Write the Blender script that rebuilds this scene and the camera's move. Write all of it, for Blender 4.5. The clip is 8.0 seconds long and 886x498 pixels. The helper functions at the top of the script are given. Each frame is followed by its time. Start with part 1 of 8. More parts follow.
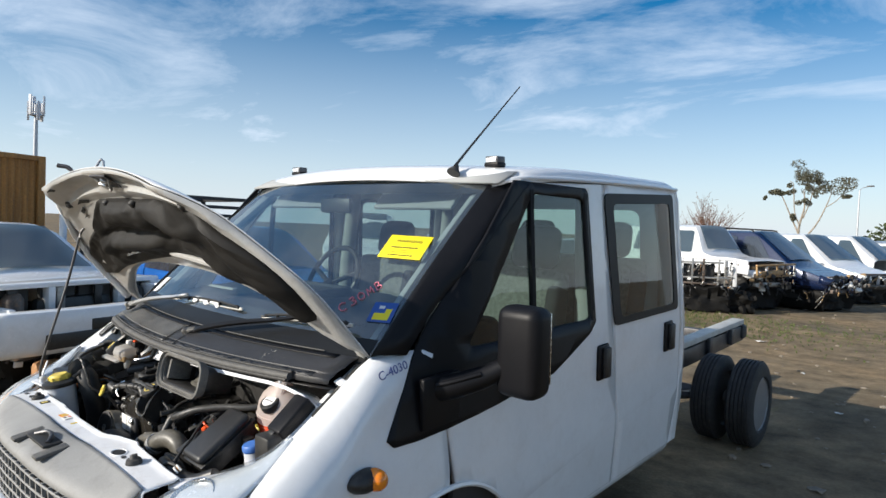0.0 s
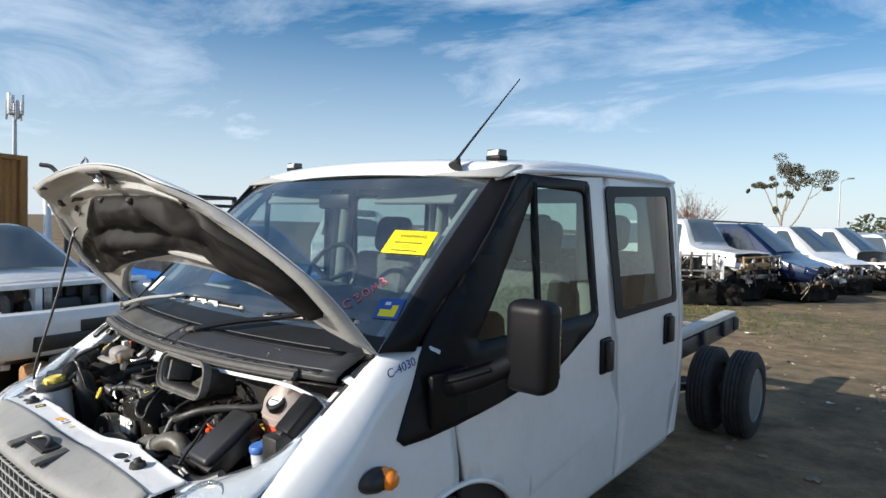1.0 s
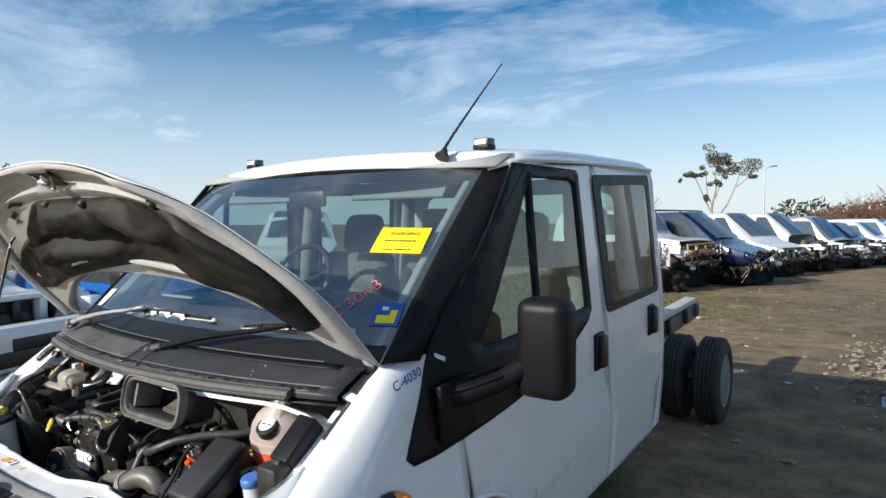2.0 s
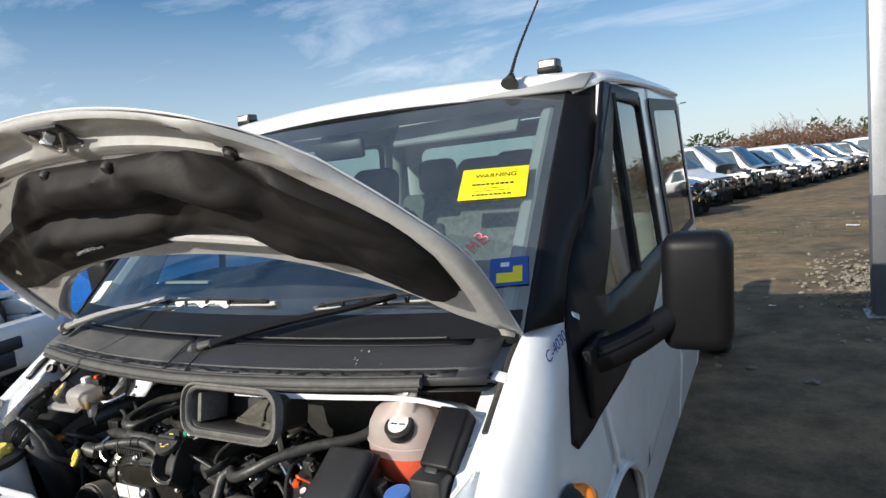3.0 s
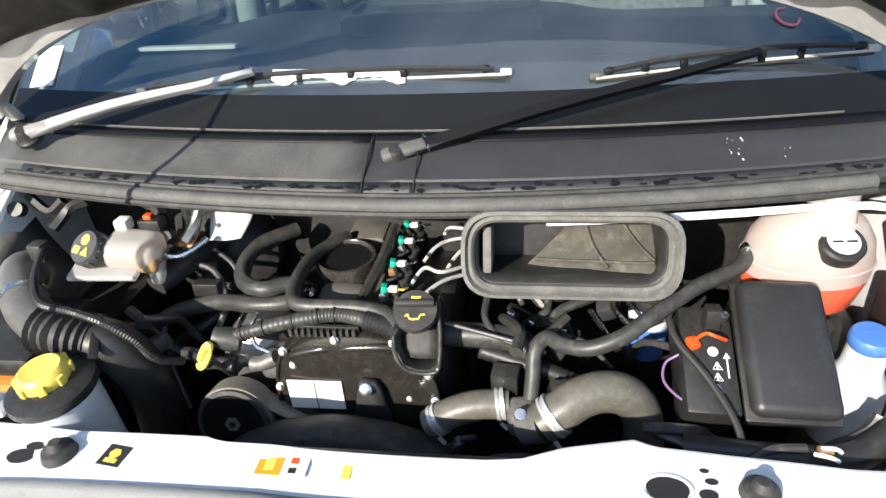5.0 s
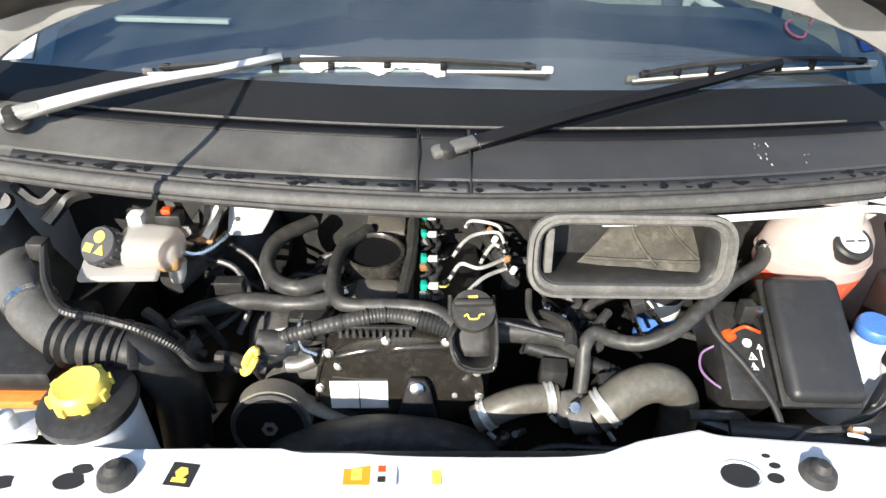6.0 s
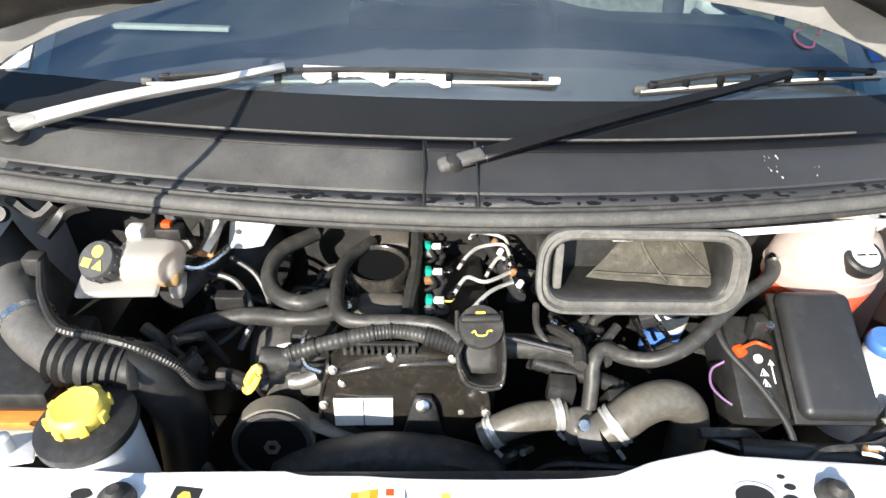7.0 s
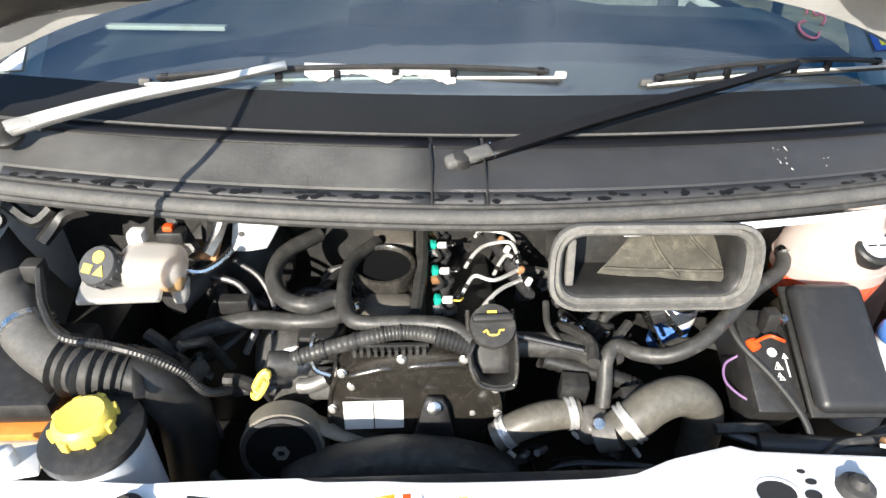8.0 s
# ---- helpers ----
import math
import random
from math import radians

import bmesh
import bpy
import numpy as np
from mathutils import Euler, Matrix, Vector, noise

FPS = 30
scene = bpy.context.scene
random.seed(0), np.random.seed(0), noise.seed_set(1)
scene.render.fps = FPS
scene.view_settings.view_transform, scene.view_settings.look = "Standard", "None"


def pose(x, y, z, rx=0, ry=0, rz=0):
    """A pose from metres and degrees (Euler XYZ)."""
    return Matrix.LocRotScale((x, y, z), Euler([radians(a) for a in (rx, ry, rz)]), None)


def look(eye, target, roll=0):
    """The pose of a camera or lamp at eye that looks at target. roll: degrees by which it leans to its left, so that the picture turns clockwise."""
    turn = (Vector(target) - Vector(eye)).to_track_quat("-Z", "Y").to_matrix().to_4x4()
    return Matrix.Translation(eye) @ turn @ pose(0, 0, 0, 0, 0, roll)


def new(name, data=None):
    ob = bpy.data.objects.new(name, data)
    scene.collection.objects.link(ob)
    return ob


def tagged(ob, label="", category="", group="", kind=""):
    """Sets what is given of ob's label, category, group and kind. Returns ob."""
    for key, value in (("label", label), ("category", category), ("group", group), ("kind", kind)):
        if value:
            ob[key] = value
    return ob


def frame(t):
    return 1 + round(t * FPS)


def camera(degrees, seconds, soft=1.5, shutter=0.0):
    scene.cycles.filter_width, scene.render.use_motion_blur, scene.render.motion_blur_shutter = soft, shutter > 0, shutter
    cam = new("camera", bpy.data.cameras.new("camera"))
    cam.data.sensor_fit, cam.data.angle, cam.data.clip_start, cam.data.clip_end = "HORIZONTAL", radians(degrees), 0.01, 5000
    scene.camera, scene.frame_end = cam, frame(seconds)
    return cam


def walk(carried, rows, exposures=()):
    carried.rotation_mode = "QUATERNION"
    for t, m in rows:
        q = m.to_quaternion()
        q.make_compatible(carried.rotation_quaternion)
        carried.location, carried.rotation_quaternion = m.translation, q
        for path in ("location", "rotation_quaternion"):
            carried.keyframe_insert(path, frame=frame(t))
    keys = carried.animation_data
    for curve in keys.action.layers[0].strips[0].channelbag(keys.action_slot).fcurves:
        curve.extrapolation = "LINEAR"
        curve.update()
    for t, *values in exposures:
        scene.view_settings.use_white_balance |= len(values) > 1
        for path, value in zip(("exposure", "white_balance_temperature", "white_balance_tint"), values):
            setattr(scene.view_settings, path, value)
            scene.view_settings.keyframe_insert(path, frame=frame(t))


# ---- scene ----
cam = camera(70.7, 8.0, soft=1.5)
# The truck stands nose-down by 2.3 degrees; its own frame has the bonnet catch line at y = 0.
VAN = pose(0, 0, -0.397, 2.3, 0, 0)
PATH = [
    (0, (2.369, -0.758, 2.08), (1.041, 0.732, 1.953), 0.8),
    (0.5, (2.341, -0.767, 2.073), (1.028, 0.736, 1.94), 0.3),
    (1, (2.296, -0.779, 2.071), (1.002, 0.739, 1.933), 0.2),
    (1.5, (2.22, -0.796, 2.069), (0.938, 0.734, 1.936), -1.1),
    (1.7, (2.156, -0.779, 2.065), (0.933, 0.799, 1.942), -1.5),
    (2.8, (1.559, -0.714, 2.033), (0.547, 0.992, 1.777), -4.4),
    (3, (1.4, -0.727, 2.022), (0.447, 1.008, 1.734), -6.6),
    (3.5, (0.994, -0.695, 2.013), (0.135, 1.053, 1.558), -7.4),
    (4, (0.629, -0.621, 1.979), (-0.072, 1.119, 1.284), -5.7),
    (4.5, (0.299, -0.606, 1.95), (-0.142, 1.136, 1.071), -5.9),
    (5, (0.174, -0.535, 1.951), (-0.082, 1.179, 0.952), -3.6),
    (5.2, (0.126, -0.511, 1.979), (-0.087, 1.203, 0.97), -2.7),
    (6.3, (-0.104, -0.524, 1.998), (0.023, 1.145, 0.905), 3.0),
    (6.5, (-0.092, -0.511, 2.004), (-0.002, 1.161, 0.911), 2.1),
    (7, (-0.096, -0.494, 1.997), (0.001, 1.189, 0.92), 2.5),
    (7.5, (-0.113, -0.489, 1.993), (0.014, 1.194, 0.921), 2.3),
    (8, (-0.122, -0.479, 1.987), (0.002, 1.201, 0.908), 1.9),
]
walk(cam, [(t, VAN @ look(eye, target, roll)) for t, eye, target, roll in PATH], exposures=[(0.0, 0.28), (1.7, 0.28), (2.8, 0.22), (3.5, 0.13), (4.0, 0.60), (4.5, 0.86), (5.2, 0.98), (6.3, 1.12), (8.0, 1.20)])

# ---- light ----
SUN_WAY = Vector((0.37, 0.77, -0.38)).normalized()
world = bpy.data.worlds.new("world")
scene.world = world
world.use_nodes = True
wt = world.node_tree
wt.nodes.clear()


def node(tree, kind, **values):
    n = tree.nodes.new(kind)
    for key, value in values.items():
        n.inputs[key.replace("_", " ")].default_value = value
    return n


sky = wt.nodes.new("ShaderNodeTexSky")
sky.sky_type, sky.sun_disc = "NISHITA", False
sky.sun_elevation = math.asin(-SUN_WAY.z)
sky.sun_rotation = math.atan2(-SUN_WAY.x, -SUN_WAY.y)
sky.air_density, sky.dust_density, sky.ozone_density = 1.0, 0.6, 2.0
geo = wt.nodes.new("ShaderNodeTexCoord")
sep = wt.nodes.new("ShaderNodeSeparateXYZ")
wt.links.new(geo.outputs["Generated"], sep.inputs[0])
lift = wt.nodes.new("ShaderNodeMath")
lift.operation, lift.inputs[1].default_value = "MAXIMUM", 0.0
wt.links.new(sep.outputs["Z"], lift.inputs[0])
plus = wt.nodes.new("ShaderNodeMath")
plus.operation, plus.inputs[1].default_value = "ADD", 0.12
wt.links.new(lift.outputs[0], plus.inputs[0])
dx, dy = wt.nodes.new("ShaderNodeMath"), wt.nodes.new("ShaderNodeMath")
dx.operation = dy.operation = "DIVIDE"
wt.links.new(sep.outputs["X"], dx.inputs[0])
wt.links.new(sep.outputs["Y"], dy.inputs[0])
wt.links.new(plus.outputs[0], dx.inputs[1])
wt.links.new(plus.outputs[0], dy.inputs[1])
comb = wt.nodes.new("ShaderNodeCombineXYZ")
wt.links.new(dx.outputs[0], comb.inputs[0])
wt.links.new(dy.outputs[0], comb.inputs[1])
turn = wt.nodes.new("ShaderNodeMapping")
turn.inputs["Rotation"].default_value = (0, 0, radians(28))
turn.inputs["Scale"].default_value = (0.75, 1.25, 1)
turn.inputs["Location"].default_value = (1.3, 0.4, 0)
wt.links.new(comb.outputs[0], turn.inputs[0])
wisps = node(wt, "ShaderNodeTexNoise", Scale=1.1, Detail=9.0, Roughness=0.62, Distortion=0.55)
wt.links.new(turn.outputs[0], wisps.inputs["Vector"])
veil = wt.nodes.new("ShaderNodeValToRGB")
veil.color_ramp.elements[0].position, veil.color_ramp.elements[1].position = 0.40, 0.74
wt.links.new(wisps.outputs["Fac"], veil.inputs[0])
haze = wt.nodes.new("ShaderNodeMapRange")
for i, v in enumerate((0.0, 0.34, 0.90, 0.0)):
    haze.inputs[1 + i].default_value = v
wt.links.new(sep.outputs["Z"], haze.inputs[0])
both = wt.nodes.new("ShaderNodeMath")
both.operation = "MAXIMUM"
wt.links.new(veil.outputs[0], both.inputs[0])
wt.links.new(haze.outputs[0], both.inputs[1])
soften = wt.nodes.new("ShaderNodeMath")
soften.operation, soften.inputs[1].default_value = "MULTIPLY", 0.85
wt.links.new(both.outputs[0], soften.inputs[0])
cloud = wt.nodes.new("ShaderNodeMixRGB")
cloud.inputs[2].default_value = (7.3, 8.4, 9.9, 1)
wt.links.new(soften.outputs[0], cloud.inputs[0])
deep = node(wt, "ShaderNodeHueSaturation", Saturation=1.6, Value=1.0)
wt.links.new(sky.outputs[0], deep.inputs["Color"])
wt.links.new(deep.outputs[0], cloud.inputs[1])
back = node(wt, "ShaderNodeBackground", Strength=0.092)
out = wt.nodes.new("ShaderNodeOutputWorld")
wt.links.new(cloud.outputs[0], back.inputs[0])
wt.links.new(back.outputs[0], out.inputs[0])

sun = new("sun", bpy.data.lights.new("sun", "SUN"))
sun.data.energy, sun.data.angle, sun.data.color = 5.0, radians(0.53), (1.0, 0.93, 0.82)
sun.matrix_world = look((0, 0, 30), Vector((0, 0, 30)) + SUN_WAY)

# ---- materials ----


def material(name, base, rough=0.5, metal=0.0, vary=0.15, scale=6.0, fine=90.0, bump=0.1, coat=0.0, dirt=None, dirt_amount=0.4, random_tint=0.0, spec=0.5):
    """A surface with variation at two scales: broad stains and fine grain."""
    m = bpy.data.materials.new(name)
    m.use_nodes = True
    t = m.node_tree
    b = t.nodes["Principled BSDF"]
    b.inputs["Metallic"].default_value = metal
    b.inputs["Coat Weight"].default_value = coat
    b.inputs["Coat Roughness"].default_value = 0.06
    b.inputs["Specular IOR Level"].default_value = spec
    co = t.nodes.new("ShaderNodeTexCoord")
    broad = node(t, "ShaderNodeTexNoise", Scale=scale, Detail=6.0, Roughness=0.6)
    grain = node(t, "ShaderNodeTexNoise", Scale=fine, Detail=4.0, Roughness=0.65)
    for n in (broad, grain):
        t.links.new(co.outputs["Object"], n.inputs["Vector"])
    ramp = t.nodes.new("ShaderNodeValToRGB")
    ramp.color_ramp.elements[0].position, ramp.color_ramp.elements[1].position = 0.3, 0.75
    lo = [max(0.0, c * (1 - vary)) for c in base]
    hi = [min(1.0, c * (1 + vary)) for c in base]
    ramp.color_ramp.elements[0].color, ramp.color_ramp.elements[1].color = (*lo, 1), (*hi, 1)
    t.links.new(broad.outputs["Fac"], ramp.inputs[0])
    last = ramp.outputs[0]
    mix = t.nodes.new("ShaderNodeMixRGB")
    mix.blend_type = "OVERLAY"
    mix.inputs[0].default_value = min(0.6, vary * 1.6)
    t.links.new(last, mix.inputs[1])
    t.links.new(grain.outputs["Fac"], mix.inputs[2])
    last = mix.outputs[0]
    if dirt:
        spots = node(t, "ShaderNodeTexNoise", Scale=scale * 3.1, Detail=8.0, Roughness=0.7, Distortion=0.4)
        t.links.new(co.outputs["Object"], spots.inputs["Vector"])
        cut = t.nodes.new("ShaderNodeValToRGB")
        cut.color_ramp.elements[0].position, cut.color_ramp.elements[1].position = 0.50, 0.72
        cut.color_ramp.elements[1].color = (dirt_amount, dirt_amount, dirt_amount, 1)
        t.links.new(spots.outputs["Fac"], cut.inputs[0])
        soil = t.nodes.new("ShaderNodeMixRGB")
        soil.inputs[2].default_value = (*dirt, 1)
        t.links.new(cut.outputs[0], soil.inputs[0])
        t.links.new(last, soil.inputs[1])
        last = soil.outputs[0]
    if random_tint:
        info = t.nodes.new("ShaderNodeObjectInfo")
        span = t.nodes.new("ShaderNodeMapRange")
        span.inputs[3].default_value, span.inputs[4].default_value = 1 - random_tint, 1 + random_tint
        t.links.new(info.outputs["Random"], span.inputs[0])
        hue = t.nodes.new("ShaderNodeHueSaturation")
        t.links.new(span.outputs[0], hue.inputs["Value"])
        t.links.new(last, hue.inputs["Color"])
        last = hue.outputs[0]
    t.links.new(last, b.inputs["Base Color"])
    rr = t.nodes.new("ShaderNodeMapRange")
    rr.inputs[3].default_value, rr.inputs[4].default_value = max(0.03, rough * 0.75), min(1.0, rough * 1.3)
    t.links.new(grain.outputs["Fac"], rr.inputs[0])
    t.links.new(rr.outputs[0], b.inputs["Roughness"])
    if bump:
        bp = node(t, "ShaderNodeBump", Strength=bump, Distance=0.002)
        t.links.new(grain.outputs["Fac"], bp.inputs["Height"])
        t.links.new(bp.outputs[0], b.inputs["Normal"])
    return m


def glass(name, tint, gloss=1.0, base_gloss=0.07, dust=0.0):
    """A thin pane: clear, with mirror gloss that rises at grazing angles."""
    m = bpy.data.materials.new(name)
    m.use_nodes = True
    t = m.node_tree
    t.nodes.clear()
    clear = node(t, "ShaderNodeBsdfTransparent", Color=(*tint, 1))
    shine = node(t, "ShaderNodeBsdfGlossy", Roughness=0.02, Color=(gloss, gloss, gloss, 1))
    edge = node(t, "ShaderNodeLayerWeight", Blend=0.5)
    rise = t.nodes.new("ShaderNodeMath")
    rise.operation, rise.inputs[1].default_value = "POWER", 4.0
    t.links.new(edge.outputs["Facing"], rise.inputs[0])
    fres = t.nodes.new("ShaderNodeMapRange")
    fres.inputs[3].default_value, fres.inputs[4].default_value = base_gloss, 0.85
    t.links.new(rise.outputs[0], fres.inputs[0])
    co = t.nodes.new("ShaderNodeTexCoord")
    smear = node(t, "ShaderNodeTexNoise", Scale=7.0, Detail=5.0)
    t.links.new(co.outputs["Object"], smear.inputs["Vector"])
    bp = node(t, "ShaderNodeBump", Strength=0.02, Distance=0.004)
    t.links.new(smear.outputs["Fac"], bp.inputs["Height"])
    t.links.new(bp.outputs[0], shine.inputs["Normal"])
    mix = t.nodes.new("ShaderNodeMixShader")
    t.links.new(fres.outputs[0], mix.inputs[0])
    t.links.new(clear.outputs[0], mix.inputs[1])
    t.links.new(shine.outputs[0], mix.inputs[2])
    o = t.nodes.new("ShaderNodeOutputMaterial")
    if dust:
        film = node(t, "ShaderNodeBsdfDiffuse", Color=(0.50, 0.56, 0.62, 1))
        cover = t.nodes.new("ShaderNodeMapRange")
        cover.inputs[1].default_value, cover.inputs[2].default_value = 0.3, 0.7
        cover.inputs[3].default_value, cover.inputs[4].default_value = dust * 0.75, dust * 1.25
        t.links.new(smear.outputs["Fac"], cover.inputs[0])
        soiled = t.nodes.new("ShaderNodeMixShader")
        t.links.new(cover.outputs[0], soiled.inputs[0])
        t.links.new(mix.outputs[0], soiled.inputs[1])
        t.links.new(film.outputs[0], soiled.inputs[2])
        mix = soiled
    t.links.new(mix.outputs[0], o.inputs[0])
    return m


def cloudy_plastic(name, base, clear=0.35):
    """Milky tank plastic that lets some light and sight through."""
    m = bpy.data.materials.new(name)
    m.use_nodes = True
    t = m.node_tree
    b = t.nodes["Principled BSDF"]
    b.inputs["Base Color"].default_value = (*base, 1)
    b.inputs["Roughness"].default_value = 0.35
    lucent = node(t, "ShaderNodeBsdfTranslucent", Color=(*base, 1))
    see = node(t, "ShaderNodeBsdfTransparent", Color=(1, 0.97, 0.94, 1))
    m1, m2 = t.nodes.new("ShaderNodeMixShader"), t.nodes.new("ShaderNodeMixShader")
    m1.inputs[0].default_value, m2.inputs[0].default_value = 0.4, clear
    t.links.new(b.outputs[0], m1.inputs[1])
    t.links.new(lucent.outputs[0], m1.inputs[2])
    t.links.new(m1.outputs[0], m2.inputs[1])
    t.links.new(see.outputs[0], m2.inputs[2])
    t.links.new(m2.outputs[0], t.nodes["Material Output"].inputs[0])
    return m


WHITE = material("white_paint", (0.78, 0.79, 0.80), 0.22, 0, 0.05, 2.5, 40, 0.0, coat=0.5, dirt=(0.45, 0.40, 0.33), dirt_amount=0.14)
WHITE_BAY = material("white_bay_paint", (0.76, 0.77, 0.79), 0.38, 0, 0.08, 5, 60, 0.03, coat=0.15, dirt=(0.35, 0.31, 0.27), dirt_amount=0.35)
# the bonnet's white paint, its base colour greyed to the tone of shade
LINER = material("shaded_underside_white", (0.47, 0.465, 0.45), 0.30, 0, 0.10, 5, 60, 0.03, coat=0.45, dirt=(0.30, 0.27, 0.23), dirt_amount=0.35)
PAD = material("insulation_pad", (0.0095, 0.0086, 0.0076), 0.62, 0, 0.35, 5, 140, 0.25, dirt=(0.026, 0.022, 0.017), dirt_amount=0.35, spec=0.3)
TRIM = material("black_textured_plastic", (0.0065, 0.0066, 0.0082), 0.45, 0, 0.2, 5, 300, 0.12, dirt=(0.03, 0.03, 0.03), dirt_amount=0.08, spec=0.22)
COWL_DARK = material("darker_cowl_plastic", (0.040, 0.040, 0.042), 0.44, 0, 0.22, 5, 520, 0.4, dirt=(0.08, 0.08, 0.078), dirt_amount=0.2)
DASH = material("dark_dash_plastic", (0.050, 0.053, 0.056), 0.62, 0, 0.15, 5, 160, 0.1, spec=0.2)
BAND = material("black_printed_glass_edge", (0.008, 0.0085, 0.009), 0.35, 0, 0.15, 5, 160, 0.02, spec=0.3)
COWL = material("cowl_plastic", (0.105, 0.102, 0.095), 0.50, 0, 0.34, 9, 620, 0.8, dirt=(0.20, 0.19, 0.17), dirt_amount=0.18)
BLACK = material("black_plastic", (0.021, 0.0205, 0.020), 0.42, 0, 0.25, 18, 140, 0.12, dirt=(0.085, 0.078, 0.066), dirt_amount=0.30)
ZINC = material("zinc_coated_pipe", (0.70, 0.70, 0.68), 0.32, 0.45, 0.12, 30, 140, 0.03, dirt=(0.35, 0.32, 0.27), dirt_amount=0.3)
GLOSS_BLACK = material("gloss_black_cover", (0.036, 0.033, 0.029), 0.26, 0, 0.3, 9, 100, 0.08, coat=0.3, dirt=(0.16, 0.145, 0.12), dirt_amount=0.45)
RUBBER = material("black_rubber", (0.032, 0.031, 0.030), 0.62, 0, 0.3, 10, 160, 0.25, dirt=(0.15, 0.14, 0.12), dirt_amount=0.35)
HOSE = material("dusty_hose", (0.040, 0.039, 0.037), 0.44, 0, 0.25, 14, 160, 0.2, dirt=(0.19, 0.18, 0.16), dirt_amount=0.35)
HOSE_TAN = material("grey_green_hose", (0.105, 0.098, 0.082), 0.42, 0, 0.25, 14, 120, 0.2, dirt=(0.24, 0.22, 0.18), dirt_amount=0.4)
SEAL = material("grey_seal_rubber", (0.088, 0.087, 0.084), 0.65, 0, 0.25, 24, 260, 0.25, dirt=(0.21, 0.19, 0.16), dirt_amount=0.35)
DUST_RUBBER = material("dusty_rubber", (0.135, 0.132, 0.124), 0.75, 0, 0.25, 24, 180, 0.25, dirt=(0.29, 0.26, 0.21), dirt_amount=0.45)
DUSTY_COVER = material("dusty_gloss_cover", (0.024, 0.0215, 0.018), 0.20, 0, 0.3, 30, 320, 0.08, coat=0.6, dirt=(0.12, 0.108, 0.088), dirt_amount=0.16)
PIPE_GREY = material("worn_grey_pipe", (0.115, 0.110, 0.102), 0.36, 0, 0.25, 9, 140, 0.1, dirt=(0.20, 0.185, 0.16), dirt_amount=0.4)
BELT = material("dusty_belt", (0.20, 0.185, 0.155), 0.6, 0, 0.25, 14, 160, 0.2)
ARM_SILVER = material("silver_arm_paint", (0.62, 0.62, 0.61), 0.33, 0.55, 0.08, 10, 90, 0.02, dirt=(0.30, 0.29, 0.27), dirt_amount=0.2)
ALLOY = material("cast_alloy", (0.42, 0.41, 0.39), 0.42, 0.8, 0.25, 12, 130, 0.3, dirt=(0.12, 0.11, 0.095), dirt_amount=0.5)
STEEL = material("bright_steel", (0.66, 0.66, 0.65), 0.26, 1.0, 0.15, 15, 140, 0.06, dirt=(0.25, 0.22, 0.18), dirt_amount=0.25)
GREY_PLASTIC = material("faded_grey_plastic", (0.26, 0.26, 0.255), 0.6, 0, 0.15, 5, 260, 0.25, dirt=(0.14, 0.13, 0.12), dirt_amount=0.4)
CREAM = material("weathered_pale_paint", (0.55, 0.54, 0.50), 0.6, 0, 0.15, 6, 60, 0.1, dirt=(0.30, 0.24, 0.16), dirt_amount=0.5)
DARK_GREY = material("matte_dark_grey", (0.085, 0.09, 0.10), 0.7, 0, 0.15, 5, 60, 0.05)
DARK_STEEL = material("dark_steel", (0.10, 0.10, 0.105), 0.45, 0.7, 0.25, 12, 120, 0.15, dirt=(0.10, 0.08, 0.06), dirt_amount=0.4)
GALV = material("galvanised_steel", (0.45, 0.47, 0.50), 0.42, 0.65, 0.12, 4, 70, 0.05, dirt=(0.30, 0.29, 0.27), dirt_amount=0.25)
TYRE = material("tyre_rubber", (0.020, 0.020, 0.021), 0.72, 0, 0.3, 8, 110, 0.3, dirt=(0.085, 0.075, 0.06), dirt_amount=0.45)
RIM = material("silver_wheel_paint", (0.24, 0.25, 0.26), 0.42, 0.4, 0.15, 8, 80, 0.05, dirt=(0.20, 0.17, 0.13), dirt_amount=0.4)
CABIN = material("grey_cabin_plastic", (0.026, 0.028, 0.032), 0.60, 0, 0.15, 5, 160, 0.15)
HEADLINER = material("pale_headliner", (0.34, 0.35, 0.35), 0.9, 0, 0.08, 5, 200, 0.1)
SEAT = material("grey_seat_cloth", (0.17, 0.178, 0.165), 0.92, 0, 0.40, 55, 260, 0.5)
SEAT_DARK = material("dark_seat_cloth", (0.035, 0.037, 0.042), 0.9, 0, 0.2, 20, 260, 0.4)
YELLOW = material("yellow_plastic", (0.80, 0.62, 0.11), 0.42, 0, 0.12, 18, 120, 0.08, dirt=(0.30, 0.24, 0.06), dirt_amount=0.35)
CARD = material("yellow_card", (0.90, 0.74, 0.01), 0.45, 0, 0.03, 5, 80, 0.0)
BLUE_PLASTIC = material("blue_plastic", (0.06, 0.17, 0.50), 0.40, 0, 0.15, 18, 120, 0.06, dirt=(0.25, 0.27, 0.32), dirt_amount=0.3)
BLUE_STICKER = material("blue_sticker", (0.02, 0.09, 0.36), 0.4, 0, 0.08, 10, 90, 0.0)
ORANGE = material("orange_label", (0.85, 0.33, 0.02), 0.5, 0, 0.1, 20, 90, 0.0)
RED = material("red_plastic", (0.75, 0.09, 0.015), 0.4, 0, 0.1, 20, 90, 0.0)
GREEN = material("green_connector", (0.01, 0.36, 0.27), 0.4, 0, 0.1, 20, 90, 0.0)
PINK = material("pink_paint_pen", (0.85, 0.22, 0.28), 0.6, 0, 0.25, 30, 200, 0.0)
INK = material("blue_marker_ink", (0.03, 0.05, 0.22), 0.6, 0, 0.2, 30, 200, 0.0)
PRINT = material("black_print", (0.02, 0.02, 0.02), 0.6, 0, 0.1, 30, 200, 0.0)
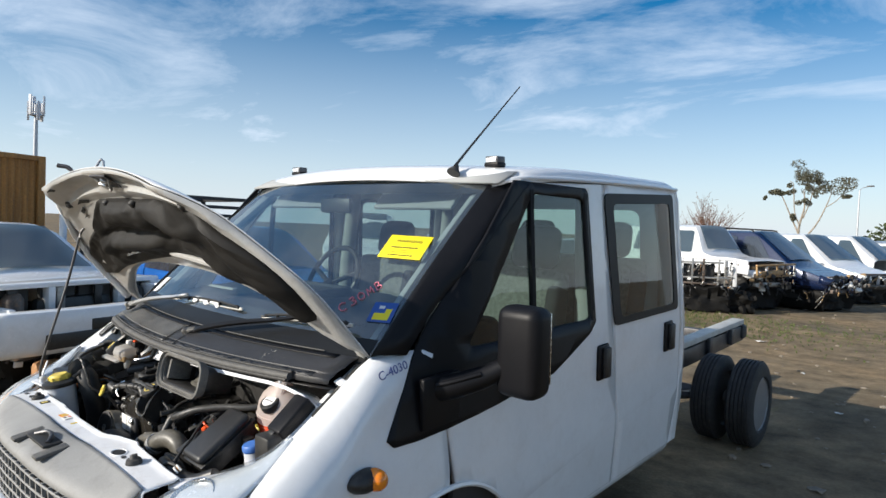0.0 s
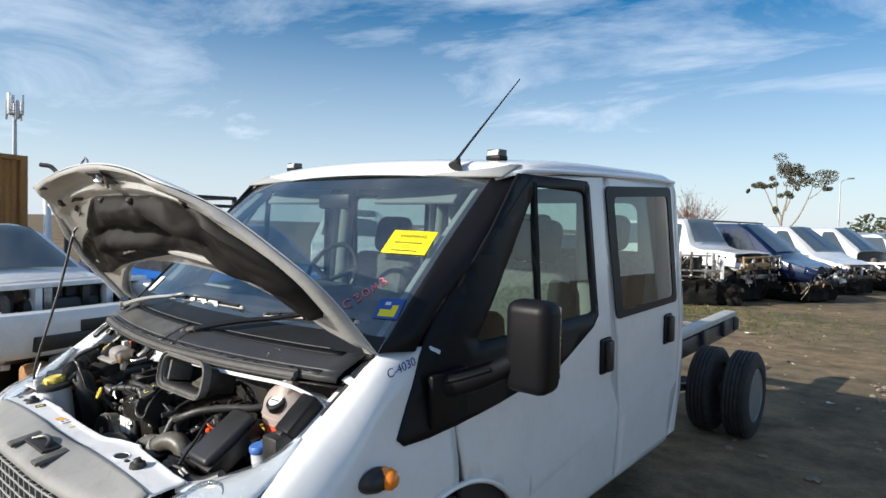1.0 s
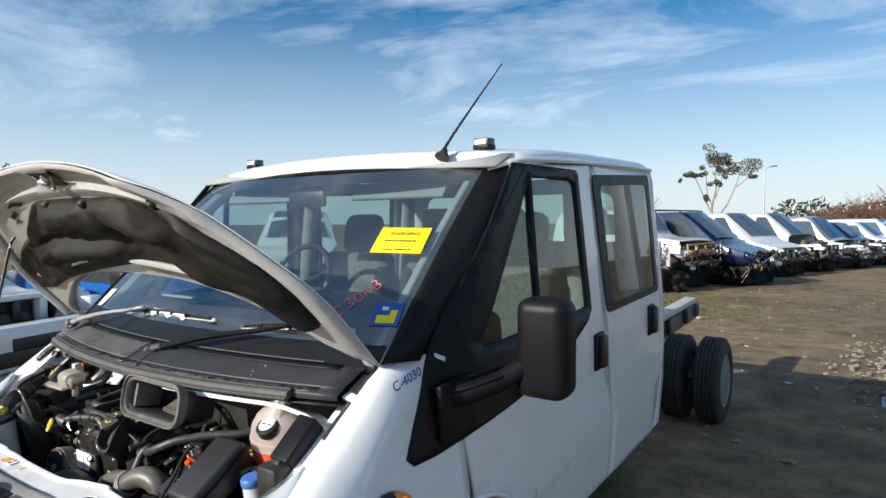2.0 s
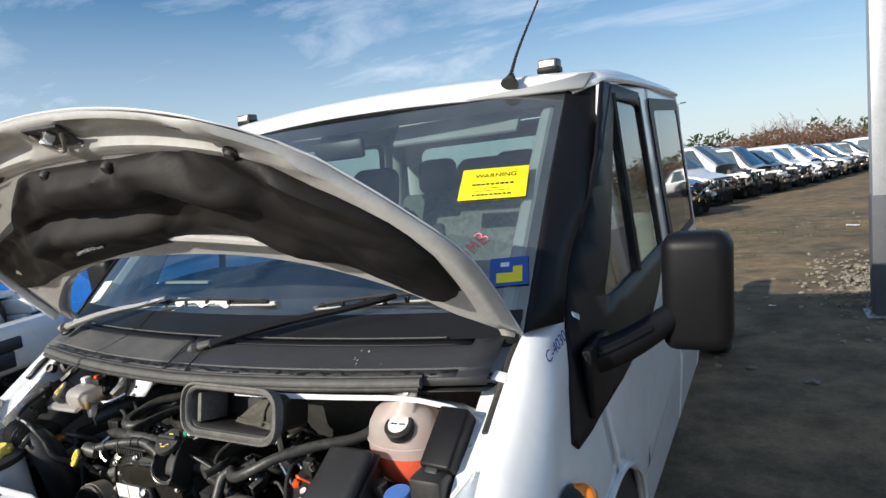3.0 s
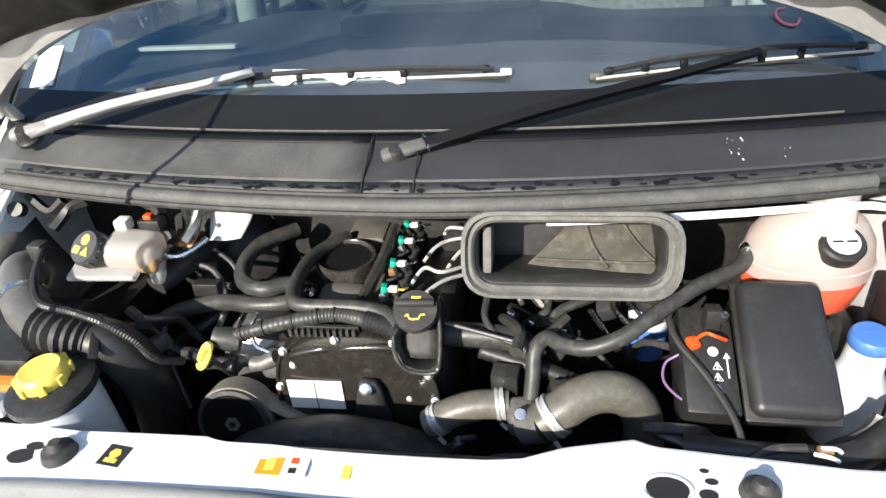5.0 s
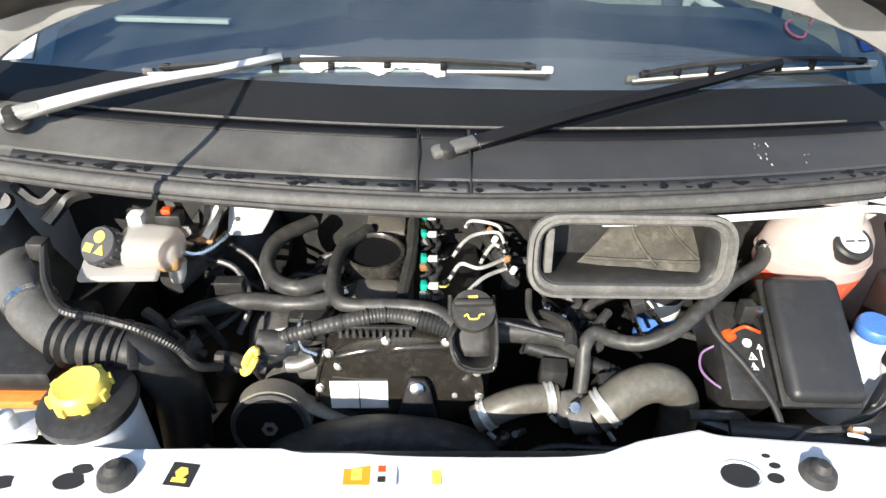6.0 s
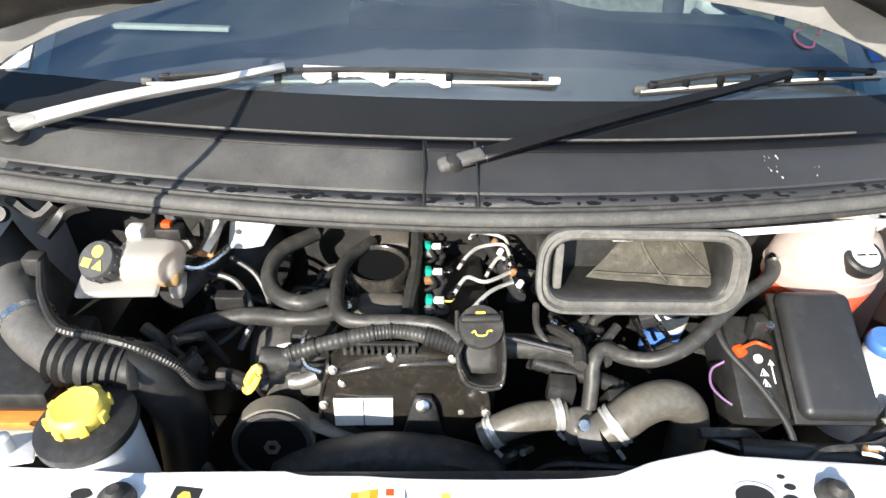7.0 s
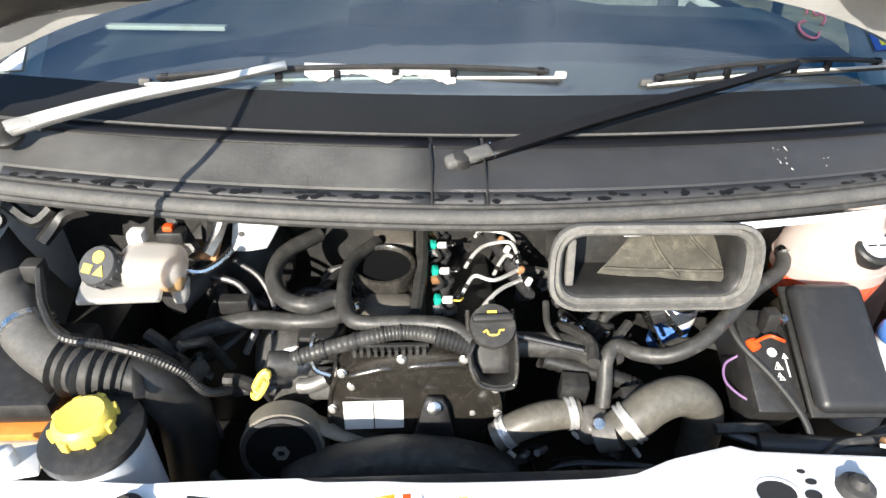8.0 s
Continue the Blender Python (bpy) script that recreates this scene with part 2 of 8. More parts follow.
PAPER = material("white_label_paper", (0.82, 0.82, 0.80), 0.6, 0, 0.05, 12, 90, 0.0, dirt=(0.5, 0.47, 0.42), dirt_amount=0.25)
PE_WHITE = material("grey_white_tank", (0.62, 0.64, 0.68), 0.4, 0, 0.1, 6, 80, 0.05, dirt=(0.35, 0.33, 0.3), dirt_amount=0.3)
TANK = cloudy_plastic("milky_tank_plastic", (0.82, 0.735, 0.69), 0.36)
TANK_CLEAR = cloudy_plastic("thin_tank_plastic", (0.84, 0.50, 0.36), 0.76)
CAM = material("dusty_brown_casting", (0.115, 0.105, 0.090), 0.6, 0, 0.2, 20, 180, 0.25, dirt=(0.19, 0.17, 0.14), dirt_amount=0.3)
DUST_DUCT = material("brown_dust_liner", (0.075, 0.070, 0.056), 0.8, 0, 0.35, 14, 120, 0.4, dirt=(0.215, 0.195, 0.15), dirt_amount=0.6)
LID_CAP = material("faded_black_cap", (0.065, 0.065, 0.066), 0.5, 0, 0.2, 20, 300, 0.12, dirt=(0.12, 0.115, 0.11), dirt_amount=0.3)
LID_GREY = material("worn_black_lid", (0.022, 0.022, 0.023), 0.42, 0, 0.2, 7, 300, 0.12, dirt=(0.060, 0.058, 0.055), dirt_amount=0.35)
TANK_BRAKE = cloudy_plastic("milky_brake_tank", (0.80, 0.78, 0.74), 0.34)
COOLANT = material("red_coolant", (0.86, 0.07, 0.012), 0.25, 0, 0.1, 6, 60, 0.0)
FLUID = material("amber_brake_fluid", (0.42, 0.27, 0.13), 0.3, 0, 0.1, 6, 60, 0.0)
AMBER = material("amber_lens", (0.85, 0.24, 0.01), 0.18, 0, 0.08, 30, 90, 0.0, coat=0.6)
LAMP = material("lamp_reflector", (0.80, 0.82, 0.84), 0.25, 0.25, 0.1, 9, 60, 0.03, coat=0.8)
COPPER = material("rust_brown_bracket", (0.38, 0.20, 0.09), 0.6, 0.3, 0.3, 25, 120, 0.2)
AIR_FILTER = material("orange_filter_rubber", (0.62, 0.22, 0.04), 0.6, 0, 0.15, 25, 120, 0.1)
GLASS = glass("window_glass", (0.50, 0.62, 0.58), base_gloss=0.05, dust=0.010)
SCREEN = glass("windscreen_glass", (0.70, 0.80, 0.79), base_gloss=0.155, dust=0.045)
LENS = glass("lamp_lens", (0.92, 0.94, 0.95), base_gloss=0.08, dust=0.10)
DARK_GLASS = glass("dark_car_glass", (0.16, 0.22, 0.23), base_gloss=0.14, dust=0.06)


# ---- mesh helpers ----


def part(name, bm, mat, parent, label="", smooth=True, angle=40):
    """Links a bmesh as one mesh object under a thing or under a part."""
    me = bpy.data.meshes.new(name)
    bmesh.ops.remove_doubles(bm, verts=bm.verts, dist=0.00005)
    bmesh.ops.recalc_face_normals(bm, faces=bm.faces)
    if smooth:
        for f in bm.faces:
            f.smooth = True
        for e in bm.edges:
            if len(e.link_faces) == 2 and e.calc_face_angle(0) > radians(angle):
                e.smooth = False
    bm.to_mesh(me)
    bm.free()
    me.materials.append(mat)
    ob = new(name, me)
    ob.parent = parent
    if label:
        ob["label"] = label
    return ob


def thicken(ob, thick, offset=-1.0):
    mod = ob.modifiers.new("thickness", "SOLIDIFY")
    mod.thickness, mod.offset = thick, offset
    return ob


def add_box(bm, x0, x1, y0, y1, z0, z1, bevel=0.0, m=None, seg=2):
    ret = bmesh.ops.create_cube(bm, size=1.0)
    vs = ret["verts"]
    bmesh.ops.scale(bm, verts=vs, vec=(x1 - x0, y1 - y0, z1 - z0))
    bmesh.ops.translate(bm, verts=vs, vec=((x0 + x1) / 2, (y0 + y1) / 2, (z0 + z1) / 2))
    if bevel:
        es = list({e for v in vs for e in v.link_edges})
        r = bmesh.ops.bevel(bm, geom=es, offset=bevel, segments=seg, affect="EDGES", profile=0.5)
        vs = list({v for f in r["faces"] for v in f.verts} | {v for v in vs if v.is_valid})
    if m is not None:
        bmesh.ops.transform(bm, matrix=m, verts=vs)
    return bm


def box(x0, x1, y0, y1, z0, z1, bevel=0.0, m=None, seg=2):
    return add_box(bmesh.new(), x0, x1, y0, y1, z0, z1, bevel, m, seg)


def spline(points, steps=6):
    """A Catmull-Rom curve through the points."""
    p = [Vector(q) for q in points]
    p = [p[0] * 2 - p[1], *p, p[-1] * 2 - p[-2]]
    res = []
    for i in range(1, len(p) - 2):
        for k in range(steps):
            t = k / steps
            a, b, c, d = p[i - 1], p[i], p[i + 1], p[i + 2]
            res.append(0.5 * (2 * b + (c - a) * t + (2 * a - 5 * b + 4 * c - d) * t * t + (3 * b - a - 3 * c + d) * t ** 3))
    res.append(p[-2])
    return res


def add_tube(bm, points, r, n=10, steps=6, smooth=True, ribs=0.0, rib_every=2):
    """A round hose along the points; r is a radius or a function of the way along (0 to 1)."""
    path = spline(points, steps) if smooth and len(points) > 2 else [Vector(q) for q in points]
    rings = []
    up = Vector((0.13, 0.21, 0.97))
    for i, q in enumerate(path):
        way = (path[min(i + 1, len(path) - 1)] - path[max(i - 1, 0)]).normalized()
        side = way.cross(up)
        if side.length < 0.1:
            side = way.cross(Vector((1, 0, 0)))
        side.normalize()
        up2 = side.cross(way)
        rad = r(i / (len(path) - 1)) if callable(r) else r
        if ribs and i % rib_every == 0:
            rad += ribs
        rings.append([bm.verts.new(q + (side * math.cos(a) + up2 * math.sin(a)) * rad) for a in [2 * math.pi * k / n for k in range(n)]])
    for a, b in zip(rings, rings[1:]):
        for k in range(n):
            bm.faces.new((a[k], a[(k + 1) % n], b[(k + 1) % n], b[k]))
    bm.faces.new(rings[0])
    bm.faces.new(rings[-1])
    return bm


def tube(points, r, n=10, steps=6, smooth=True, ribs=0.0, rib_every=2):
    return add_tube(bmesh.new(), points, r, n, steps, smooth, ribs, rib_every)


def add_lathe(bm, profile, n=24, m=None):
    """Turns (radius, height) pairs round the z axis."""
    rings = []
    for r, z in profile:
        if r < 1e-5:
            rings.append([bm.verts.new((0, 0, z))])
        else:
            rings.append([bm.verts.new((r * math.cos(2 * math.pi * k / n), r * math.sin(2 * math.pi * k / n), z)) for k in range(n)])
    for a, b in zip(rings, rings[1:]):
        for k in range(n):
            ring = [a[k % len(a)], a[(k + 1) % len(a)], b[(k + 1) % len(b)], b[k % len(b)]]
            ring = [v for i, v in enumerate(ring) if v not in ring[:i]]
            if len(ring) > 2:
                bm.faces.new(ring)
    for ring in (rings[0], rings[-1]):
        if len(ring) > 1:
            bm.faces.new(ring)
    if m is not None:
        bmesh.ops.transform(bm, matrix=m, verts=[v for ring in rings for v in ring])
    return bm


def lathe(profile, n=24, m=None):
    return add_lathe(bmesh.new(), profile, n, m)


def axis_pose(at, way, spin=0):
    """A pose at a point whose z axis points along way."""
    return Matrix.Translation(at) @ Vector(way).to_track_quat("Z", "Y").to_matrix().to_4x4() @ pose(0, 0, 0, 0, 0, spin)


def sheet(rows, nu=1, nv=1):
    """A surface through rows of points, smoothed to nu and nv steps between them."""
    rows = [spline(r, nu) if nu > 1 else [Vector(q) for q in r] for r in rows]
    if nv > 1:
        cols = [spline([r[i] for r in rows], nv) for i in range(len(rows[0]))]
        rows = [[c[j] for c in cols] for j in range(len(cols[0]))]
    bm = bmesh.new()
    vs = [[bm.verts.new(q) for q in r] for r in rows]
    for a, b in zip(vs, vs[1:]):
        for i in range(len(a) - 1):
            bm.faces.new((a[i], a[i + 1], b[i + 1], b[i]))
    return bm


def fill(outline, holes=()):
    """A flat face with holes, from loops of points."""
    bm = bmesh.new()
    for loop in (outline, *holes):
        vs = [bm.verts.new(q) for q in loop]
        for a, b in zip(vs, vs[1:] + vs[:1]):
            bm.edges.new((a, b))
    bmesh.ops.triangle_fill(bm, use_beauty=True, use_dissolve=False, edges=bm.edges)
    return bm


def rounded(points, r, n=4):
    """A loop of 2D points with its corners rounded."""
    res = []
    k = len(points)
    for i in range(k):
        p, a, b = Vector(points[i]), Vector(points[i - 1]), Vector(points[(i + 1) % k])
        ra = min(r, (a - p).length * 0.45)
        rb = min(r, (b - p).length * 0.45)
        s, e = p + (a - p).normalized() * ra, p + (b - p).normalized() * rb
        for j in range(n + 1):
            t = j / n
            res.append(((1 - t) ** 2 * s + 2 * t * (1 - t) * p + t * t * e))
    return res


def letters(text, size, m, mat, parent, depth=0.0006, name="lettering"):
    cu = bpy.data.curves.new(name, "FONT")
    cu.body, cu.size, cu.extrude, cu.align_x, cu.align_y = text, size, depth, "CENTER", "CENTER"
    tmp = bpy.data.objects.new(name, cu)
    scene.collection.objects.link(tmp)
    me = bpy.data.meshes.new_from_object(tmp.evaluated_get(bpy.context.evaluated_depsgraph_get()))
    bpy.data.objects.remove(tmp)
    me.transform(m)
    me.materials.clear()
    me.materials.append(mat)
    ob = new(name, me)
    ob.parent = parent
    return ob

# ---- truck: body ----

truck = tagged(new("crew_cab_truck"), "white crew-cab light truck with its bonnet propped open, bare chassis behind", "truck")
truck.matrix_basis = VAN


def side_x(y, z):
    """Half width of the cab skin at a height and a place along it."""
    flank = 0.985 - 0.083 * max(z - 1.44, 0) - 0.09 * max(0.98 - z, 0)
    front = 0.990 - 0.155 * max(z - 1.18, 0) - 0.09 * max(0.98 - z, 0)
    w = min(1, max(0, (y - 0.78) / 0.30))
    w = w * w * (3 - 2 * w)
    return flank * w + front * (1 - w)


def side_panel(name, outline, mat, parent, sgn, holes=(), off=0.0, thick=0.02, cuts=tuple(0.72 + 0.09 * k for k in range(17)), ycuts=tuple(0.60 + 0.10 * k for k in range(24)), label=""):
    """A panel of the cab's side: loops of (y, z), bent to the skin."""
    bm = fill([(0, p[0], p[1]) for p in outline], [[(0, p[0], p[1]) for p in h] for h in holes])
    for z in cuts:
        bmesh.ops.bisect_plane(bm, geom=bm.verts[:] + bm.edges[:] + bm.faces[:], plane_co=(0, 0, z), plane_no=(0, 0, 1))
    for y in ycuts:
        bmesh.ops.bisect_plane(bm, geom=bm.verts[:] + bm.edges[:] + bm.faces[:], plane_co=(0, y, 0), plane_no=(0, 1, 0))
    for v in bm.verts:
        v.co.x = sgn * (side_x(v.co.y, v.co.z) + off)
    ob = part(name, bm, mat, parent, label)
    for p in ob.data.polygons:
        if p.normal.x * sgn < 0:
            p.flip()
    return thicken(ob, thick) if thick else ob


ARCH = [(0.82 + 0.45 * math.cos(a), 0.66 + 0.45 * math.sin(a)) for a in [radians(d) for d in (0, 15, 30, 45, 60, 72, 82)]]
FRONT_WINDOW = rounded([(0.955, 1.585), (1.845, 1.585), (1.825, 2.135), (1.400, 2.150)], 0.045)
REAR_WINDOW = rounded([(2.075, 1.530), (2.860, 1.530), (2.850, 2.172), (2.030, 2.160)], 0.05)
FRONT_OPEN = rounded([(0.92, 1.56), (1.875, 1.56), (1.85, 2.165), (1.385, 2.175)], 0.05)
REAR_OPEN = rounded([(2.095, 1.55), (2.845, 1.55), (2.835, 2.155), (2.05, 2.145)], 0.05)

for sgn in (1, -1):
    door = side_panel("front_door", [(1.275, 0.715), *ARCH[:-1], (0.878, 1.110), (0.848, 1.324), (0.80, 1.52), (1.30, 2.195), (2.030, 2.210), (2.048, 1.75), (2.062, 1.48), (2.110, 1.05), (2.125, 0.715)], WHITE, truck, sgn, [FRONT_OPEN])
    # black mirror triangle that runs on as the window's lower and front trim
    tri = [(0.563, 1.348), (0.59, 1.322), (0.70, 1.316), (0.845, 1.320), (1.50, 1.392), (1.83, 1.520), (1.885, 1.565), (1.865, 2.165), (1.840, 2.185), (1.385, 2.197), (1.285, 2.200), (0.735, 1.620), (0.66, 1.50)]
    side_panel("window_surround", tri, TRIM, door, sgn, [FRONT_WINDOW], off=0.006, thick=0.012, label="black plastic mirror triangle and window surround")
    side_panel("window_glass", rounded([(0.945, 1.575), (1.855, 1.575), (1.835, 2.145), (1.395, 2.160)], 0.04), GLASS, door, sgn, off=-0.004, thick=0.0)
    for ya, yb, w in ((1.372, 1.395, 0.016), (1.85, 1.832, 0.012)):
        bm = tube([(sgn * (side_x(1.38, z) - 0.002), ya + (yb - ya) * (z - 1.58) / 0.57, z) for z in (1.575, 1.75, 1.95, 2.165)], w, 6, 3)
        part("window_divider", bm, TRIM, door)
    rear = side_panel("rear_door", [(2.135, 0.715), (2.840, 0.715), (2.905, 1.05), (2.93, 1.48), (2.905, 2.19), (2.895, 2.215), (2.045, 2.210), (2.062, 1.75), (2.076, 1.48), (2.122, 1.05)], WHITE, truck, sgn, [REAR_OPEN])
    outer = rounded([(2.066, 1.520), (2.872, 1.520), (2.860, 2.182), (2.020, 2.168)], 0.04)
    inner = rounded([(2.140, 1.555), (2.815, 1.555), (2.803, 2.128), (2.105, 2.118)], 0.04)
    bm = sheet([[(sgn * (side_x(y, z) + o), y, z) for y, z in [*ring, ring[0]]] for ring, o in ((outer, 0.004), (outer, 0.009), (inner, 0.010), (inner, 0.003))])
    part("window_surround", bm, TRIM, rear, "black printed edge of the fixed pane")
    side_panel("window_glass", REAR_WINDOW, GLASS, rear, sgn, off=0.007, thick=0.0)
    for dd, y0, z0 in ((door, 1.945, 1.365), (rear, 2.727, 1.378)):
        m = Matrix.Translation((sgn * (side_x(y0, z0) + 0.004), y0, z0))
        part("handle_cup", box(-0.010, 0.010, -0.055, 0.055, -0.085, 0.085, 0.012, m), TRIM, dd)
        part("handle_grip", box(-0.008, 0.022, -0.024, 0.034, -0.075, 0.075, 0.012, Matrix.Translation((sgn * 0.012, 0, 0)) @ m), BLACK, dd)
    # lower crease, a slim raised rib along both doors
    for dd, y0, y1 in ((door, 1.31, 2.09), (rear, 2.14, 2.89)):
        bm = sheet([[(sgn * (side_x(y, z) + o), y, z + 0.10 * (y - 1.3)) for y in [y0 + (y1 - y0) * k / 6 for k in range(7)]] for z, o in ((0.99, 0.0005), (0.945, 0.004), (0.925, 0.004), (0.90, 0.0005))])
        part("rubbing_rib", bm, WHITE, dd)
    # sill and rear corner post
    bm = sheet([[(sgn * x, y, z) for y in (1.26, 1.6, 2.0, 2.4, 2.86)] for x, z in ((0.955, 0.73), (0.950, 0.69), (0.925, 0.655), (0.86, 0.65))])
    thicken(part("sill", bm, WHITE, truck), 0.004)
    side_panel("rear_pillar", [(2.850, 0.715), (2.955, 0.715), (2.985, 1.2), (2.985, 1.6), (2.965, 2.10), (2.945, 2.215), (2.902, 2.215), (2.914, 2.19), (2.940, 1.48), (2.915, 1.05)], WHITE, truck, sgn)
    # front wing: from the bonnet gap over the shoulder down to the wheel arch
    stations = [(0.842, 0.935, 1.560), (0.76, 0.932, 1.604), (0.66, 0.897, 1.604), (0.578, 0.869, 1.598), (0.47, 0.866, 1.530), (0.37, 0.868, 1.466), (0.28, 0.872, 1.405), (0.18, 0.885, 1.335), (0.08, 0.892, 1.26), (0.0, 0.890, 1.18), (-0.07, 0.880, 1.08)]
    rows = []
    for y, xt, zt in stations:
        d = 0.45 ** 2 - (y - 0.82) ** 2
        low = max(0.70, 0.66 + math.sqrt(d)) if d > 0 else 0.70
        fy = 0.035 * max(0, 0.3 - y) / 0.3
        mid = [(zt + low) / 2 + (zt - low) * k for k in (0.36, 0.2, 0.0, -0.2, -0.36)]
        rows.append([(sgn * xt, y, zt), *[(sgn * max(xt + 0.004, side_x(y, z) - fy), y, z) for z in mid], (sgn * (side_x(y, low) - fy), y, low)])
    wing = thicken(part("front_wing", sheet(rows, 2, 2), WHITE, truck), 0.006)
    # rounded lip round the wheel arch
    part("arch_lip", tube([(sgn * (side_x(y, z) + 0.003), y, z) for y, z in [(0.82 + 0.455 * math.cos(a), 0.66 + 0.455 * math.sin(a)) for a in [radians(d) for d in range(8, 170, 12)]]], 0.010, 6, 2), WHITE, wing)
    ind = part("indicator", lathe([(0.0, 0.040), (0.022, 0.037), (0.034, 0.024), (0.042, 0.004), (0.042, -0.004)], 24, axis_pose((sgn * 0.982, 0.455, 1.262), (sgn, 0, 0)) @ Matrix.Diagonal((1.45, 0.88, 1, 1))), BLACK, wing, "side indicator with a black base and an amber lens")
    part("lens", lathe([(0.0, 0.050), (0.018, 0.047), (0.030, 0.036), (0.036, 0.018), (0.036, 0.0)], 24, axis_pose((sgn * 0.990, 0.482, 1.262), (sgn, 0.25, 0)) @ Matrix.Diagonal((0.95, 0.95, 1, 1))), AMBER, wing, "amber indicator lens")
    # inner wing: drain channel and white side of the engine bay
    rows = []
    for y, xt, zt in stations[1:8]:
        rows.append([(sgn * (xt - 0.003), y, zt - 0.002), (sgn * (xt - 0.018), y, zt - 0.020), (sgn * (xt - 0.050), y, zt - 0.035), (sgn * (xt - 0.066), y, zt - 0.032), (sgn * (xt - 0.080), y, zt - 0.075), (sgn * 0.785, y, zt - 0.20), (sgn * 0.765, y, 1.05)])
    thicken(part("inner_wing", sheet(rows, 1, 2), WHITE_BAY, truck, "white painted inner wing of the engine bay"), 0.004)
    # black tube added in place of the darkness in the open gap
    part("wing_gap_dark", tube([(sgn * 0.862, 0.600, 1.585), (sgn * 0.850, 0.530, 1.552), (sgn * 0.848, 0.440, 1.492), (sgn * 0.846, 0.370, 1.448)], lambda t: 0.014 - 0.006 * t, 8, 5), RUBBER, truck, "black tube for the dark of the gap beside the wing")
    part("wing_tab", box(-0.022, 0.016, -0.014, 0.014, -0.004, 0.004, 0.003, Matrix.Translation((sgn * 0.850, 0.475, 1.532)) @ pose(0, 0, 0, 20, sgn * 12, 0)), WHITE_BAY, truck)
    for y, z in ((0.50, 1.525), (0.36, 1.42), (0.22, 1.32)):
        part("bolt_head", lathe([(0.0, 0.008), (0.006, 0.008), (0.006, 0.003), (0.012, 0.003), (0.012, 0)], 12, axis_pose((sgn * 0.815, y, z - 0.004), (-sgn * 0.3, -0.2, 0.9))), STEEL, truck)
    # headlamp: long clear lens that sweeps up to a point
    rows = []
    for y, xi, xo, z in ((0.285, 0.850, 0.868, 1.400), (0.20, 0.80, 0.878, 1.345), (0.12, 0.72, 0.885, 1.305), (0.03, 0.66, 0.888, 1.265), (-0.05, 0.63, 0.88, 1.20), (-0.11, 0.625, 0.865, 1.10), (-0.15, 0.63, 0.845, 0.98)):
        rows.append([(sgn * (xi + (xo - xi) * k), y - 0.03 * (1 - k) * (1 if y < 0.2 else 0), z + 0.012 * math.sin(math.pi * k)) for k in (0, 0.25, 0.5, 0.75, 1)])
    lamp = thicken(part("headlamp", sheet(rows, 2, 3), LAMP, truck, "clear headlamp with a bright reflector"), 0.02)
    lens = part("lens", sheet([[Vector(q) + Vector((0, -0.004, 0.008)) for q in r] for r in rows], 2, 3), LENS, lamp)
    part("lamp_bowl", lathe([(0.0, -0.03), (0.03, -0.02), (0.055, 0.0), (0.062, 0.012), (0.066, 0.012), (0.066, 0)], 24, axis_pose((sgn * 0.755, 0.035, 1.275), (0.1 * sgn, -0.45, 0.85))), STEEL, lamp)
    # door mirror on a long arm
    x0, x1 = sorted((sgn * 1.125, sgn * 1.295))
    bm = box(x0, x1, 0.900, 1.015, 1.455, 1.765, 0.040, seg=4)
    for v in bm.verts:
        if v.co.z < 1.56:
            v.co.x += -sgn * 0.012 * (1.56 - v.co.z) / 0.1
        v.co.y += 0.10 * (1.62 - v.co.z) * 0.3
    mirror = part("door_mirror", bm, TRIM, truck, "large black door mirror on a plastic arm")
    part("mirror_glass", box(x0 + 0.02, x1 - 0.02, 1.014, 1.020, 1.50, 1.74, 0.002), STEEL, mirror)
    part("mirror_arm", tube([(sgn * 0.960, 0.80, 1.470), (sgn * 1.02, 0.835, 1.484), (sgn * 1.09, 0.895, 1.515), (sgn * 1.16, 0.95, 1.560)], lambda t: 0.046 - 0.012 * t, 14, 5), TRIM, mirror)
    part("arm_ridge", tube([(sgn * 0.985, 0.770, 1.490), (sgn * 1.03, 0.803, 1.504), (sgn * 1.10, 0.865, 1.532)], 0.010, 8, 4), TRIM, mirror)
    part("mirror_foot", box(-0.014, 0.014, -0.09, 0.10, -0.10, 0.08, 0.012, Matrix.Translation((sgn * 0.972, 0.80, 1.44))), TRIM, mirror)

# roof skin with rolled edges and side gutters
rows = []
for y, dz in ((1.195, -0.075), (1.215, -0.045), (1.26, -0.015), (1.36, 0.0), (1.7, 0.008), (2.2, 0.008), (2.75, 0.0), (2.90, -0.012), (2.955, -0.045), (2.97, -0.10)):
    w = 1.0 if y > 1.3 else 0.93 + 0.07 * (y - 1.195) / 0.105
    back = 0.11 * max(0, min(1, (1.6 - y) / 0.4))
    prof = [(-0.925, 2.205), (-0.918, 2.232), (-0.895, 2.252), (-0.84, 2.266), (-0.6, 2.283), (-0.3, 2.296), (0, 2.300), (0.3, 2.296), (0.6, 2.283), (0.84, 2.266), (0.895, 2.252), (0.918, 2.232), (0.925, 2.205)]
    rows.append([(x * w, y + back * (x / 0.925) ** 2, z + dz - (0.012 if y < 1.5 else 0)) for x, z in prof])
roof = thicken(part("roof", sheet(rows, 2, 2), WHITE, truck), 0.006)
for sgn in (1, -1):
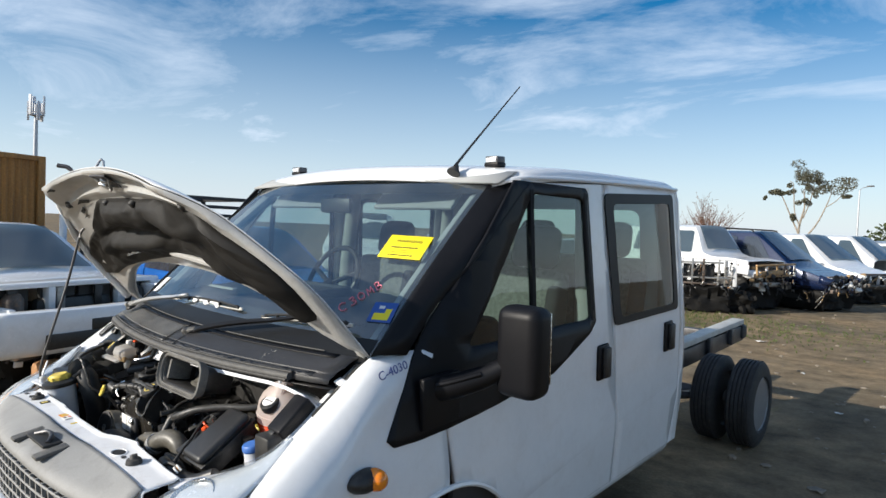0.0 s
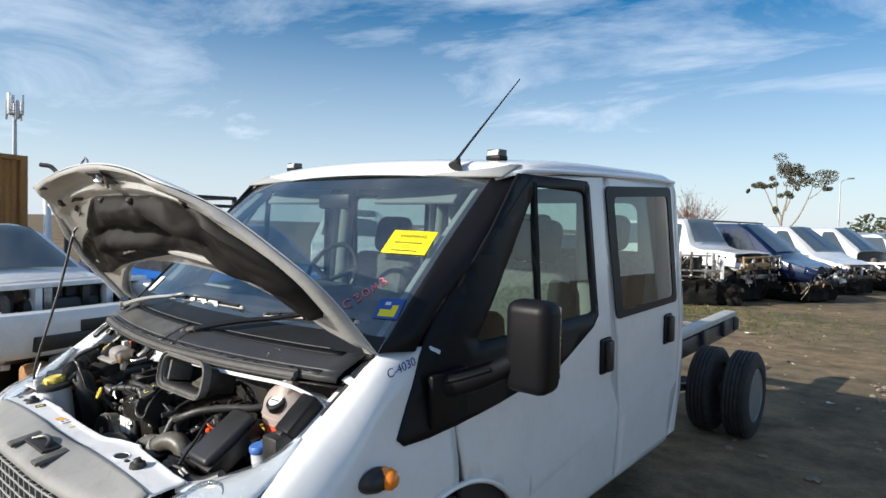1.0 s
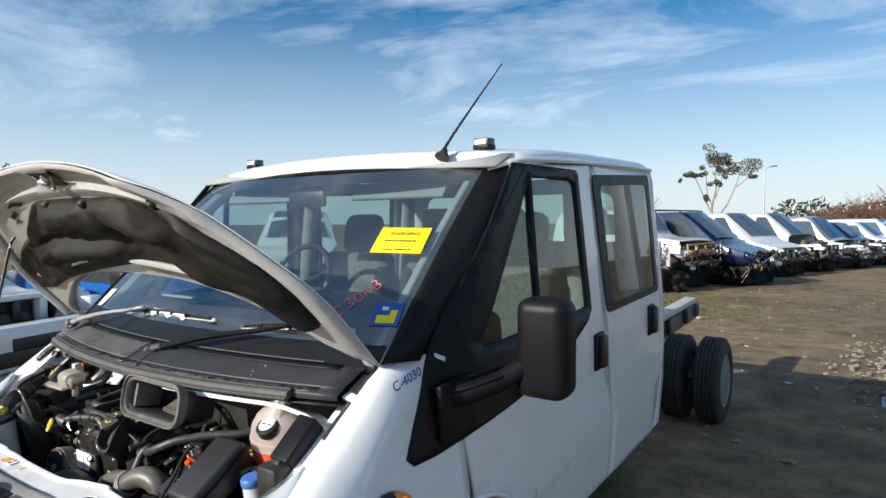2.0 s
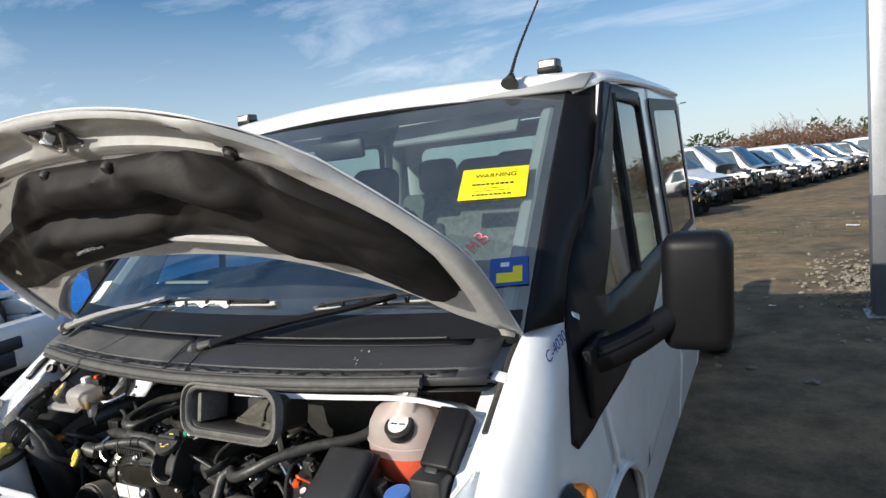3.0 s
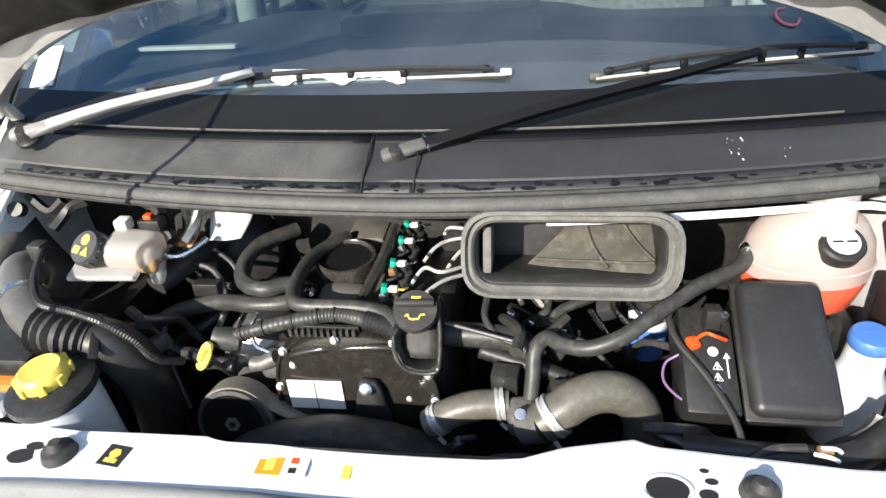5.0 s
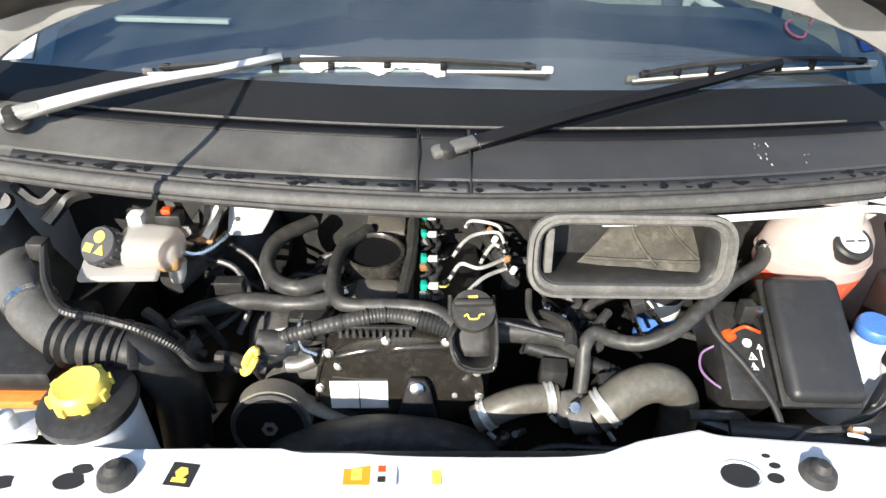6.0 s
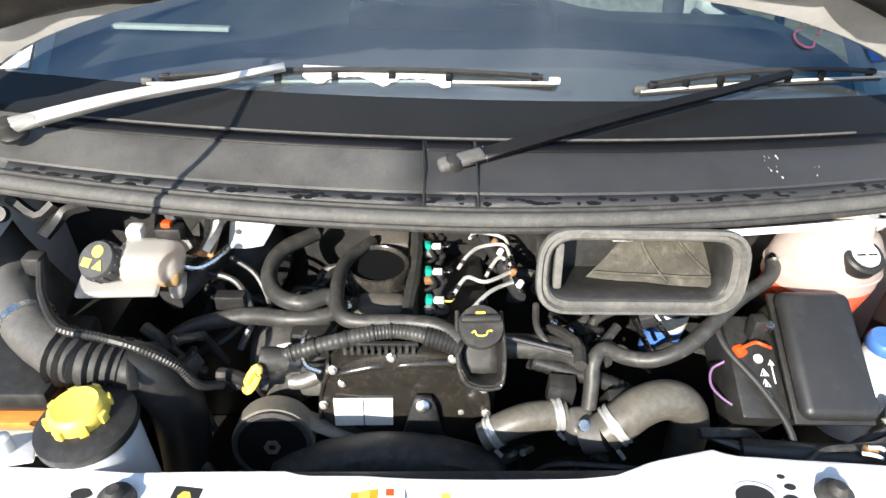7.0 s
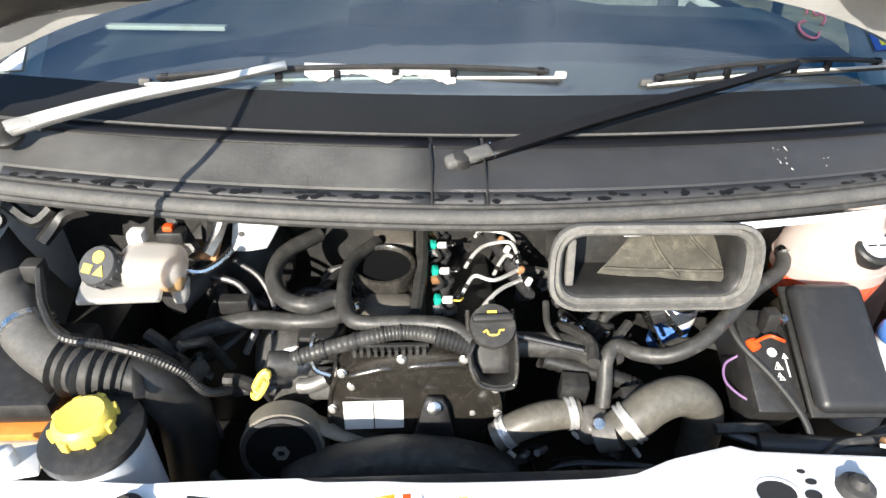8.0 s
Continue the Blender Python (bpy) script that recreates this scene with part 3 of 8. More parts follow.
    part("gutter", tube([(sgn * 0.835, 1.25, 2.178), (sgn * 0.895, 1.33, 2.206), (sgn * 0.926, 1.45, 2.214), (sgn * 0.929, 1.75, 2.220), (sgn * 0.929, 2.2, 2.222), (sgn * 0.929, 2.6, 2.220), (sgn * 0.925, 2.93, 2.212)], 0.010, 8, 3), WHITE, roof)
part("rear_seal", box(-0.92, 0.92, 2.950, 2.958, 2.16, 2.185, 0.002), RUBBER, roof)

# windscreen
def screen_at(x, h, off=0.0):
    base = 0.478 + 0.14 * x * x
    return Vector((x, base + h - off * 0.68, 1.600 + 0.93 * h - 0.12 * h * h + off * 0.73))


def screen_half(h):
    return 0.868 - 0.075 * h


screen = part("windscreen", sheet([[screen_at(u * screen_half(h), h) for u in [k / 10 - 1 for k in range(21)]] for h in [-0.02 + 0.72 * k / 14 for k in range(15)]]), SCREEN, truck, "laminated windscreen with stickers and paint-pen marks")
bm = sheet([[screen_at(u * screen_half(h), h, -0.006) for u in [k / 10 - 1 for k in range(21)]] for h in (0.645, 0.665, 0.70)])
part("top_band", bm, BLACK, screen)
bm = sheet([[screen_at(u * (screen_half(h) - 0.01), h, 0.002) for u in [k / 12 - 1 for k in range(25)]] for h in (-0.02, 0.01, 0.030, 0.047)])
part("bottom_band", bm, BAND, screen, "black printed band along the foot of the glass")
for sgn in (1, -1):
    bm = sheet([[screen_at(sgn * (screen_half(h) - d), h, -0.006) for d in (0.0, 0.015, 0.03)] for h in [0.70 * k / 10 for k in range(11)]])
    part("edge_band", bm, BLACK, screen)
    # outer pillar strip beside the glass
    bm = sheet([[screen_at(sgn * screen_half(h), h, 0.004), screen_at(sgn * (screen_half(h) + 0.02), h, 0.010) + Vector((0, 0.010, 0)), (sgn * (side_x(screen_at(0.86, h).y + 0.10, screen_at(0.86, h).z) + 0.009), screen_at(0.86, h).y + 0.100, screen_at(0.86, h).z)] for h in [0.70 * k / 12 for k in range(13)]], 2)
    thicken(part("pillar_strip", bm, TRIM, truck, "black windscreen pillar cover"), 0.006)

# marks on the windscreen
def on_screen(x, h, spin=0.0):
    """A pose on the glass: x along it, y up it, z out of it."""
    c = screen_at(x, h, 0.003)
    ex = (screen_at(x + 0.02, h, 0.003) - screen_at(x - 0.02, h, 0.003)).normalized()
    ey = (screen_at(x, h + 0.02, 0.003) - c).normalized()
    ez = ex.cross(ey).normalized()
    ey = ez.cross(ex)
    return Matrix.Translation(c) @ Matrix((ex, ey, ez)).transposed().to_4x4() @ pose(0, 0, 0, 0, 0, spin)


placard = tagged(new("warning_placard"), "bright yellow warning card taped to the windscreen", "sign")
placard.matrix_basis = VAN @ on_screen(0.685, 0.375, -1.5)
part("card", box(-0.098, 0.098, -0.062, 0.062, 0.0, 0.0015, 0.0006), CARD, placard)
letters("WARNING", 0.0225, Matrix.Translation((0.004, 0.030, 0.002)) @ Matrix.Diagonal((1.12, 1, 1, 1)), PRINT, placard, name="word")
for y, w, h in ((-0.004, 0.125, 0.007), (-0.020, 0.06, 0.002), (-0.030, 0.10, 0.002), (-0.046, 0.115, 0.006)):
    n = 9 if h > 0.004 else 14
    bm = bmesh.new()
    for k in range(n):
        x = -w / 2 + w * k / n
        add_box(bm, x, x + w / n * (0.62 + 0.25 * random.random()), y - h / 2, y + h / 2, 0.0012, 0.0022)
    part("print_line", bm, PRINT, placard, smooth=False)
sticker = part("service_sticker", box(-0.058, 0.058, -0.052, 0.052, -0.001, 0.0006, 0.0003, on_screen(0.798, 0.132, 2) @ Matrix.Scale(0.84, 4)), BLUE_STICKER, screen, "blue and yellow sticker on the glass")
part("yellow_panel", box(-0.038, 0.040, -0.040, -0.005, 0.0, 0.0012, 0, on_screen(0.798, 0.132, 2) @ Matrix.Scale(0.84, 4)), CARD, sticker)
part("yellow_tab", box(0.012, 0.040, -0.006, 0.018, 0.0, 0.0012, 0, on_screen(0.798, 0.132, 2) @ Matrix.Scale(0.84, 4)), CARD, sticker)
part("pale_mark", box(-0.026, 0.0, 0.018, 0.034, 0.0, 0.0012, 0, on_screen(0.798, 0.132, 2) @ Matrix.Scale(0.84, 4)), PAPER, sticker)
part("white_tag", box(-0.028, 0.030, -0.046, 0.046, -0.001, 0.0012, 0, on_screen(-0.795, 0.085, 8)), PAPER, screen)
strokes = [
    [(0.024, 0.020), (0.012, 0.032), (-0.004, 0.030), (-0.014, 0.012), (-0.012, -0.012), (0.000, -0.028), (0.018, -0.026)],
    [(0.046, 0.026), (0.066, 0.032), (0.072, 0.018), (0.058, 0.004), (0.074, -0.010), (0.066, -0.026), (0.044, -0.026)],
    [(0.106, 0.030), (0.094, 0.018), (0.092, -0.010), (0.102, -0.026), (0.118, -0.022), (0.124, 0.004), (0.116, 0.026), (0.106, 0.030)],
    [(0.140, -0.028), (0.146, 0.026), (0.156, -0.010), (0.168, 0.028), (0.172, -0.026)],
    [(0.190, -0.028), (0.192, 0.030), (0.212, 0.026), (0.208, 0.006), (0.194, 0.002), (0.216, -0.006), (0.212, -0.026), (0.190, -0.028)],
]
mark = on_screen(0.622, 0.132, 50)
bm = bmesh.new()
for s in strokes:
    add_tube(bm, [mark @ Vector((x * 0.74, y * 0.68, 0.0005)) for x, y in s], 0.0022, 6, 4)
part("paint_pen_mark", bm, PINK, screen, "pink paint-pen scrawl on the glass")

# stock number in blue marker on the wing
c = Vector((0.925, 0.625, 1.555))
ex, ez = Vector((0.08, 0.98, 0.13)).normalized(), Vector((0.97, -0.12, 0.22)).normalized()
ey = ez.cross(ex).normalized()
ex = ey.cross(ez)
letters("C-4030", 0.040, Matrix.Translation(c) @ Matrix((ex, ey, ez)).transposed().to_4x4() @ pose(0, 0, 0.004, 0, 0, 4), INK, truck, 0.0004, "marker_number")

# ---- bonnet, propped open ----
HINGE = Vector((0, 0.575, 1.600))
ALONG, OUT = Vector((0, -0.653, 0.757)), Vector((0, 0.757, 0.653))


def bonnet_at(u, v, n=0.0):
    """u across (-1 to 1), v from the hinge edge (0) to the catch edge (1), n outward."""
    wide = float(np.interp(v, (0.0, 0.25, 0.38, 0.47, 0.63, 0.80, 0.97, 1.0), (0.870, 0.864, 0.850, 0.822, 0.745, 0.650, 0.530, 0.508)))
    sr = 0.330 * (1 - abs(u) ** 2.75)
    sf = 0.801 - 0.045 * abs(u) ** 2.0
    x = wide * u
    s = sr + (sf - sr) * v
    crown = 0.052 * (1 - u * u) * (0.35 + 0.65 * v) - 0.048 * max(0, (v - 0.74) / 0.26) ** 2
    return HINGE + ALONG * s + OUT * (crown + n) + Vector((x, 0, 0))


US = [k / 14 - 1 for k in range(29)]
bonnet = thicken(part("bonnet", sheet([[bonnet_at(u, k / 14) for u in US] for k in range(15)]), WHITE, truck, "white bonnet held open, its inner frame and dark pad showing"), 0.003, 0.0)


def inner_depth(u, v):
    """How far the inner frame stands off the skin: ribs round the rim, a hollow middle."""
    rim = min(1, max(0, (1 - abs(u)) / 0.045)) * min(1, max(0, v / 0.022)) * min(1, max(0, (1 - v) / 0.05))
    band = max(0, 1 - abs(v - 0.765) / 0.05) * 0.8
    side = max(0, 1 - abs(abs(u) - 0.86) / 0.08) * 0.6
    pocket = max(0, 1 - (abs(abs(u) - 0.45) / 0.32) ** 4) * max(0, 1 - (abs(v - 0.87) / 0.075) ** 4)
    return -0.006 - 0.022 * rim - 0.016 * max(band, side) * rim + 0.021 * pocket


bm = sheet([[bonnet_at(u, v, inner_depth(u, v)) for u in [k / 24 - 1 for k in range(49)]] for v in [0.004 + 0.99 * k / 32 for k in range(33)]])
thicken(part("inner_frame", bm, LINER, bonnet, "pressed white inner frame of the bonnet, toned grey for shade"), 0.002, 0.0)


PAD_FORM = ((0.08, 0.57, 0.46, 0.11, 0.042), (-0.14, 0.405, 0.30, 0.032, -0.040), (-0.12, 0.30, 0.32, 0.055, 0.036), (-0.20, 0.10, 0.24, 0.05, -0.030), (-0.49, 0.28, 0.06, 0.16, 0.026), (-0.80, 0.28, 0.12, 0.12, -0.022), (0.26, 0.42, 0.07, 0.14, -0.034), (0.66, 0.62, 0.05, 0.16, -0.040), (0.52, 0.52, 0.10, 0.12, 0.020), (0.80, 0.42, 0.13, 0.22, 0.036), (0.55, 0.26, 0.12, 0.08, 0.030), (0.16, 0.66, 0.03, 0.05, -0.020), (-0.34, 0.62, 0.05, 0.08, -0.026), (0.44, 0.72, 0.07, 0.04, -0.024))
PAD_U = (-0.95, -0.93, -0.88, -0.79, -0.66, -0.52, -0.46, -0.36, -0.28, -0.10, 0.20, 0.38, 0.50, 0.70, 0.82, 0.90, 0.93)
PAD_HI = (0.36, 0.41, 0.45, 0.47, 0.475, 0.49, 0.60, 0.685, 0.700, 0.690, 0.690, 0.715, 0.760, 0.785, 0.745, 0.62, 0.53)
PAD_LO = (0.34, 0.27, 0.20, 0.13, 0.09, 0.06, 0.05, 0.045, 0.05, 0.085, 0.165, 0.220, 0.165, 0.12, 0.11, 0.15, 0.22)


def pad_point(a, b, left=-0.95, right=0.93):
    """a from -1 to 1 across the pad, b from 0 to 1 along it."""
    u = (left + right) / 2 + a * (right - left) / 2
    hi, lo = float(np.interp(u, PAD_U, PAD_HI)), float(np.interp(u, PAD_U, PAD_LO))
    v = lo + (hi - lo) * b
    edge = min(1, (1 - abs(a)) / 0.05) ** 0.6 * min(1, b / 0.08) ** 0.6 * min(1, (1 - b) / 0.08) ** 0.6
    bulge = 0.0
    for cu, cv, su, sv, h in PAD_FORM:
        bulge += h * math.exp(-((u - cu) / su) ** 2 - ((v - cv) / sv) ** 2)
    fold = noise.noise(Vector((u * 5.0, v * 6.0, 1.7))) * 0.016 + abs(noise.noise(Vector((u * 9.0, v * 8.0, 3.3)))) * 0.014 + noise.noise(Vector((u * 22.0, v * 22.0, 5.1))) * 0.0022
    return bonnet_at(u, v, -0.046 + 0.016 * (1 - edge) - edge * max(-0.012, bulge + fold))


bm = sheet([[pad_point(k / 45 - 1, j / 36) for k in range(91)] for j in range(37)])
thicken(part("insulation_pad", bm, PAD, bonnet, "dark moulded sound-deadening pad"), 0.003, 0.0)
for u, v in ((0.16, 0.675), (-0.16, 0.680), (0.80, 0.62)):
    part("pad_clip", lathe([(0, 0.008), (0.010, 0.007), (0.014, 0.002), (0.014, -0.01)], 14, Matrix.Translation(OUT * -0.052) @ Matrix.Translation(bonnet_at(u, v)) @ Vector((0, -0.757, -0.653)).to_track_quat("Z", "Y").to_matrix().to_4x4()), PRINT, bonnet)


def bonnet_pose(u, v, n, spin=0):
    c = bonnet_at(u, v, n)
    ex = (bonnet_at(u + 0.02, v, n) - bonnet_at(u - 0.02, v, n)).normalized()
    ey = (bonnet_at(u, v + 0.02, n) - bonnet_at(u, v - 0.02, n)).normalized()
    ez = ex.cross(ey).normalized()
    if ez.dot(OUT) > 0:
        ez = -ez
    ey = ez.cross(ex)
    return Matrix.Translation(c) @ Matrix((ex, ey, ez)).transposed().to_4x4() @ pose(0, 0, 0, 0, 0, spin)


m = bonnet_pose(0.055, 0.875, -0.034)
bm = fill([m @ Vector((x, y, 0.002)) for x, y in rounded([(-0.058, -0.028), (0.052, -0.034), (0.062, 0.030), (-0.050, 0.034)], 0.010)])
catch = part("catch_plate", bm, DARK_STEEL, bonnet, "dark catch recess with a bent wire striker")
part("recess_rim", tube([m @ Vector((x, y, 0.002)) for x, y in ((-0.060, -0.030), (0.054, -0.036), (0.065, 0.032), (-0.052, 0.036), (-0.060, -0.030))], 0.0032, 8, 1, smooth=False), DARK_STEEL, catch)
part("striker", tube([m @ Vector(p) for p in ((-0.050, 0.020, 0.003), (-0.036, -0.004, 0.012), (-0.016, -0.030, 0.018), (0.006, -0.030, 0.018), (0.036, -0.004, 0.012), (0.050, 0.012, 0.003))], 0.0042, 8, 4), ALLOY, catch)
part("safety_catch", box(-0.018, 0.018, -0.010, 0.012, 0.0, 0.010, 0.004, m @ pose(0.004, 0.006, 0.002, 0, 0, 25)), GALV, catch)
part("catch_tongue", box(-0.010, 0.016, -0.004, 0.004, 0.0, 0.016, 0.002, m @ pose(-0.02, 0.0, 0.002, 0, 0, -35)), STEEL, catch)
for u, v, r in ((0.75, 0.78, 0.018), (-0.75, 0.78, 0.018)):
    part("rubber_buffer", lathe([(0, 0.012), (r * 0.6, 0.011), (r * 0.7, 0.004), (r, 0.003), (r, -0.002)], 14, bonnet_pose(u, v, -0.036)), RUBBER, bonnet)
for u in (0.82, -0.82):
    part("slot_opening", box(-0.022, 0.022, -0.010, 0.010, -0.002, 0.0015, 0.001, bonnet_pose(u, 0.945, -0.030)), PRINT, bonnet)
# raised lip along the middle of the hinge edge, and a torn foil patch on the pad
m = bonnet_pose(0.30, 0.165, -0.036)
part("lip_slot", box(-0.135, 0.135, -0.012, 0.004, -0.001, 0.003, 0.001, m), PRINT, bonnet)
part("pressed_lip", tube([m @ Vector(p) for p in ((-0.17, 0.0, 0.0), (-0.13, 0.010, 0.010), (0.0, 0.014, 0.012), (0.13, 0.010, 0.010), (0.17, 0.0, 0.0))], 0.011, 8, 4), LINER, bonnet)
rows = []
for j in range(5):
    rows.append([pad_point(-0.265 + 0.085 * (k / 10 - 0.5) * 2, 0.19 + 0.026 * (j / 4 - 0.5) * 2) - OUT * (0.010 * math.sin(math.pi * j / 4) + 0.003 + 0.005 * noise.noise(Vector((k * 0.7, j * 1.3, 4)))) for k in range(11)])
thicken(part("foil_patch", sheet(rows, 2, 2), STEEL, bonnet, "torn shiny foil patch"), 0.001)
# dark openings of the inner frame beside the pad
for pts in (((-0.62, 0.735), (-0.52, 0.765), (-0.42, 0.725), (-0.46, 0.70), (-0.55, 0.725)), ((-0.66, 0.675), (-0.58, 0.70), (-0.57, 0.66), (-0.63, 0.64)), ((-0.66, 0.61), (-0.59, 0.635), (-0.57, 0.605))):
    bm = fill([bonnet_at(u, v, inner_depth(u, v) - 0.004) for u, v in pts])
    part("frame_opening", bm, PRINT, bonnet)
# folded side flange of the inner frame, with punched slots
for sgn in (-1,):
    rows = [[bonnet_at(sgn * u, v, -0.026 + (n + 0.026) * min(1, (0.86 - v) / 0.22)) for v in [0.06 + 0.80 * k / 14 for k in range(15)]] for u, n in ((0.958, -0.030), (0.964, -0.046), (0.974, -0.050), (0.982, -0.044), (0.992, -0.012))]
    # the flange takes the brighter bay white, as the sunlit copy of LINER
    flange = thicken(part("side_flange", sheet(rows, 1, 2), WHITE_BAY, bonnet), 0.002)
    for v in (0.28, 0.58):
        part("flange_slot", lathe([(0, 0.001), (0.0036, 0.001), (0.0036, 0)], 12, bonnet_pose(sgn * 0.973, v, -0.0520) @ Matrix.Diagonal((0.8, 1.9, 1, 1))), PRINT, flange)
# hinges
for sgn in (1, -1):
    m = Matrix.Translation((sgn * 0.835, 0.535, 1.625))
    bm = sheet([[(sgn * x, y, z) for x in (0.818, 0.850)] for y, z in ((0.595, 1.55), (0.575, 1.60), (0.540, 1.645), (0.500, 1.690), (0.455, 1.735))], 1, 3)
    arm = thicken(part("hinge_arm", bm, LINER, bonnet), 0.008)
    part("hinge_pin", lathe([(0, 0.02), (0.014, 0.02), (0.014, -0.02), (0, -0.02)], 14, axis_pose((sgn * 0.835, 0.585, 1.580), (1, 0, 0))), DARK_STEEL, arm)
    part("hinge_bolt", lathe([(0, 0.012), (0.010, 0.012), (0.010, 0)], 8, axis_pose((sgn * 0.833, 0.488, 1.706), (0, -0.75, -0.65))), STEEL, arm)
# stay rod
part("stay_rod", tube([(-0.622, 0.054, 1.335), (-0.618, 0.062, 1.42), (-0.571, 0.142, 1.720), (-0.541, 0.190, 1.940), (-0.530, 0.205, 1.978)], 0.0055, 8, 4), DARK_STEEL, bonnet, "thin dark bonnet stay rod")

# ---- scuttle, wipers ----
def seal_y(x):
    return 0.318 + 0.165 * x * x


XS = [-0.83 + 1.66 * k / 24 for k in range(25)]
def scuttle_rows(xs):
    out = []
    for f, y0, z in ((0, 0.004, 1.528), (0, 0.010, 1.544), (0, 0.030, 1.5535), (0, 0.034, 1.5590), (0.5, 0.0, 1.5715), (1, -0.034, 1.5885), (1, -0.031, 1.5885), (1, -0.012, 1.5935), (1, -0.004, 1.588), (1, 0.022, 1.598)):
        out.append([(x, (1 - f) * seal_y(x) + f * (0.478 + 0.14 * x * x) + y0, z) for x in xs])
    return out


scuttle = thicken(part("scuttle_panel", sheet(scuttle_rows([-0.83 + 0.750 * k / 12 for k in range(13)])), COWL, truck, "grey-black plastic scuttle panel below the windscreen", angle=25), 0.003)
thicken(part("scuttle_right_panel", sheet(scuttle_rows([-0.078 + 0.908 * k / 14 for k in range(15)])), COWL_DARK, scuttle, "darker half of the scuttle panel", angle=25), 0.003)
# turned-down front strip with dried water blots, and the rounded upper edge
blots = random.Random(12)
bm = bmesh.new()
for k in range(110):
    x = blots.uniform(-0.72, 0.74)
    y = seal_y(x) + blots.uniform(0.015, 0.026)
    w, d = blots.uniform(0.004, 0.014), blots.uniform(0.002, 0.005)
    z = 1.5462 + 0.50 * (y - seal_y(x) - 0.0115)
    pts = [(x + w * math.cos(a) * blots.uniform(0.5, 1.1), y + d * math.sin(a) * blots.uniform(0.5, 1.2)) for a in [j * math.pi / 4 for j in range(8)]]
    bm.faces.new([bm.verts.new((px, py, z + 0.475 * (py - y) + 0.0012)) for px, py in pts])
tagged(part("dried_water_stain", bm, BAND, scuttle, smooth=False), kind="stuff")
def strip_along(x0, x1, f, lo, hi, n=16):
    """A thin strip on the scuttle between two (y, z) lines; f is 0 at the seal, 1 at the glass."""
    xs = [x0 + (x1 - x0) * k / n for k in range(n + 1)]
    return sheet([[(x, (1 - f) * seal_y(x) + f * (0.478 + 0.14 * x * x) + y, z) for x in xs] for y, z in (lo, hi)])


for x0, x1 in ((-0.74, -0.083), (-0.077, 0.0), (0.006, 0.76)):
    thicken(part("dark_front_strip", strip_along(x0, x1, 0, (0.0115, 1.5456), (0.0315, 1.5556)), COWL_DARK, scuttle, "smooth dark strip along the seal"), 0.0008)
    # black strip paints in the shade of the step under the glass
    thicken(part("recess_shade", strip_along(x0, x1, 1, (-0.040, 1.5885), (-0.0155, 1.5955)), TRIM, scuttle, "dark strip for the shade in the recess below the glass"), 0.0008)
flecks = random.Random(4)
bm = bmesh.new()
for k in range(15):
    x, f = 0.50 + flecks.gauss(0, 0.014) + (0.075 if k % 6 == 0 else 0.0), flecks.uniform(0.15, 0.75)
    c = Vector((x, (1 - f) * (seal_y(x) + 0.034) + f * (0.444 + 0.14 * x * x), 1.5605 + (f * 0.026 if f < 0.5 else 0.013 + (f - 0.5) * 0.034)))
    r = flecks.uniform(0.0006, 0.0019)
    bm.faces.new([bm.verts.new(c + Vector((r * math.cos(a) * flecks.uniform(0.4, 1.2), 2.2 * r * math.sin(a), 0.7 * r * math.sin(a) + 0.001))) for a in [j * math.pi / 3 for j in range(6)]])
tagged(part("chalky_splash", bm, CREAM, scuttle, smooth=False), kind="stuff")
part("upper_edge", tube([(x, 0.4645 + 0.14 * x * x, 1.5990) for x in XS[2:-2]], 0.0022, 6, 1), SEAL, scuttle)
for x in (-0.080, 0.003):
    part("panel_joint", tube([(x, seal_y(0) + 0.012, 1.5455), (x, seal_y(0) + 0.033, 1.5585), (x, 0.399, 1.5805), (x, 0.443, 1.5930)], 0.0016, 6, 2, smooth=False), PRINT, scuttle)
part("scuttle_seal", tube([(x, seal_y(x) - 0.006, 1.532 + 0.008 * abs(x)) for x in XS[1:-1] if x < 0.72], 0.0125, 10, 2), SEAL, truck, "grey rubber bonnet seal along the scuttle")
part("seal_bead", tube([(x, seal_y(x) + 0.004, 1.5445 + 0.008 * abs(x)) for x in XS[1:-1] if x < 0.72], 0.0048, 8, 2), RUBBER, truck)
bm = tube([(x, seal_y(x) - 0.018, 1.523 + 0.008 * abs(x)) for x in XS[1:-1] if x < 0.72], 0.006, 8, 2)
part("seal_lip", bm, RUBBER, truck)
XF = [k for k in XS if k > 0.20]
def drop(x):
    return 0.12 * max(0.0, x - 0.64) + 2.2 * max(0.0, x - 0.70) ** 2


rows = [[(x, seal_y(x) - 0.020, 1.517 - drop(x)) for x in XF], [(x, seal_y(x) - 0.021, 1.507 - drop(x)) for x in XF], [(x, seal_y(x) + 0.03, 1.500 - drop(x)) for x in XF]]
thicken(part("scuttle_flange", sheet(rows), WHITE_BAY, truck), 0.003)
rows = [[(x, seal_y(x) - 0.004, 1.519) for x in XS], [(x, seal_y(x) + 0.04, 1.512) for x in XS], [(x, seal_y(x) + 0.15, 1.505) for x in XS], [(x, 0.64, 1.500) for x in XS]]
thicken(part("scuttle_underside", sheet(rows), BLACK, truck), 0.003)
for sgn in (-1,):
    bm = sheet([[(sgn * 0.755, 0.400, 1.526), (sgn * 0.79, 0.43, 1.536), (sgn * 0.83, 0.465, 1.535)], [(sgn * 0.775, 0.375, 1.508), (sgn * 0.80, 0.395, 1.512), (sgn * 0.83, 0.42, 1.505)], [(sgn * 0.797, 0.345, 1.470), (sgn * 0.81, 0.355, 1.466), (sgn * 0.830, 0.37, 1.46)]], 2, 2)
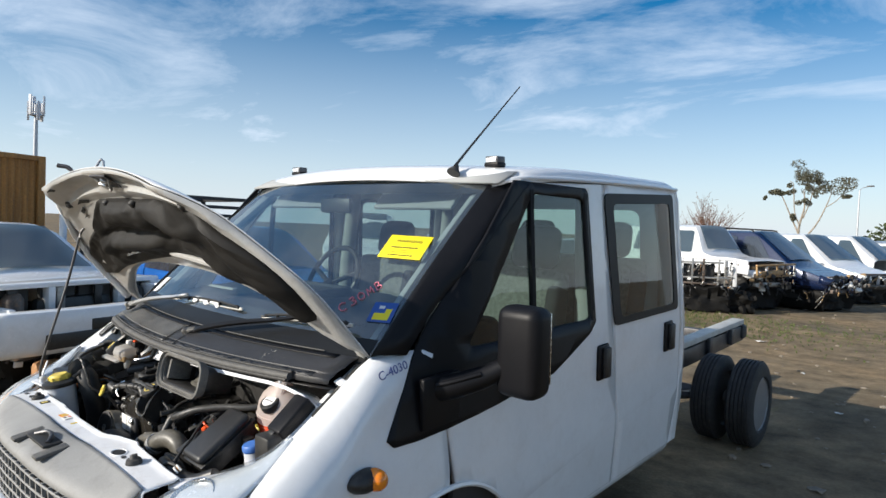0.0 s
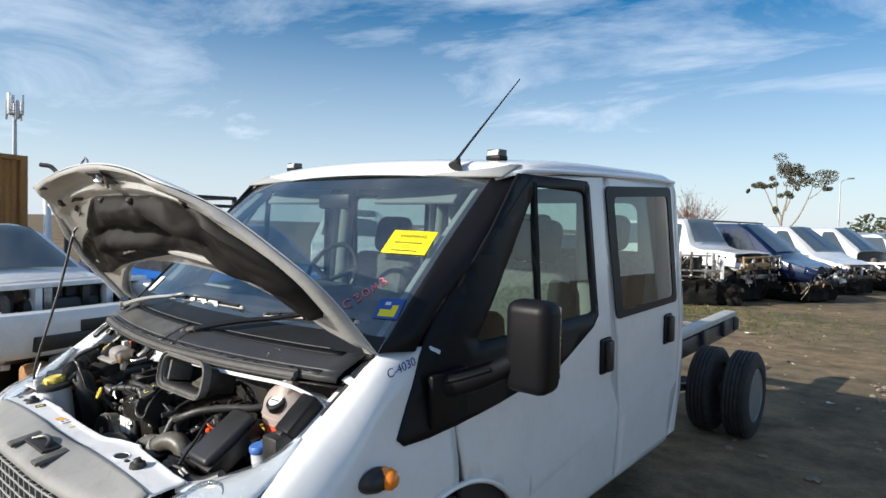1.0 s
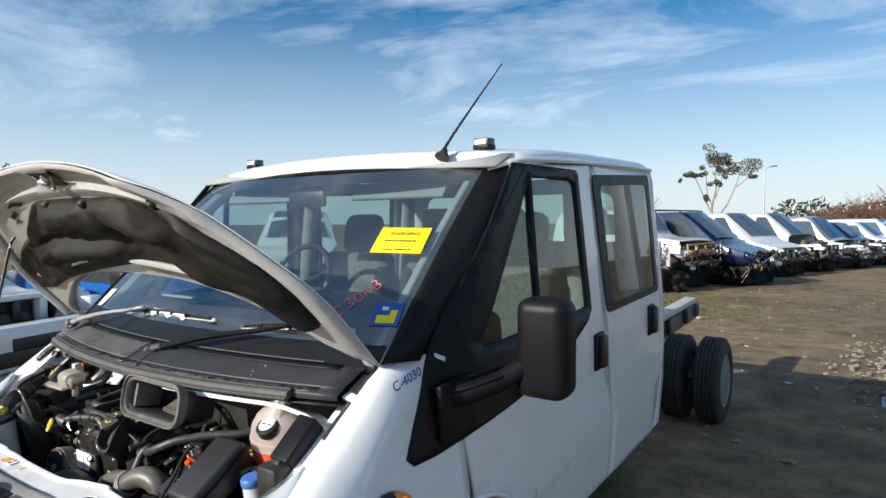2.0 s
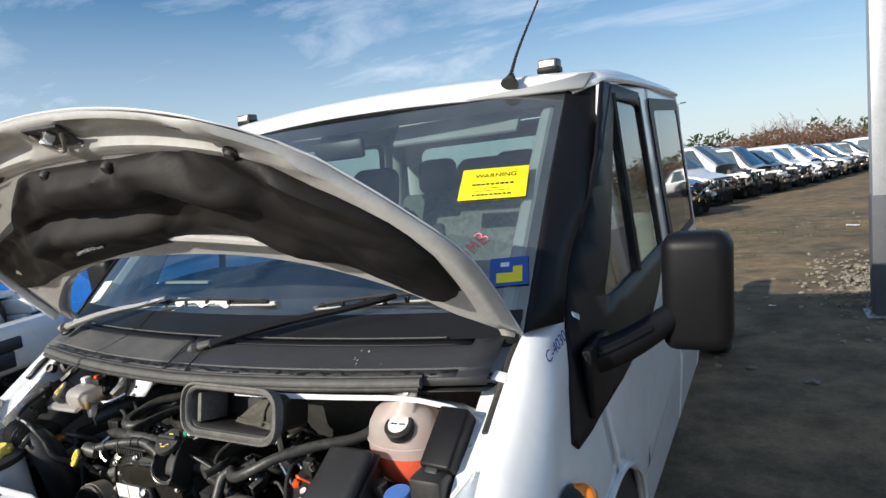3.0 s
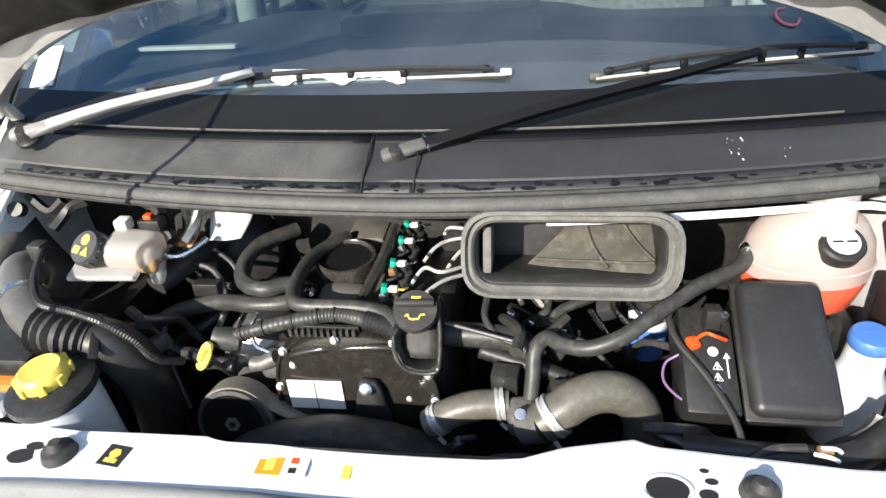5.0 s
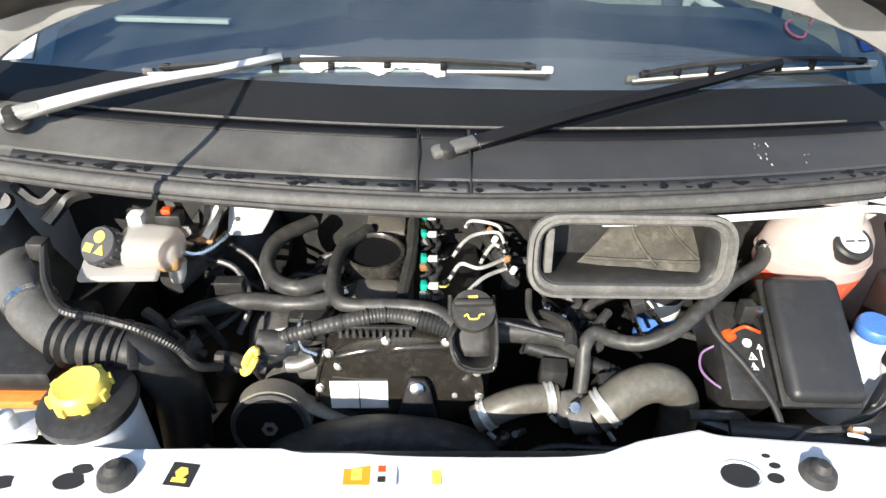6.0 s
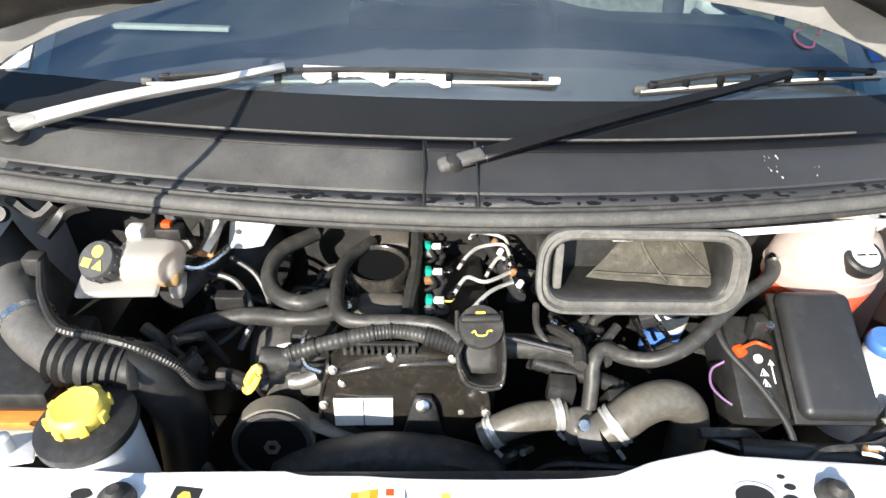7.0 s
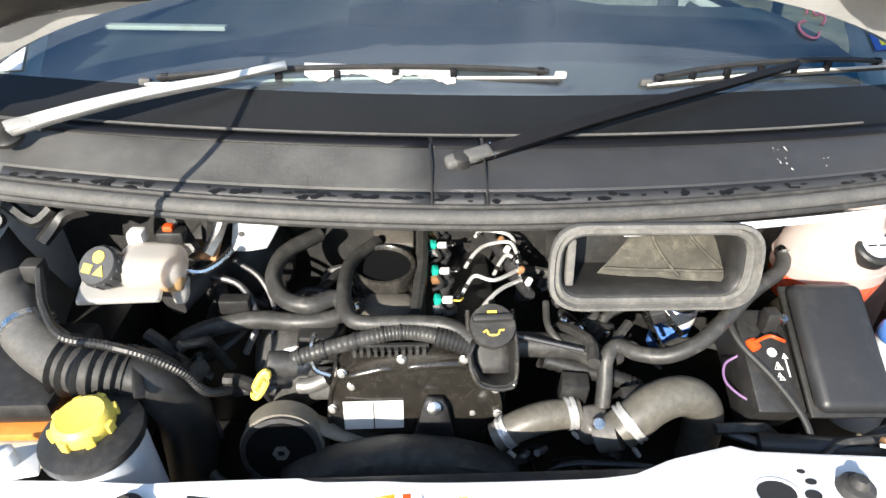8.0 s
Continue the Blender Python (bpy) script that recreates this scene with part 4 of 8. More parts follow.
    thicken(part("corner_gusset", bm, WHITE_BAY, truck), 0.003)


def blade_bar(a, b, w0, w1, h):
    """A flat bar, wider at its foot, lying along the glass."""
    a, b = Vector(a), Vector(b)
    along = (b - a).normalized()
    side = along.cross(Vector((0, -0.68, 0.73))).normalized()
    up = side.cross(along)
    rows = []
    for k in range(9):
        t = k / 8
        c = a.lerp(b, t) + up * (0.012 * math.sin(math.pi * min(1, t * 1.3)))
        w = w0 + (w1 - w0) * t
        rows.append([c - side * w, c - side * w * 0.8 + up * h, c + side * w * 0.8 + up * h, c + side * w])
    return sheet(rows)


def wiper(pivot, elbow, left, right, mat, silver):
    p, e = Vector(pivot), Vector(elbow)
    arm = thicken(part("wiper_arm", blade_bar(p.lerp(e, 0.02), e, 0.0130, 0.006, 0.010), mat, truck, silver), 0.003)
    ax = (e - p).normalized()
    side = ax.cross(Vector((0, -0.5, 0.86))).normalized()
    m = Matrix.Translation(p) @ Matrix((ax, -side, ax.cross(-side))).transposed().to_4x4()
    part("arm_knuckle", box(-0.026, 0.052, -0.0125, 0.0125, -0.004, 0.015, 0.008, m, 4), SEAL if not silver else GREY_PLASTIC, arm, "rounded grey cover of the arm's foot")
    part("knuckle_clip", box(0.050, 0.054, -0.013, 0.013, -0.004, 0.012, 0.002, m), STEEL, arm)
    part("pivot_cap", lathe([(0, 0.016), (0.012, 0.015), (0.016, 0.010), (0.018, 0.0), (0.024, -0.006), (0.024, -0.014)], 18, axis_pose(pivot, (0, -0.45, 0.9))), BLACK, arm)
    l, r = Vector(left), Vector(right)
    bow = Vector((0, 0.006, 0.008))
    blade = part("wiper_blade", tube([l.lerp(r, 0.03), l.lerp(r, 0.25) + bow, l.lerp(r, 0.5) + bow * 1.3, l.lerp(r, 0.75) + bow, l.lerp(r, 0.97)], 0.0055, 6, 4), BLACK, truck)
    for k in (0.05, 0.18, 0.32, 0.46, 0.60, 0.74, 0.95):
        c = l.lerp(r, k)
        part("blade_clip", box(-0.006, 0.006, -0.0035, 0.0035, -0.011, 0.007, 0.0015, Matrix.Translation(c)), TRIM, blade)
    part("blade_rail", tube([l + Vector((0, -0.004, -0.009)), l.lerp(r, 0.5) + Vector((0, 0.001, -0.007)), r + Vector((0, -0.004, -0.009))], 0.0026, 6, 4), CREAM, blade, "pale metal rail")
    part("blade_rubber", tube([l + Vector((0, -0.003, -0.014)), l.lerp(r, 0.5) + Vector((0, 0.002, -0.012)), r + Vector((0, -0.003, -0.014))], 0.003, 6, 4), RUBBER, blade)
    for c in (l, r):
        part("blade_tip", box(-0.010, 0.010, -0.005, 0.005, -0.012, 0.0, 0.003, Matrix.Translation(c)), CREAM if c == r else SEAL, blade)


wiper((-0.738, 0.468, 1.600), (-0.311, 0.550, 1.682), (-0.548, 0.566, 1.655), (0.141, 0.545, 1.680), ARM_SILVER, "wiper arm with worn bright paint")
wiper((-0.033, 0.411, 1.578), (0.55, 0.555, 1.692), (0.292, 0.548, 1.668), (0.745, 0.600, 1.690), TRIM, "")
# ragged white strip on the glass
torn = random.Random(5)
rows = [[], []]
for k in range(36):
    x = -0.285 + 0.250 * k / 35
    gap = 0.010 * max(0.0, math.sin(k * 0.42) + 0.25) + 0.004 * torn.random()
    h0 = 0.074 - gap * 0.8
    rows[0].append(screen_at(x, h0, 0.003))
    rows[1].append(screen_at(x, 0.086, 0.003))
thicken(part("ragged_strip", sheet(rows), PAPER, screen, "ragged white strip on the glass"), 0.0006)

# ---- front: catch panel, top cover, grille, bumper ----
XP = [-0.64 + 1.28 * k / 80 for k in range(81)]


def rear_edge(x):
    """The bay-side edge of the catch panel."""
    return float(np.interp(x, (-0.64, -0.56, -0.45, -0.25, -0.235, 0.0, 0.13, 0.18, 0.23, 0.32, 0.345, 0.44, 0.58, 0.64), (0.066, 0.056, 0.043, 0.041, 0.034, 0.031, 0.031, 0.034, 0.054, 0.074, 0.064, 0.058, 0.054, 0.060)))


def plate_z(x):
    dip = 0.006 * max(0, 1 - ((x - 0.02) / 0.17) ** 4) if abs(x - 0.02) < 0.17 else 0
    return 1.314 - dip - 0.02 * (x / 0.64) ** 4


rows = [[(x, rear_edge(x), plate_z(x) - 0.030) for x in XP], [(x, rear_edge(x) - 0.002, plate_z(x) - 0.004) for x in XP], [(x, rear_edge(x) - 0.010, plate_z(x) + 0.002) for x in XP], [(x, rear_edge(x) - 0.022, plate_z(x) - 0.004) for x in XP],
        [(x, 0.0, plate_z(x) - 0.005) for x in XP], [(x, -0.036, plate_z(x) - 0.007) for x in XP], [(x, -0.052, plate_z(x) - 0.012) for x in XP], [(x, -0.058, plate_z(x) - 0.05) for x in XP]]
plate = thicken(part("catch_panel", sheet(rows, 1, 2), WHITE_BAY, truck, "white painted front cross panel with holes and labels"), 0.003)
for x in (-0.457, 0.457):
    st = part("bump_stop", lathe([(0, 0.024), (0.008, 0.024), (0.010, 0.021), (0.013, 0.014), (0.021, 0.011), (0.024, 0.0), (0.024, -0.004)], 20, Matrix.Translation((x, 0.0, plate_z(x) - 0.004))), RUBBER, plate)
for x, y, r, e in ((0.350, -0.002, 0.019, 1.35), (0.397, -0.006, 0.008, 1.4), (-0.515, -0.004, 0.013, 1.6), (-0.505, 0.014, 0.008, 1.8), (0.40, 0.03, 0.004, 1.5), (-0.60, 0.0, 0.010, 1.8), (0.405, 0.014, 0.005, 1.6)):
    part("panel_hole", lathe([(0, 0.0012), (r, 0.0012), (r, -0.004)], 20, Matrix.Translation((x, y, plate_z(x) - 0.0052)) @ Matrix.Diagonal((e, 0.95, 1, 1))), PRINT, plate)
bm = bmesh.new()
for x, y, r, e in ((0.350, -0.002, 0.0220, 1.35),):
    add_tube(bm, [(x + r * e * math.cos(a), y + r * math.sin(a), plate_z(x) - 0.005) for a in [k * math.pi / 12 for k in range(25)]], 0.0022, 6, 1)
part("hole_rim", bm, WHITE_BAY, plate)
m = Matrix.Translation((-0.374, 0.0, plate_z(-0.37) - 0.0052)) @ Matrix.Scale(0.8, 4) @ pose(0, 0, 0, 2, 0, -8)
lab = part("black_label", box(-0.024, 0.020, -0.020, 0.022, -0.001, 0.0012, 0, m), PRINT, plate, "black label with a yellow symbol")
part("symbol", lathe([(0, 0.0008), (0.011, 0.0008), (0.011, 0)], 6, m @ pose(-0.003, 0.004, 0.001)), YELLOW, lab)
part("symbol", box(-0.014, 0.010, -0.014, -0.006, 0, 0.002, 0, m), YELLOW, lab)
m = Matrix.Translation((-0.136, 0.000, plate_z(-0.136) - 0.0048)) @ pose(0, 0, 0, 2, 0, 0)
lab = part("orange_label", box(-0.034, 0.034, -0.016, 0.016, -0.001, 0.001, 0, m), PAPER, plate, "white and orange warning label")
part("orange_half", box(-0.034, 0.0, -0.016, 0.016, 0, 0.0016, 0, m), ORANGE, lab)
part("mark", box(-0.024, -0.010, -0.009, 0.009, 0, 0.002, 0, m), YELLOW, lab)
part("mark", box(0.010, 0.020, 0.003, 0.012, 0, 0.0018, 0, m), RED, lab)
part("mark", box(0.010, 0.020, -0.012, -0.004, 0, 0.0018, 0, m), PRINT, lab)
part("yellow_dab", box(-0.006, 0.006, -0.012, 0.012, 0, 0.002, 0, Matrix.Translation((-0.050, 0.0, plate_z(-0.05) - 0.006))), YELLOW, plate)

bm = sheet([[(0.600, 0.040, 1.284), (0.640, 0.020, 1.276)], [(0.660, 0.090, 1.292), (0.700, 0.075, 1.284)], [(0.735, 0.160, 1.312), (0.775, 0.140, 1.304)], [(0.795, 0.250, 1.345), (0.835, 0.230, 1.338)]], 1, 3)
thicken(part("lamp_support", bm, WHITE_BAY, truck, "white support between the cross panel and the wing"), 0.006)
XG = [-0.63 + 1.26 * k / 32 for k in range(33)]


def nose(x):
    return 0.075 * (x / 0.63) ** 2


rows = [[(x, -0.046, plate_z(x) - 0.002) for x in XG], [(x, -0.075 + nose(x) * 0.2, 1.308 - 0.03 * abs(x)) for x in XG], [(x, -0.125 + nose(x) * 0.6, 1.290 - 0.03 * abs(x)) for x in XG], [(x, -0.175 + nose(x), 1.272 - 0.04 * abs(x)) for x in XG], [(x, -0.190 + nose(x), 1.245 - 0.04 * abs(x)) for x in XG]]
cover = thicken(part("grille_top_cover", sheet(rows, 1, 2), GREY_PLASTIC, truck, "grey moulded plastic cover over the grille"), 0.004)
m = Matrix.Translation((0.03, -0.115, 1.300))
part("catch_hole", box(-0.085, 0.085, -0.030, 0.030, -0.008, 0.003, 0.004, m), PRINT, cover)
part("catch_lever", tube([m @ Vector(p) for p in ((-0.06, -0.01, 0.004), (-0.02, 0.015, 0.014), (0.03, 0.012, 0.014), (0.065, -0.012, 0.004))], 0.007, 8, 4), DARK_STEEL, cover)
for x in (-0.085, 0.145):
    part("raised_rib", box(-0.022, 0.022, -0.055, 0.045, -0.004, 0.010, 0.005, Matrix.Translation((x, -0.125, 1.287)) @ pose(0, 0, 0, 8, 0, 0)), COWL, cover)
rows = [[(x, -0.178 + nose(x), z - 0.04 * abs(x)) for x in XG] for z in (1.245, 1.16, 1.07)]
grille = thicken(part("grille", sheet(rows), PRINT, truck, "black mesh grille with a bright oval badge"), 0.004)
bm = bmesh.new()
for z in [1.092 + 0.036 * k for k in range(5)]:
    add_tube(bm, [(x, -0.196 + nose(x), z - 0.04 * abs(x)) for x in XG[::2]], 0.0040, 6, 1)
part("grille_slats", bm, GREY_PLASTIC, grille, "faded silver slats")
for k in range(28):
    x = -0.60 + 1.2 * k / 27
    part("grille_bar", box(-0.0030, 0.0030, -0.006, 0.006, -0.085, 0.085, 0, Matrix.Translation((x, -0.192 + nose(x), 1.160 - 0.04 * abs(x)))), GREY_PLASTIC, grille, smooth=False)
badge = part("badge", lathe([(0, 0.012), (0.030, 0.010), (0.040, 0.0)], 28, axis_pose((0, -0.215, 1.06), (0, -1, 0.15)) @ Matrix.Diagonal((1.9, 0.8, 1, 1))), BLUE_STICKER, grille, "blue oval badge with a bright rim")
part("badge_rim", lathe([(0.038, 0.008), (0.046, 0.004), (0.047, -0.006)], 28, axis_pose((0, -0.215, 1.06), (0, -1, 0.15)) @ Matrix.Diagonal((1.9, 0.85, 1, 1))), STEEL, badge)
XB = [-0.93 + 1.86 * k / 32 for k in range(33)]
rows = [[(x, -0.185 + 0.20 * abs(x / 0.93) ** 3, 1.075 - 0.06 * abs(x)) for x in XB], [(x, -0.215 + 0.21 * abs(x / 0.93) ** 3, 1.03 - 0.06 * abs(x)) for x in XB], [(x, -0.235 + 0.24 * abs(x / 0.93) ** 3, 0.93 - 0.02 * abs(x)) for x in XB], [(x, -0.225 + 0.24 * abs(x / 0.93) ** 3, 0.78) for x in XB], [(x, -0.17 + 0.2 * abs(x / 0.93) ** 3, 0.66) for x in XB]]
thicken(part("front_bumper", sheet(rows, 1, 2), GALV, truck, "silver-grey front bumper"), 0.006)

# ---- cabin ----
def dash_top(x, y):
    hood = 0.028 * math.exp(-((x + 0.40) / 0.19) ** 4) * min(1, max(0, (y - 0.98) / 0.16))
    return max(hood, 0.032 * math.exp(-(x / 0.33) ** 6) * min(1, max(0, (y - 0.68) / 0.12)))


rows = [[(x, 0.485 + 0.14 * x * x, 1.572) for x in XS], [(x, 0.56 + 0.14 * x * x, 1.600) for x in XS]]
for y, z in ((0.70, 1.630), (0.82, 1.646), (0.835, 1.650), (0.98, 1.654), (1.10, 1.656), (1.24, 1.650), (1.31, 1.625), (1.34, 1.55), (1.32, 1.20)):
    rows.append([(x, y + (0.05 * x * x if y < 1 else 0.0), z + dash_top(x, y)) for x in XS])
dash = thicken(part("dashboard", sheet(rows, 1, 2), DASH, truck, "dark plastic dashboard with a tray on top"), 0.01)
rows = []
for w, d, z in ((0.222, 0.125, 0.0), (0.220, 0.122, 0.020), (0.212, 0.112, 0.027), (0.200, 0.095, 0.027), (0.194, 0.088, 0.020), (0.17, 0.06, 0.018)):
    q = rounded([(-w, -d), (w, -d), (w, d), (-w, d)], 0.05, 5)
    rows.append([Vector((p.x - 0.015, 0.960 + p.y, 1.682 + z * 1.5)) for p in [*q, q[0]]])
tray_top = part("dash_tray", sheet(rows), DASH, dash, "raised oblong tray on the dashboard")
part("tray_floor", box(-0.205, 0.175, 0.875, 1.045, 1.698, 1.708, 0.004), DASH, tray_top)
for x in (-0.165, 0.125):
    part("cup_ring", lathe([(0.040, 0.002), (0.044, 0.006), (0.048, 0.002)], 24, Matrix.Translation((x, 0.920, 1.708))), CABIN, tray_top)
    part("cup_well", lathe([(0.041, 0.0015), (0.0, 0.0015)], 24, Matrix.Translation((x, 0.920, 1.708))), PRINT, tray_top)
# cream colour puts the sunlight on the vent into the bar itself
part("sunlit_vent_bar", box(-0.725, -0.485, -0.012, 0.012, -0.003, 0.006, 0.002, Matrix.Translation((0, 0.875, 1.662))), CREAM, dash, "vent strip, coloured pale for the sun on it")
for x0, x1 in ((-0.44, -0.28), (0.26, 0.62)):
    part("demister_slot", box(x0, x1, 0.760, 0.774, 1.640, 1.6465, 0.001), PRINT, dash)
wheel = part("steering_wheel", tube([Vector((-0.395, 1.42, 1.68)) + Vector((0.195 * math.cos(a), 0.195 * math.sin(a) * 0.45, 0.195 * math.sin(a) * 0.89)) for a in [k * math.pi / 14 for k in range(29)]], 0.015, 8, 1), BLACK, truck)
bm = bmesh.new()
for a in (0.3, 2.84, 4.71):
    add_tube(bm, [Vector((-0.395, 1.40, 1.66)), Vector((-0.395, 1.42, 1.68)) + Vector((0.19 * math.cos(a), 0.19 * math.sin(a) * 0.45, 0.19 * math.sin(a) * 0.89))], 0.014, 8, 1, smooth=False)
add_tube(bm, [(-0.395, 1.41, 1.67), (-0.395, 1.27, 1.57)], 0.03, 10, 1, smooth=False)
part("wheel_spokes", bm, BLACK, wheel)


def seat(cx, cy, wide, tilt=14, heads=(0.0,)):
    """A cloth seat: cushion, back, headrests. cy is the foot of the back."""
    s = part("seat_cushion", box(cx - wide / 2, cx + wide / 2, cy - 0.46, cy + 0.04, 1.02, 1.19, 0.05, seg=3), SEAT, truck, "grey patterned cloth seat")
    m = Matrix.Translation((cx, cy, 1.15)) @ pose(0, 0, 0, -tilt, 0, 0)
    part("seat_back", box(-wide / 2, wide / 2, -0.055, 0.055, 0.0, 0.66, 0.05, m, 3), SEAT, s)
    part("back_bolster", box(-wide / 2 - 0.006, -wide / 2 + 0.07, -0.075, 0.05, 0.05, 0.58, 0.03, m, 3), SEAT_DARK, s)
    part("back_bolster", box(wide / 2 - 0.07, wide / 2 + 0.006, -0.075, 0.05, 0.05, 0.58, 0.03, m, 3), SEAT_DARK, s)
    for h in heads:
        part("headrest", box(h - 0.135, h + 0.135, -0.05, 0.05, 0.66, 0.88, 0.06, m @ pose(0, 0.01, 0), 4), SEAT_DARK, s)
        part("headrest_posts", add_tube(tube([m @ Vector((h - 0.05, 0, 0.60)), m @ Vector((h - 0.05, 0, 0.70))], 0.006, 8, 1, smooth=False), [m @ Vector((h + 0.05, 0, 0.60)), m @ Vector((h + 0.05, 0, 0.70))], 0.006, 8, 1, smooth=False), STEEL, s)


seat(-0.40, 1.72, 0.50)
seat(0.40, 1.72, 0.86, heads=(-0.20, 0.22))
seat(0.0, 2.72, 1.60, 10, heads=(-0.55, 0.0, 0.55))
part("cab_floor", box(-0.93, 0.93, 0.68, 2.95, 0.72, 0.76, 0.01), CABIN, truck)
rows = [[(x, y, 2.262 - 0.03 * x * x - (0.05 if y < 1.3 else 0)) for x in (-0.88, -0.5, 0, 0.5, 0.88)] for y in (1.23, 1.35, 1.8, 2.4, 2.92)]
thicken(part("headliner", sheet(rows, 2, 1), HEADLINER, truck), 0.01)
for sgn in (1, -1):
    visor = part("sun_visor", box(-0.24, 0.24, -0.075, 0.075, -0.01, 0.01, 0.008, Matrix.Translation((sgn * 0.42, 1.26, 2.135)) @ pose(0, 0, 0, 48, 0, 0)), HEADLINER, truck)
    for y0, y1, w in ((1.93, 1.97, 0.05), (2.90, 2.93, 0.045)):
        part("inner_pillar", tube([(sgn * 0.905, y0, 1.20), (sgn * 0.895, y0, 1.6), (sgn * 0.86, y1, 2.20)], w, 10, 4), HEADLINER, truck)
    part("belt_strap", sheet([[(sgn * 0.84, 1.93 + d, 1.2), (sgn * 0.845, 1.93 + d, 1.6), (sgn * 0.83, 1.95 + d, 2.05)] for d in (0, 0.045)], 2, 1), SEAT_DARK, truck)
    part("door_card", box(-0.02, 0.02, 0.90, 2.03, 0.80, 1.54, 0.02, Matrix.Translation((sgn * 0.935, 0, 0))), CABIN, truck)
    part("door_card", box(-0.02, 0.02, 2.10, 2.88, 0.80, 1.50, 0.02, Matrix.Translation((sgn * 0.935, 0, 0))), CABIN, truck)
    part("screen_pillar_lining", tube([screen_at(sgn * (screen_half(h) - 0.055), h, -0.05) for h in (0.02, 0.2, 0.4, 0.6, 0.69)], 0.032, 8, 3), HEADLINER, truck)
part("interior_mirror", box(-0.11, 0.11, -0.012, 0.012, -0.035, 0.035, 0.012, Matrix.Translation((0, 1.13, 2.09))), BLACK, truck)
# back wall of the cab with its window
bm = fill([(x, 2.955, z) for x, z in rounded([(-0.945, 0.74), (0.945, 0.74), (0.975, 1.3), (0.93, 2.19), (-0.93, 2.19), (-0.975, 1.3)], 0.05)], [[(x, 2.955, z) for x, z in rounded([(-0.72, 1.60), (0.72, 1.60), (0.70, 2.09), (-0.70, 2.09)], 0.07)]])
wall = thicken(part("cab_back", bm, WHITE, truck, "white back wall of the cab"), 0.02)
bm = fill([(x, 2.972, z) for x, z in rounded([(-0.76, 1.56), (0.76, 1.56), (0.74, 2.13), (-0.74, 2.13)], 0.08)])
part("rear_pane", bm, GLASS, wall)

# ---- chassis and rear wheels ----
for x in (-0.42, 0.42):
    r = part("chassis_rail", box(x - 0.035, x + 0.035, 2.4, 6.05, 0.78, 0.93, 0.008), DARK_STEEL, truck)
tray = part("tray_subframe", box(-0.47, -0.35, 3.05, 6.0, 0.955, 1.005, 0.006), CREAM, truck, "pale steel subframe rails on the bare chassis")
part("tray_rail", box(0.35, 0.47, 3.05, 6.0, 0.955, 1.005, 0.006), CREAM, tray)
for y in (3.25, 3.95, 4.9, 5.45):
    part("cross_member", box(-0.40, 0.40, y - 0.04, y + 0.04, 0.80, 0.945, 0.006), GALV if y < 4 else DARK_STEEL, tray)
for sgn in (1, -1):
    for y in (3.7, 4.3, 5.0, 5.6):
        part("rail_bracket", box(-0.02, 0.02, -0.05, 0.05, -0.12, 0.03, 0.005, Matrix.Translation((sgn * 0.475, y, 0.93))), DARK_STEEL, tray)
part("rear_buffer", box(0.34, 0.48, 5.96, 6.10, 0.80, 0.94, 0.03), RUBBER, tray)
part("leaf_spring", tube([(0.52, 3.95, 0.70), (0.52, 4.3, 0.60), (0.52, 4.61, 0.57), (0.52, 4.95, 0.60), (0.52, 5.3, 0.72)], 0.035, 6, 3), DARK_STEEL, truck)
part("leaf_spring", tube([(-0.52, 3.95, 0.70), (-0.52, 4.3, 0.60), (-0.52, 4.61, 0.57), (-0.52, 4.95, 0.60), (-0.52, 5.3, 0.72)], 0.035, 6, 3), DARK_STEEL, truck)
axle = part("rear_axle", tube([(-0.86, 4.61, 0.558), (0.86, 4.61, 0.558)], 0.055, 12, 1, smooth=False), DARK_STEEL, truck)
part("axle_casing", lathe([(0, 0.16), (0.08, 0.15), (0.14, 0.07), (0.15, 0), (0.14, -0.07), (0.08, -0.12), (0, -0.13)], 20, axis_pose((0, 4.61, 0.558), (0, 1, 0))), DARK_STEEL, axle)
part("fuel_tank", box(0.30, 0.66, 2.55, 3.6, 0.52, 0.80, 0.05), BLACK, truck)


def wheel_at(centre, way, wide=0.20, r=0.345):
    """A tyre with tread grooves on a steel rim; way is its outer side."""
    m = axis_pose(centre, way)
    h = wide / 2
    prof = [(0.205, -h * 0.80), (0.225, -h * 0.98), (0.27, -h), (r - 0.035, -h * 0.93), (r - 0.012, -h * 0.80)]
    for k in range(5):
        z0 = -h * 0.74 + k * h * 1.48 / 5
        z1 = z0 + h * 1.48 / 5
        prof += [(r, z0 + 0.004), (r, z1 - 0.006), (r - 0.009, z1 - 0.004), (r - 0.009, z1)]
    prof += [(r - 0.012, h * 0.80), (r - 0.035, h * 0.93), (0.27, h), (0.225, h * 0.98), (0.205, h * 0.80)]
    w = part("wheel", lathe(prof, 40, m), TYRE, truck, "black tyre with worn tread on a silver steel rim", angle=30)
    part("rim", lathe([(0.212, h * 0.86), (0.205, h * 0.92), (0.196, h * 0.80), (0.185, h * 0.1), (0.150, -h * 0.15), (0.095, -h * 0.10), (0.085, h * 0.15), (0.0, h * 0.2)], 32, m), RIM, w)
    part("hub", lathe([(0.075, h * 0.1), (0.070, h * 0.62), (0.045, h * 0.75), (0.0, h * 0.75)], 20, m), DARK_STEEL, w)
    bm = bmesh.new()
    for k in range(6):
        a = k * math.pi / 3
        add_lathe(bm, [(0.011, -0.01), (0.011, 0.02), (0, 0.022)], 6, m @ pose(0.105 * math.cos(a), 0.105 * math.sin(a), -h * 0.05))
    part("wheel_nuts", bm, STEEL, w)


for sgn in (1, -1):
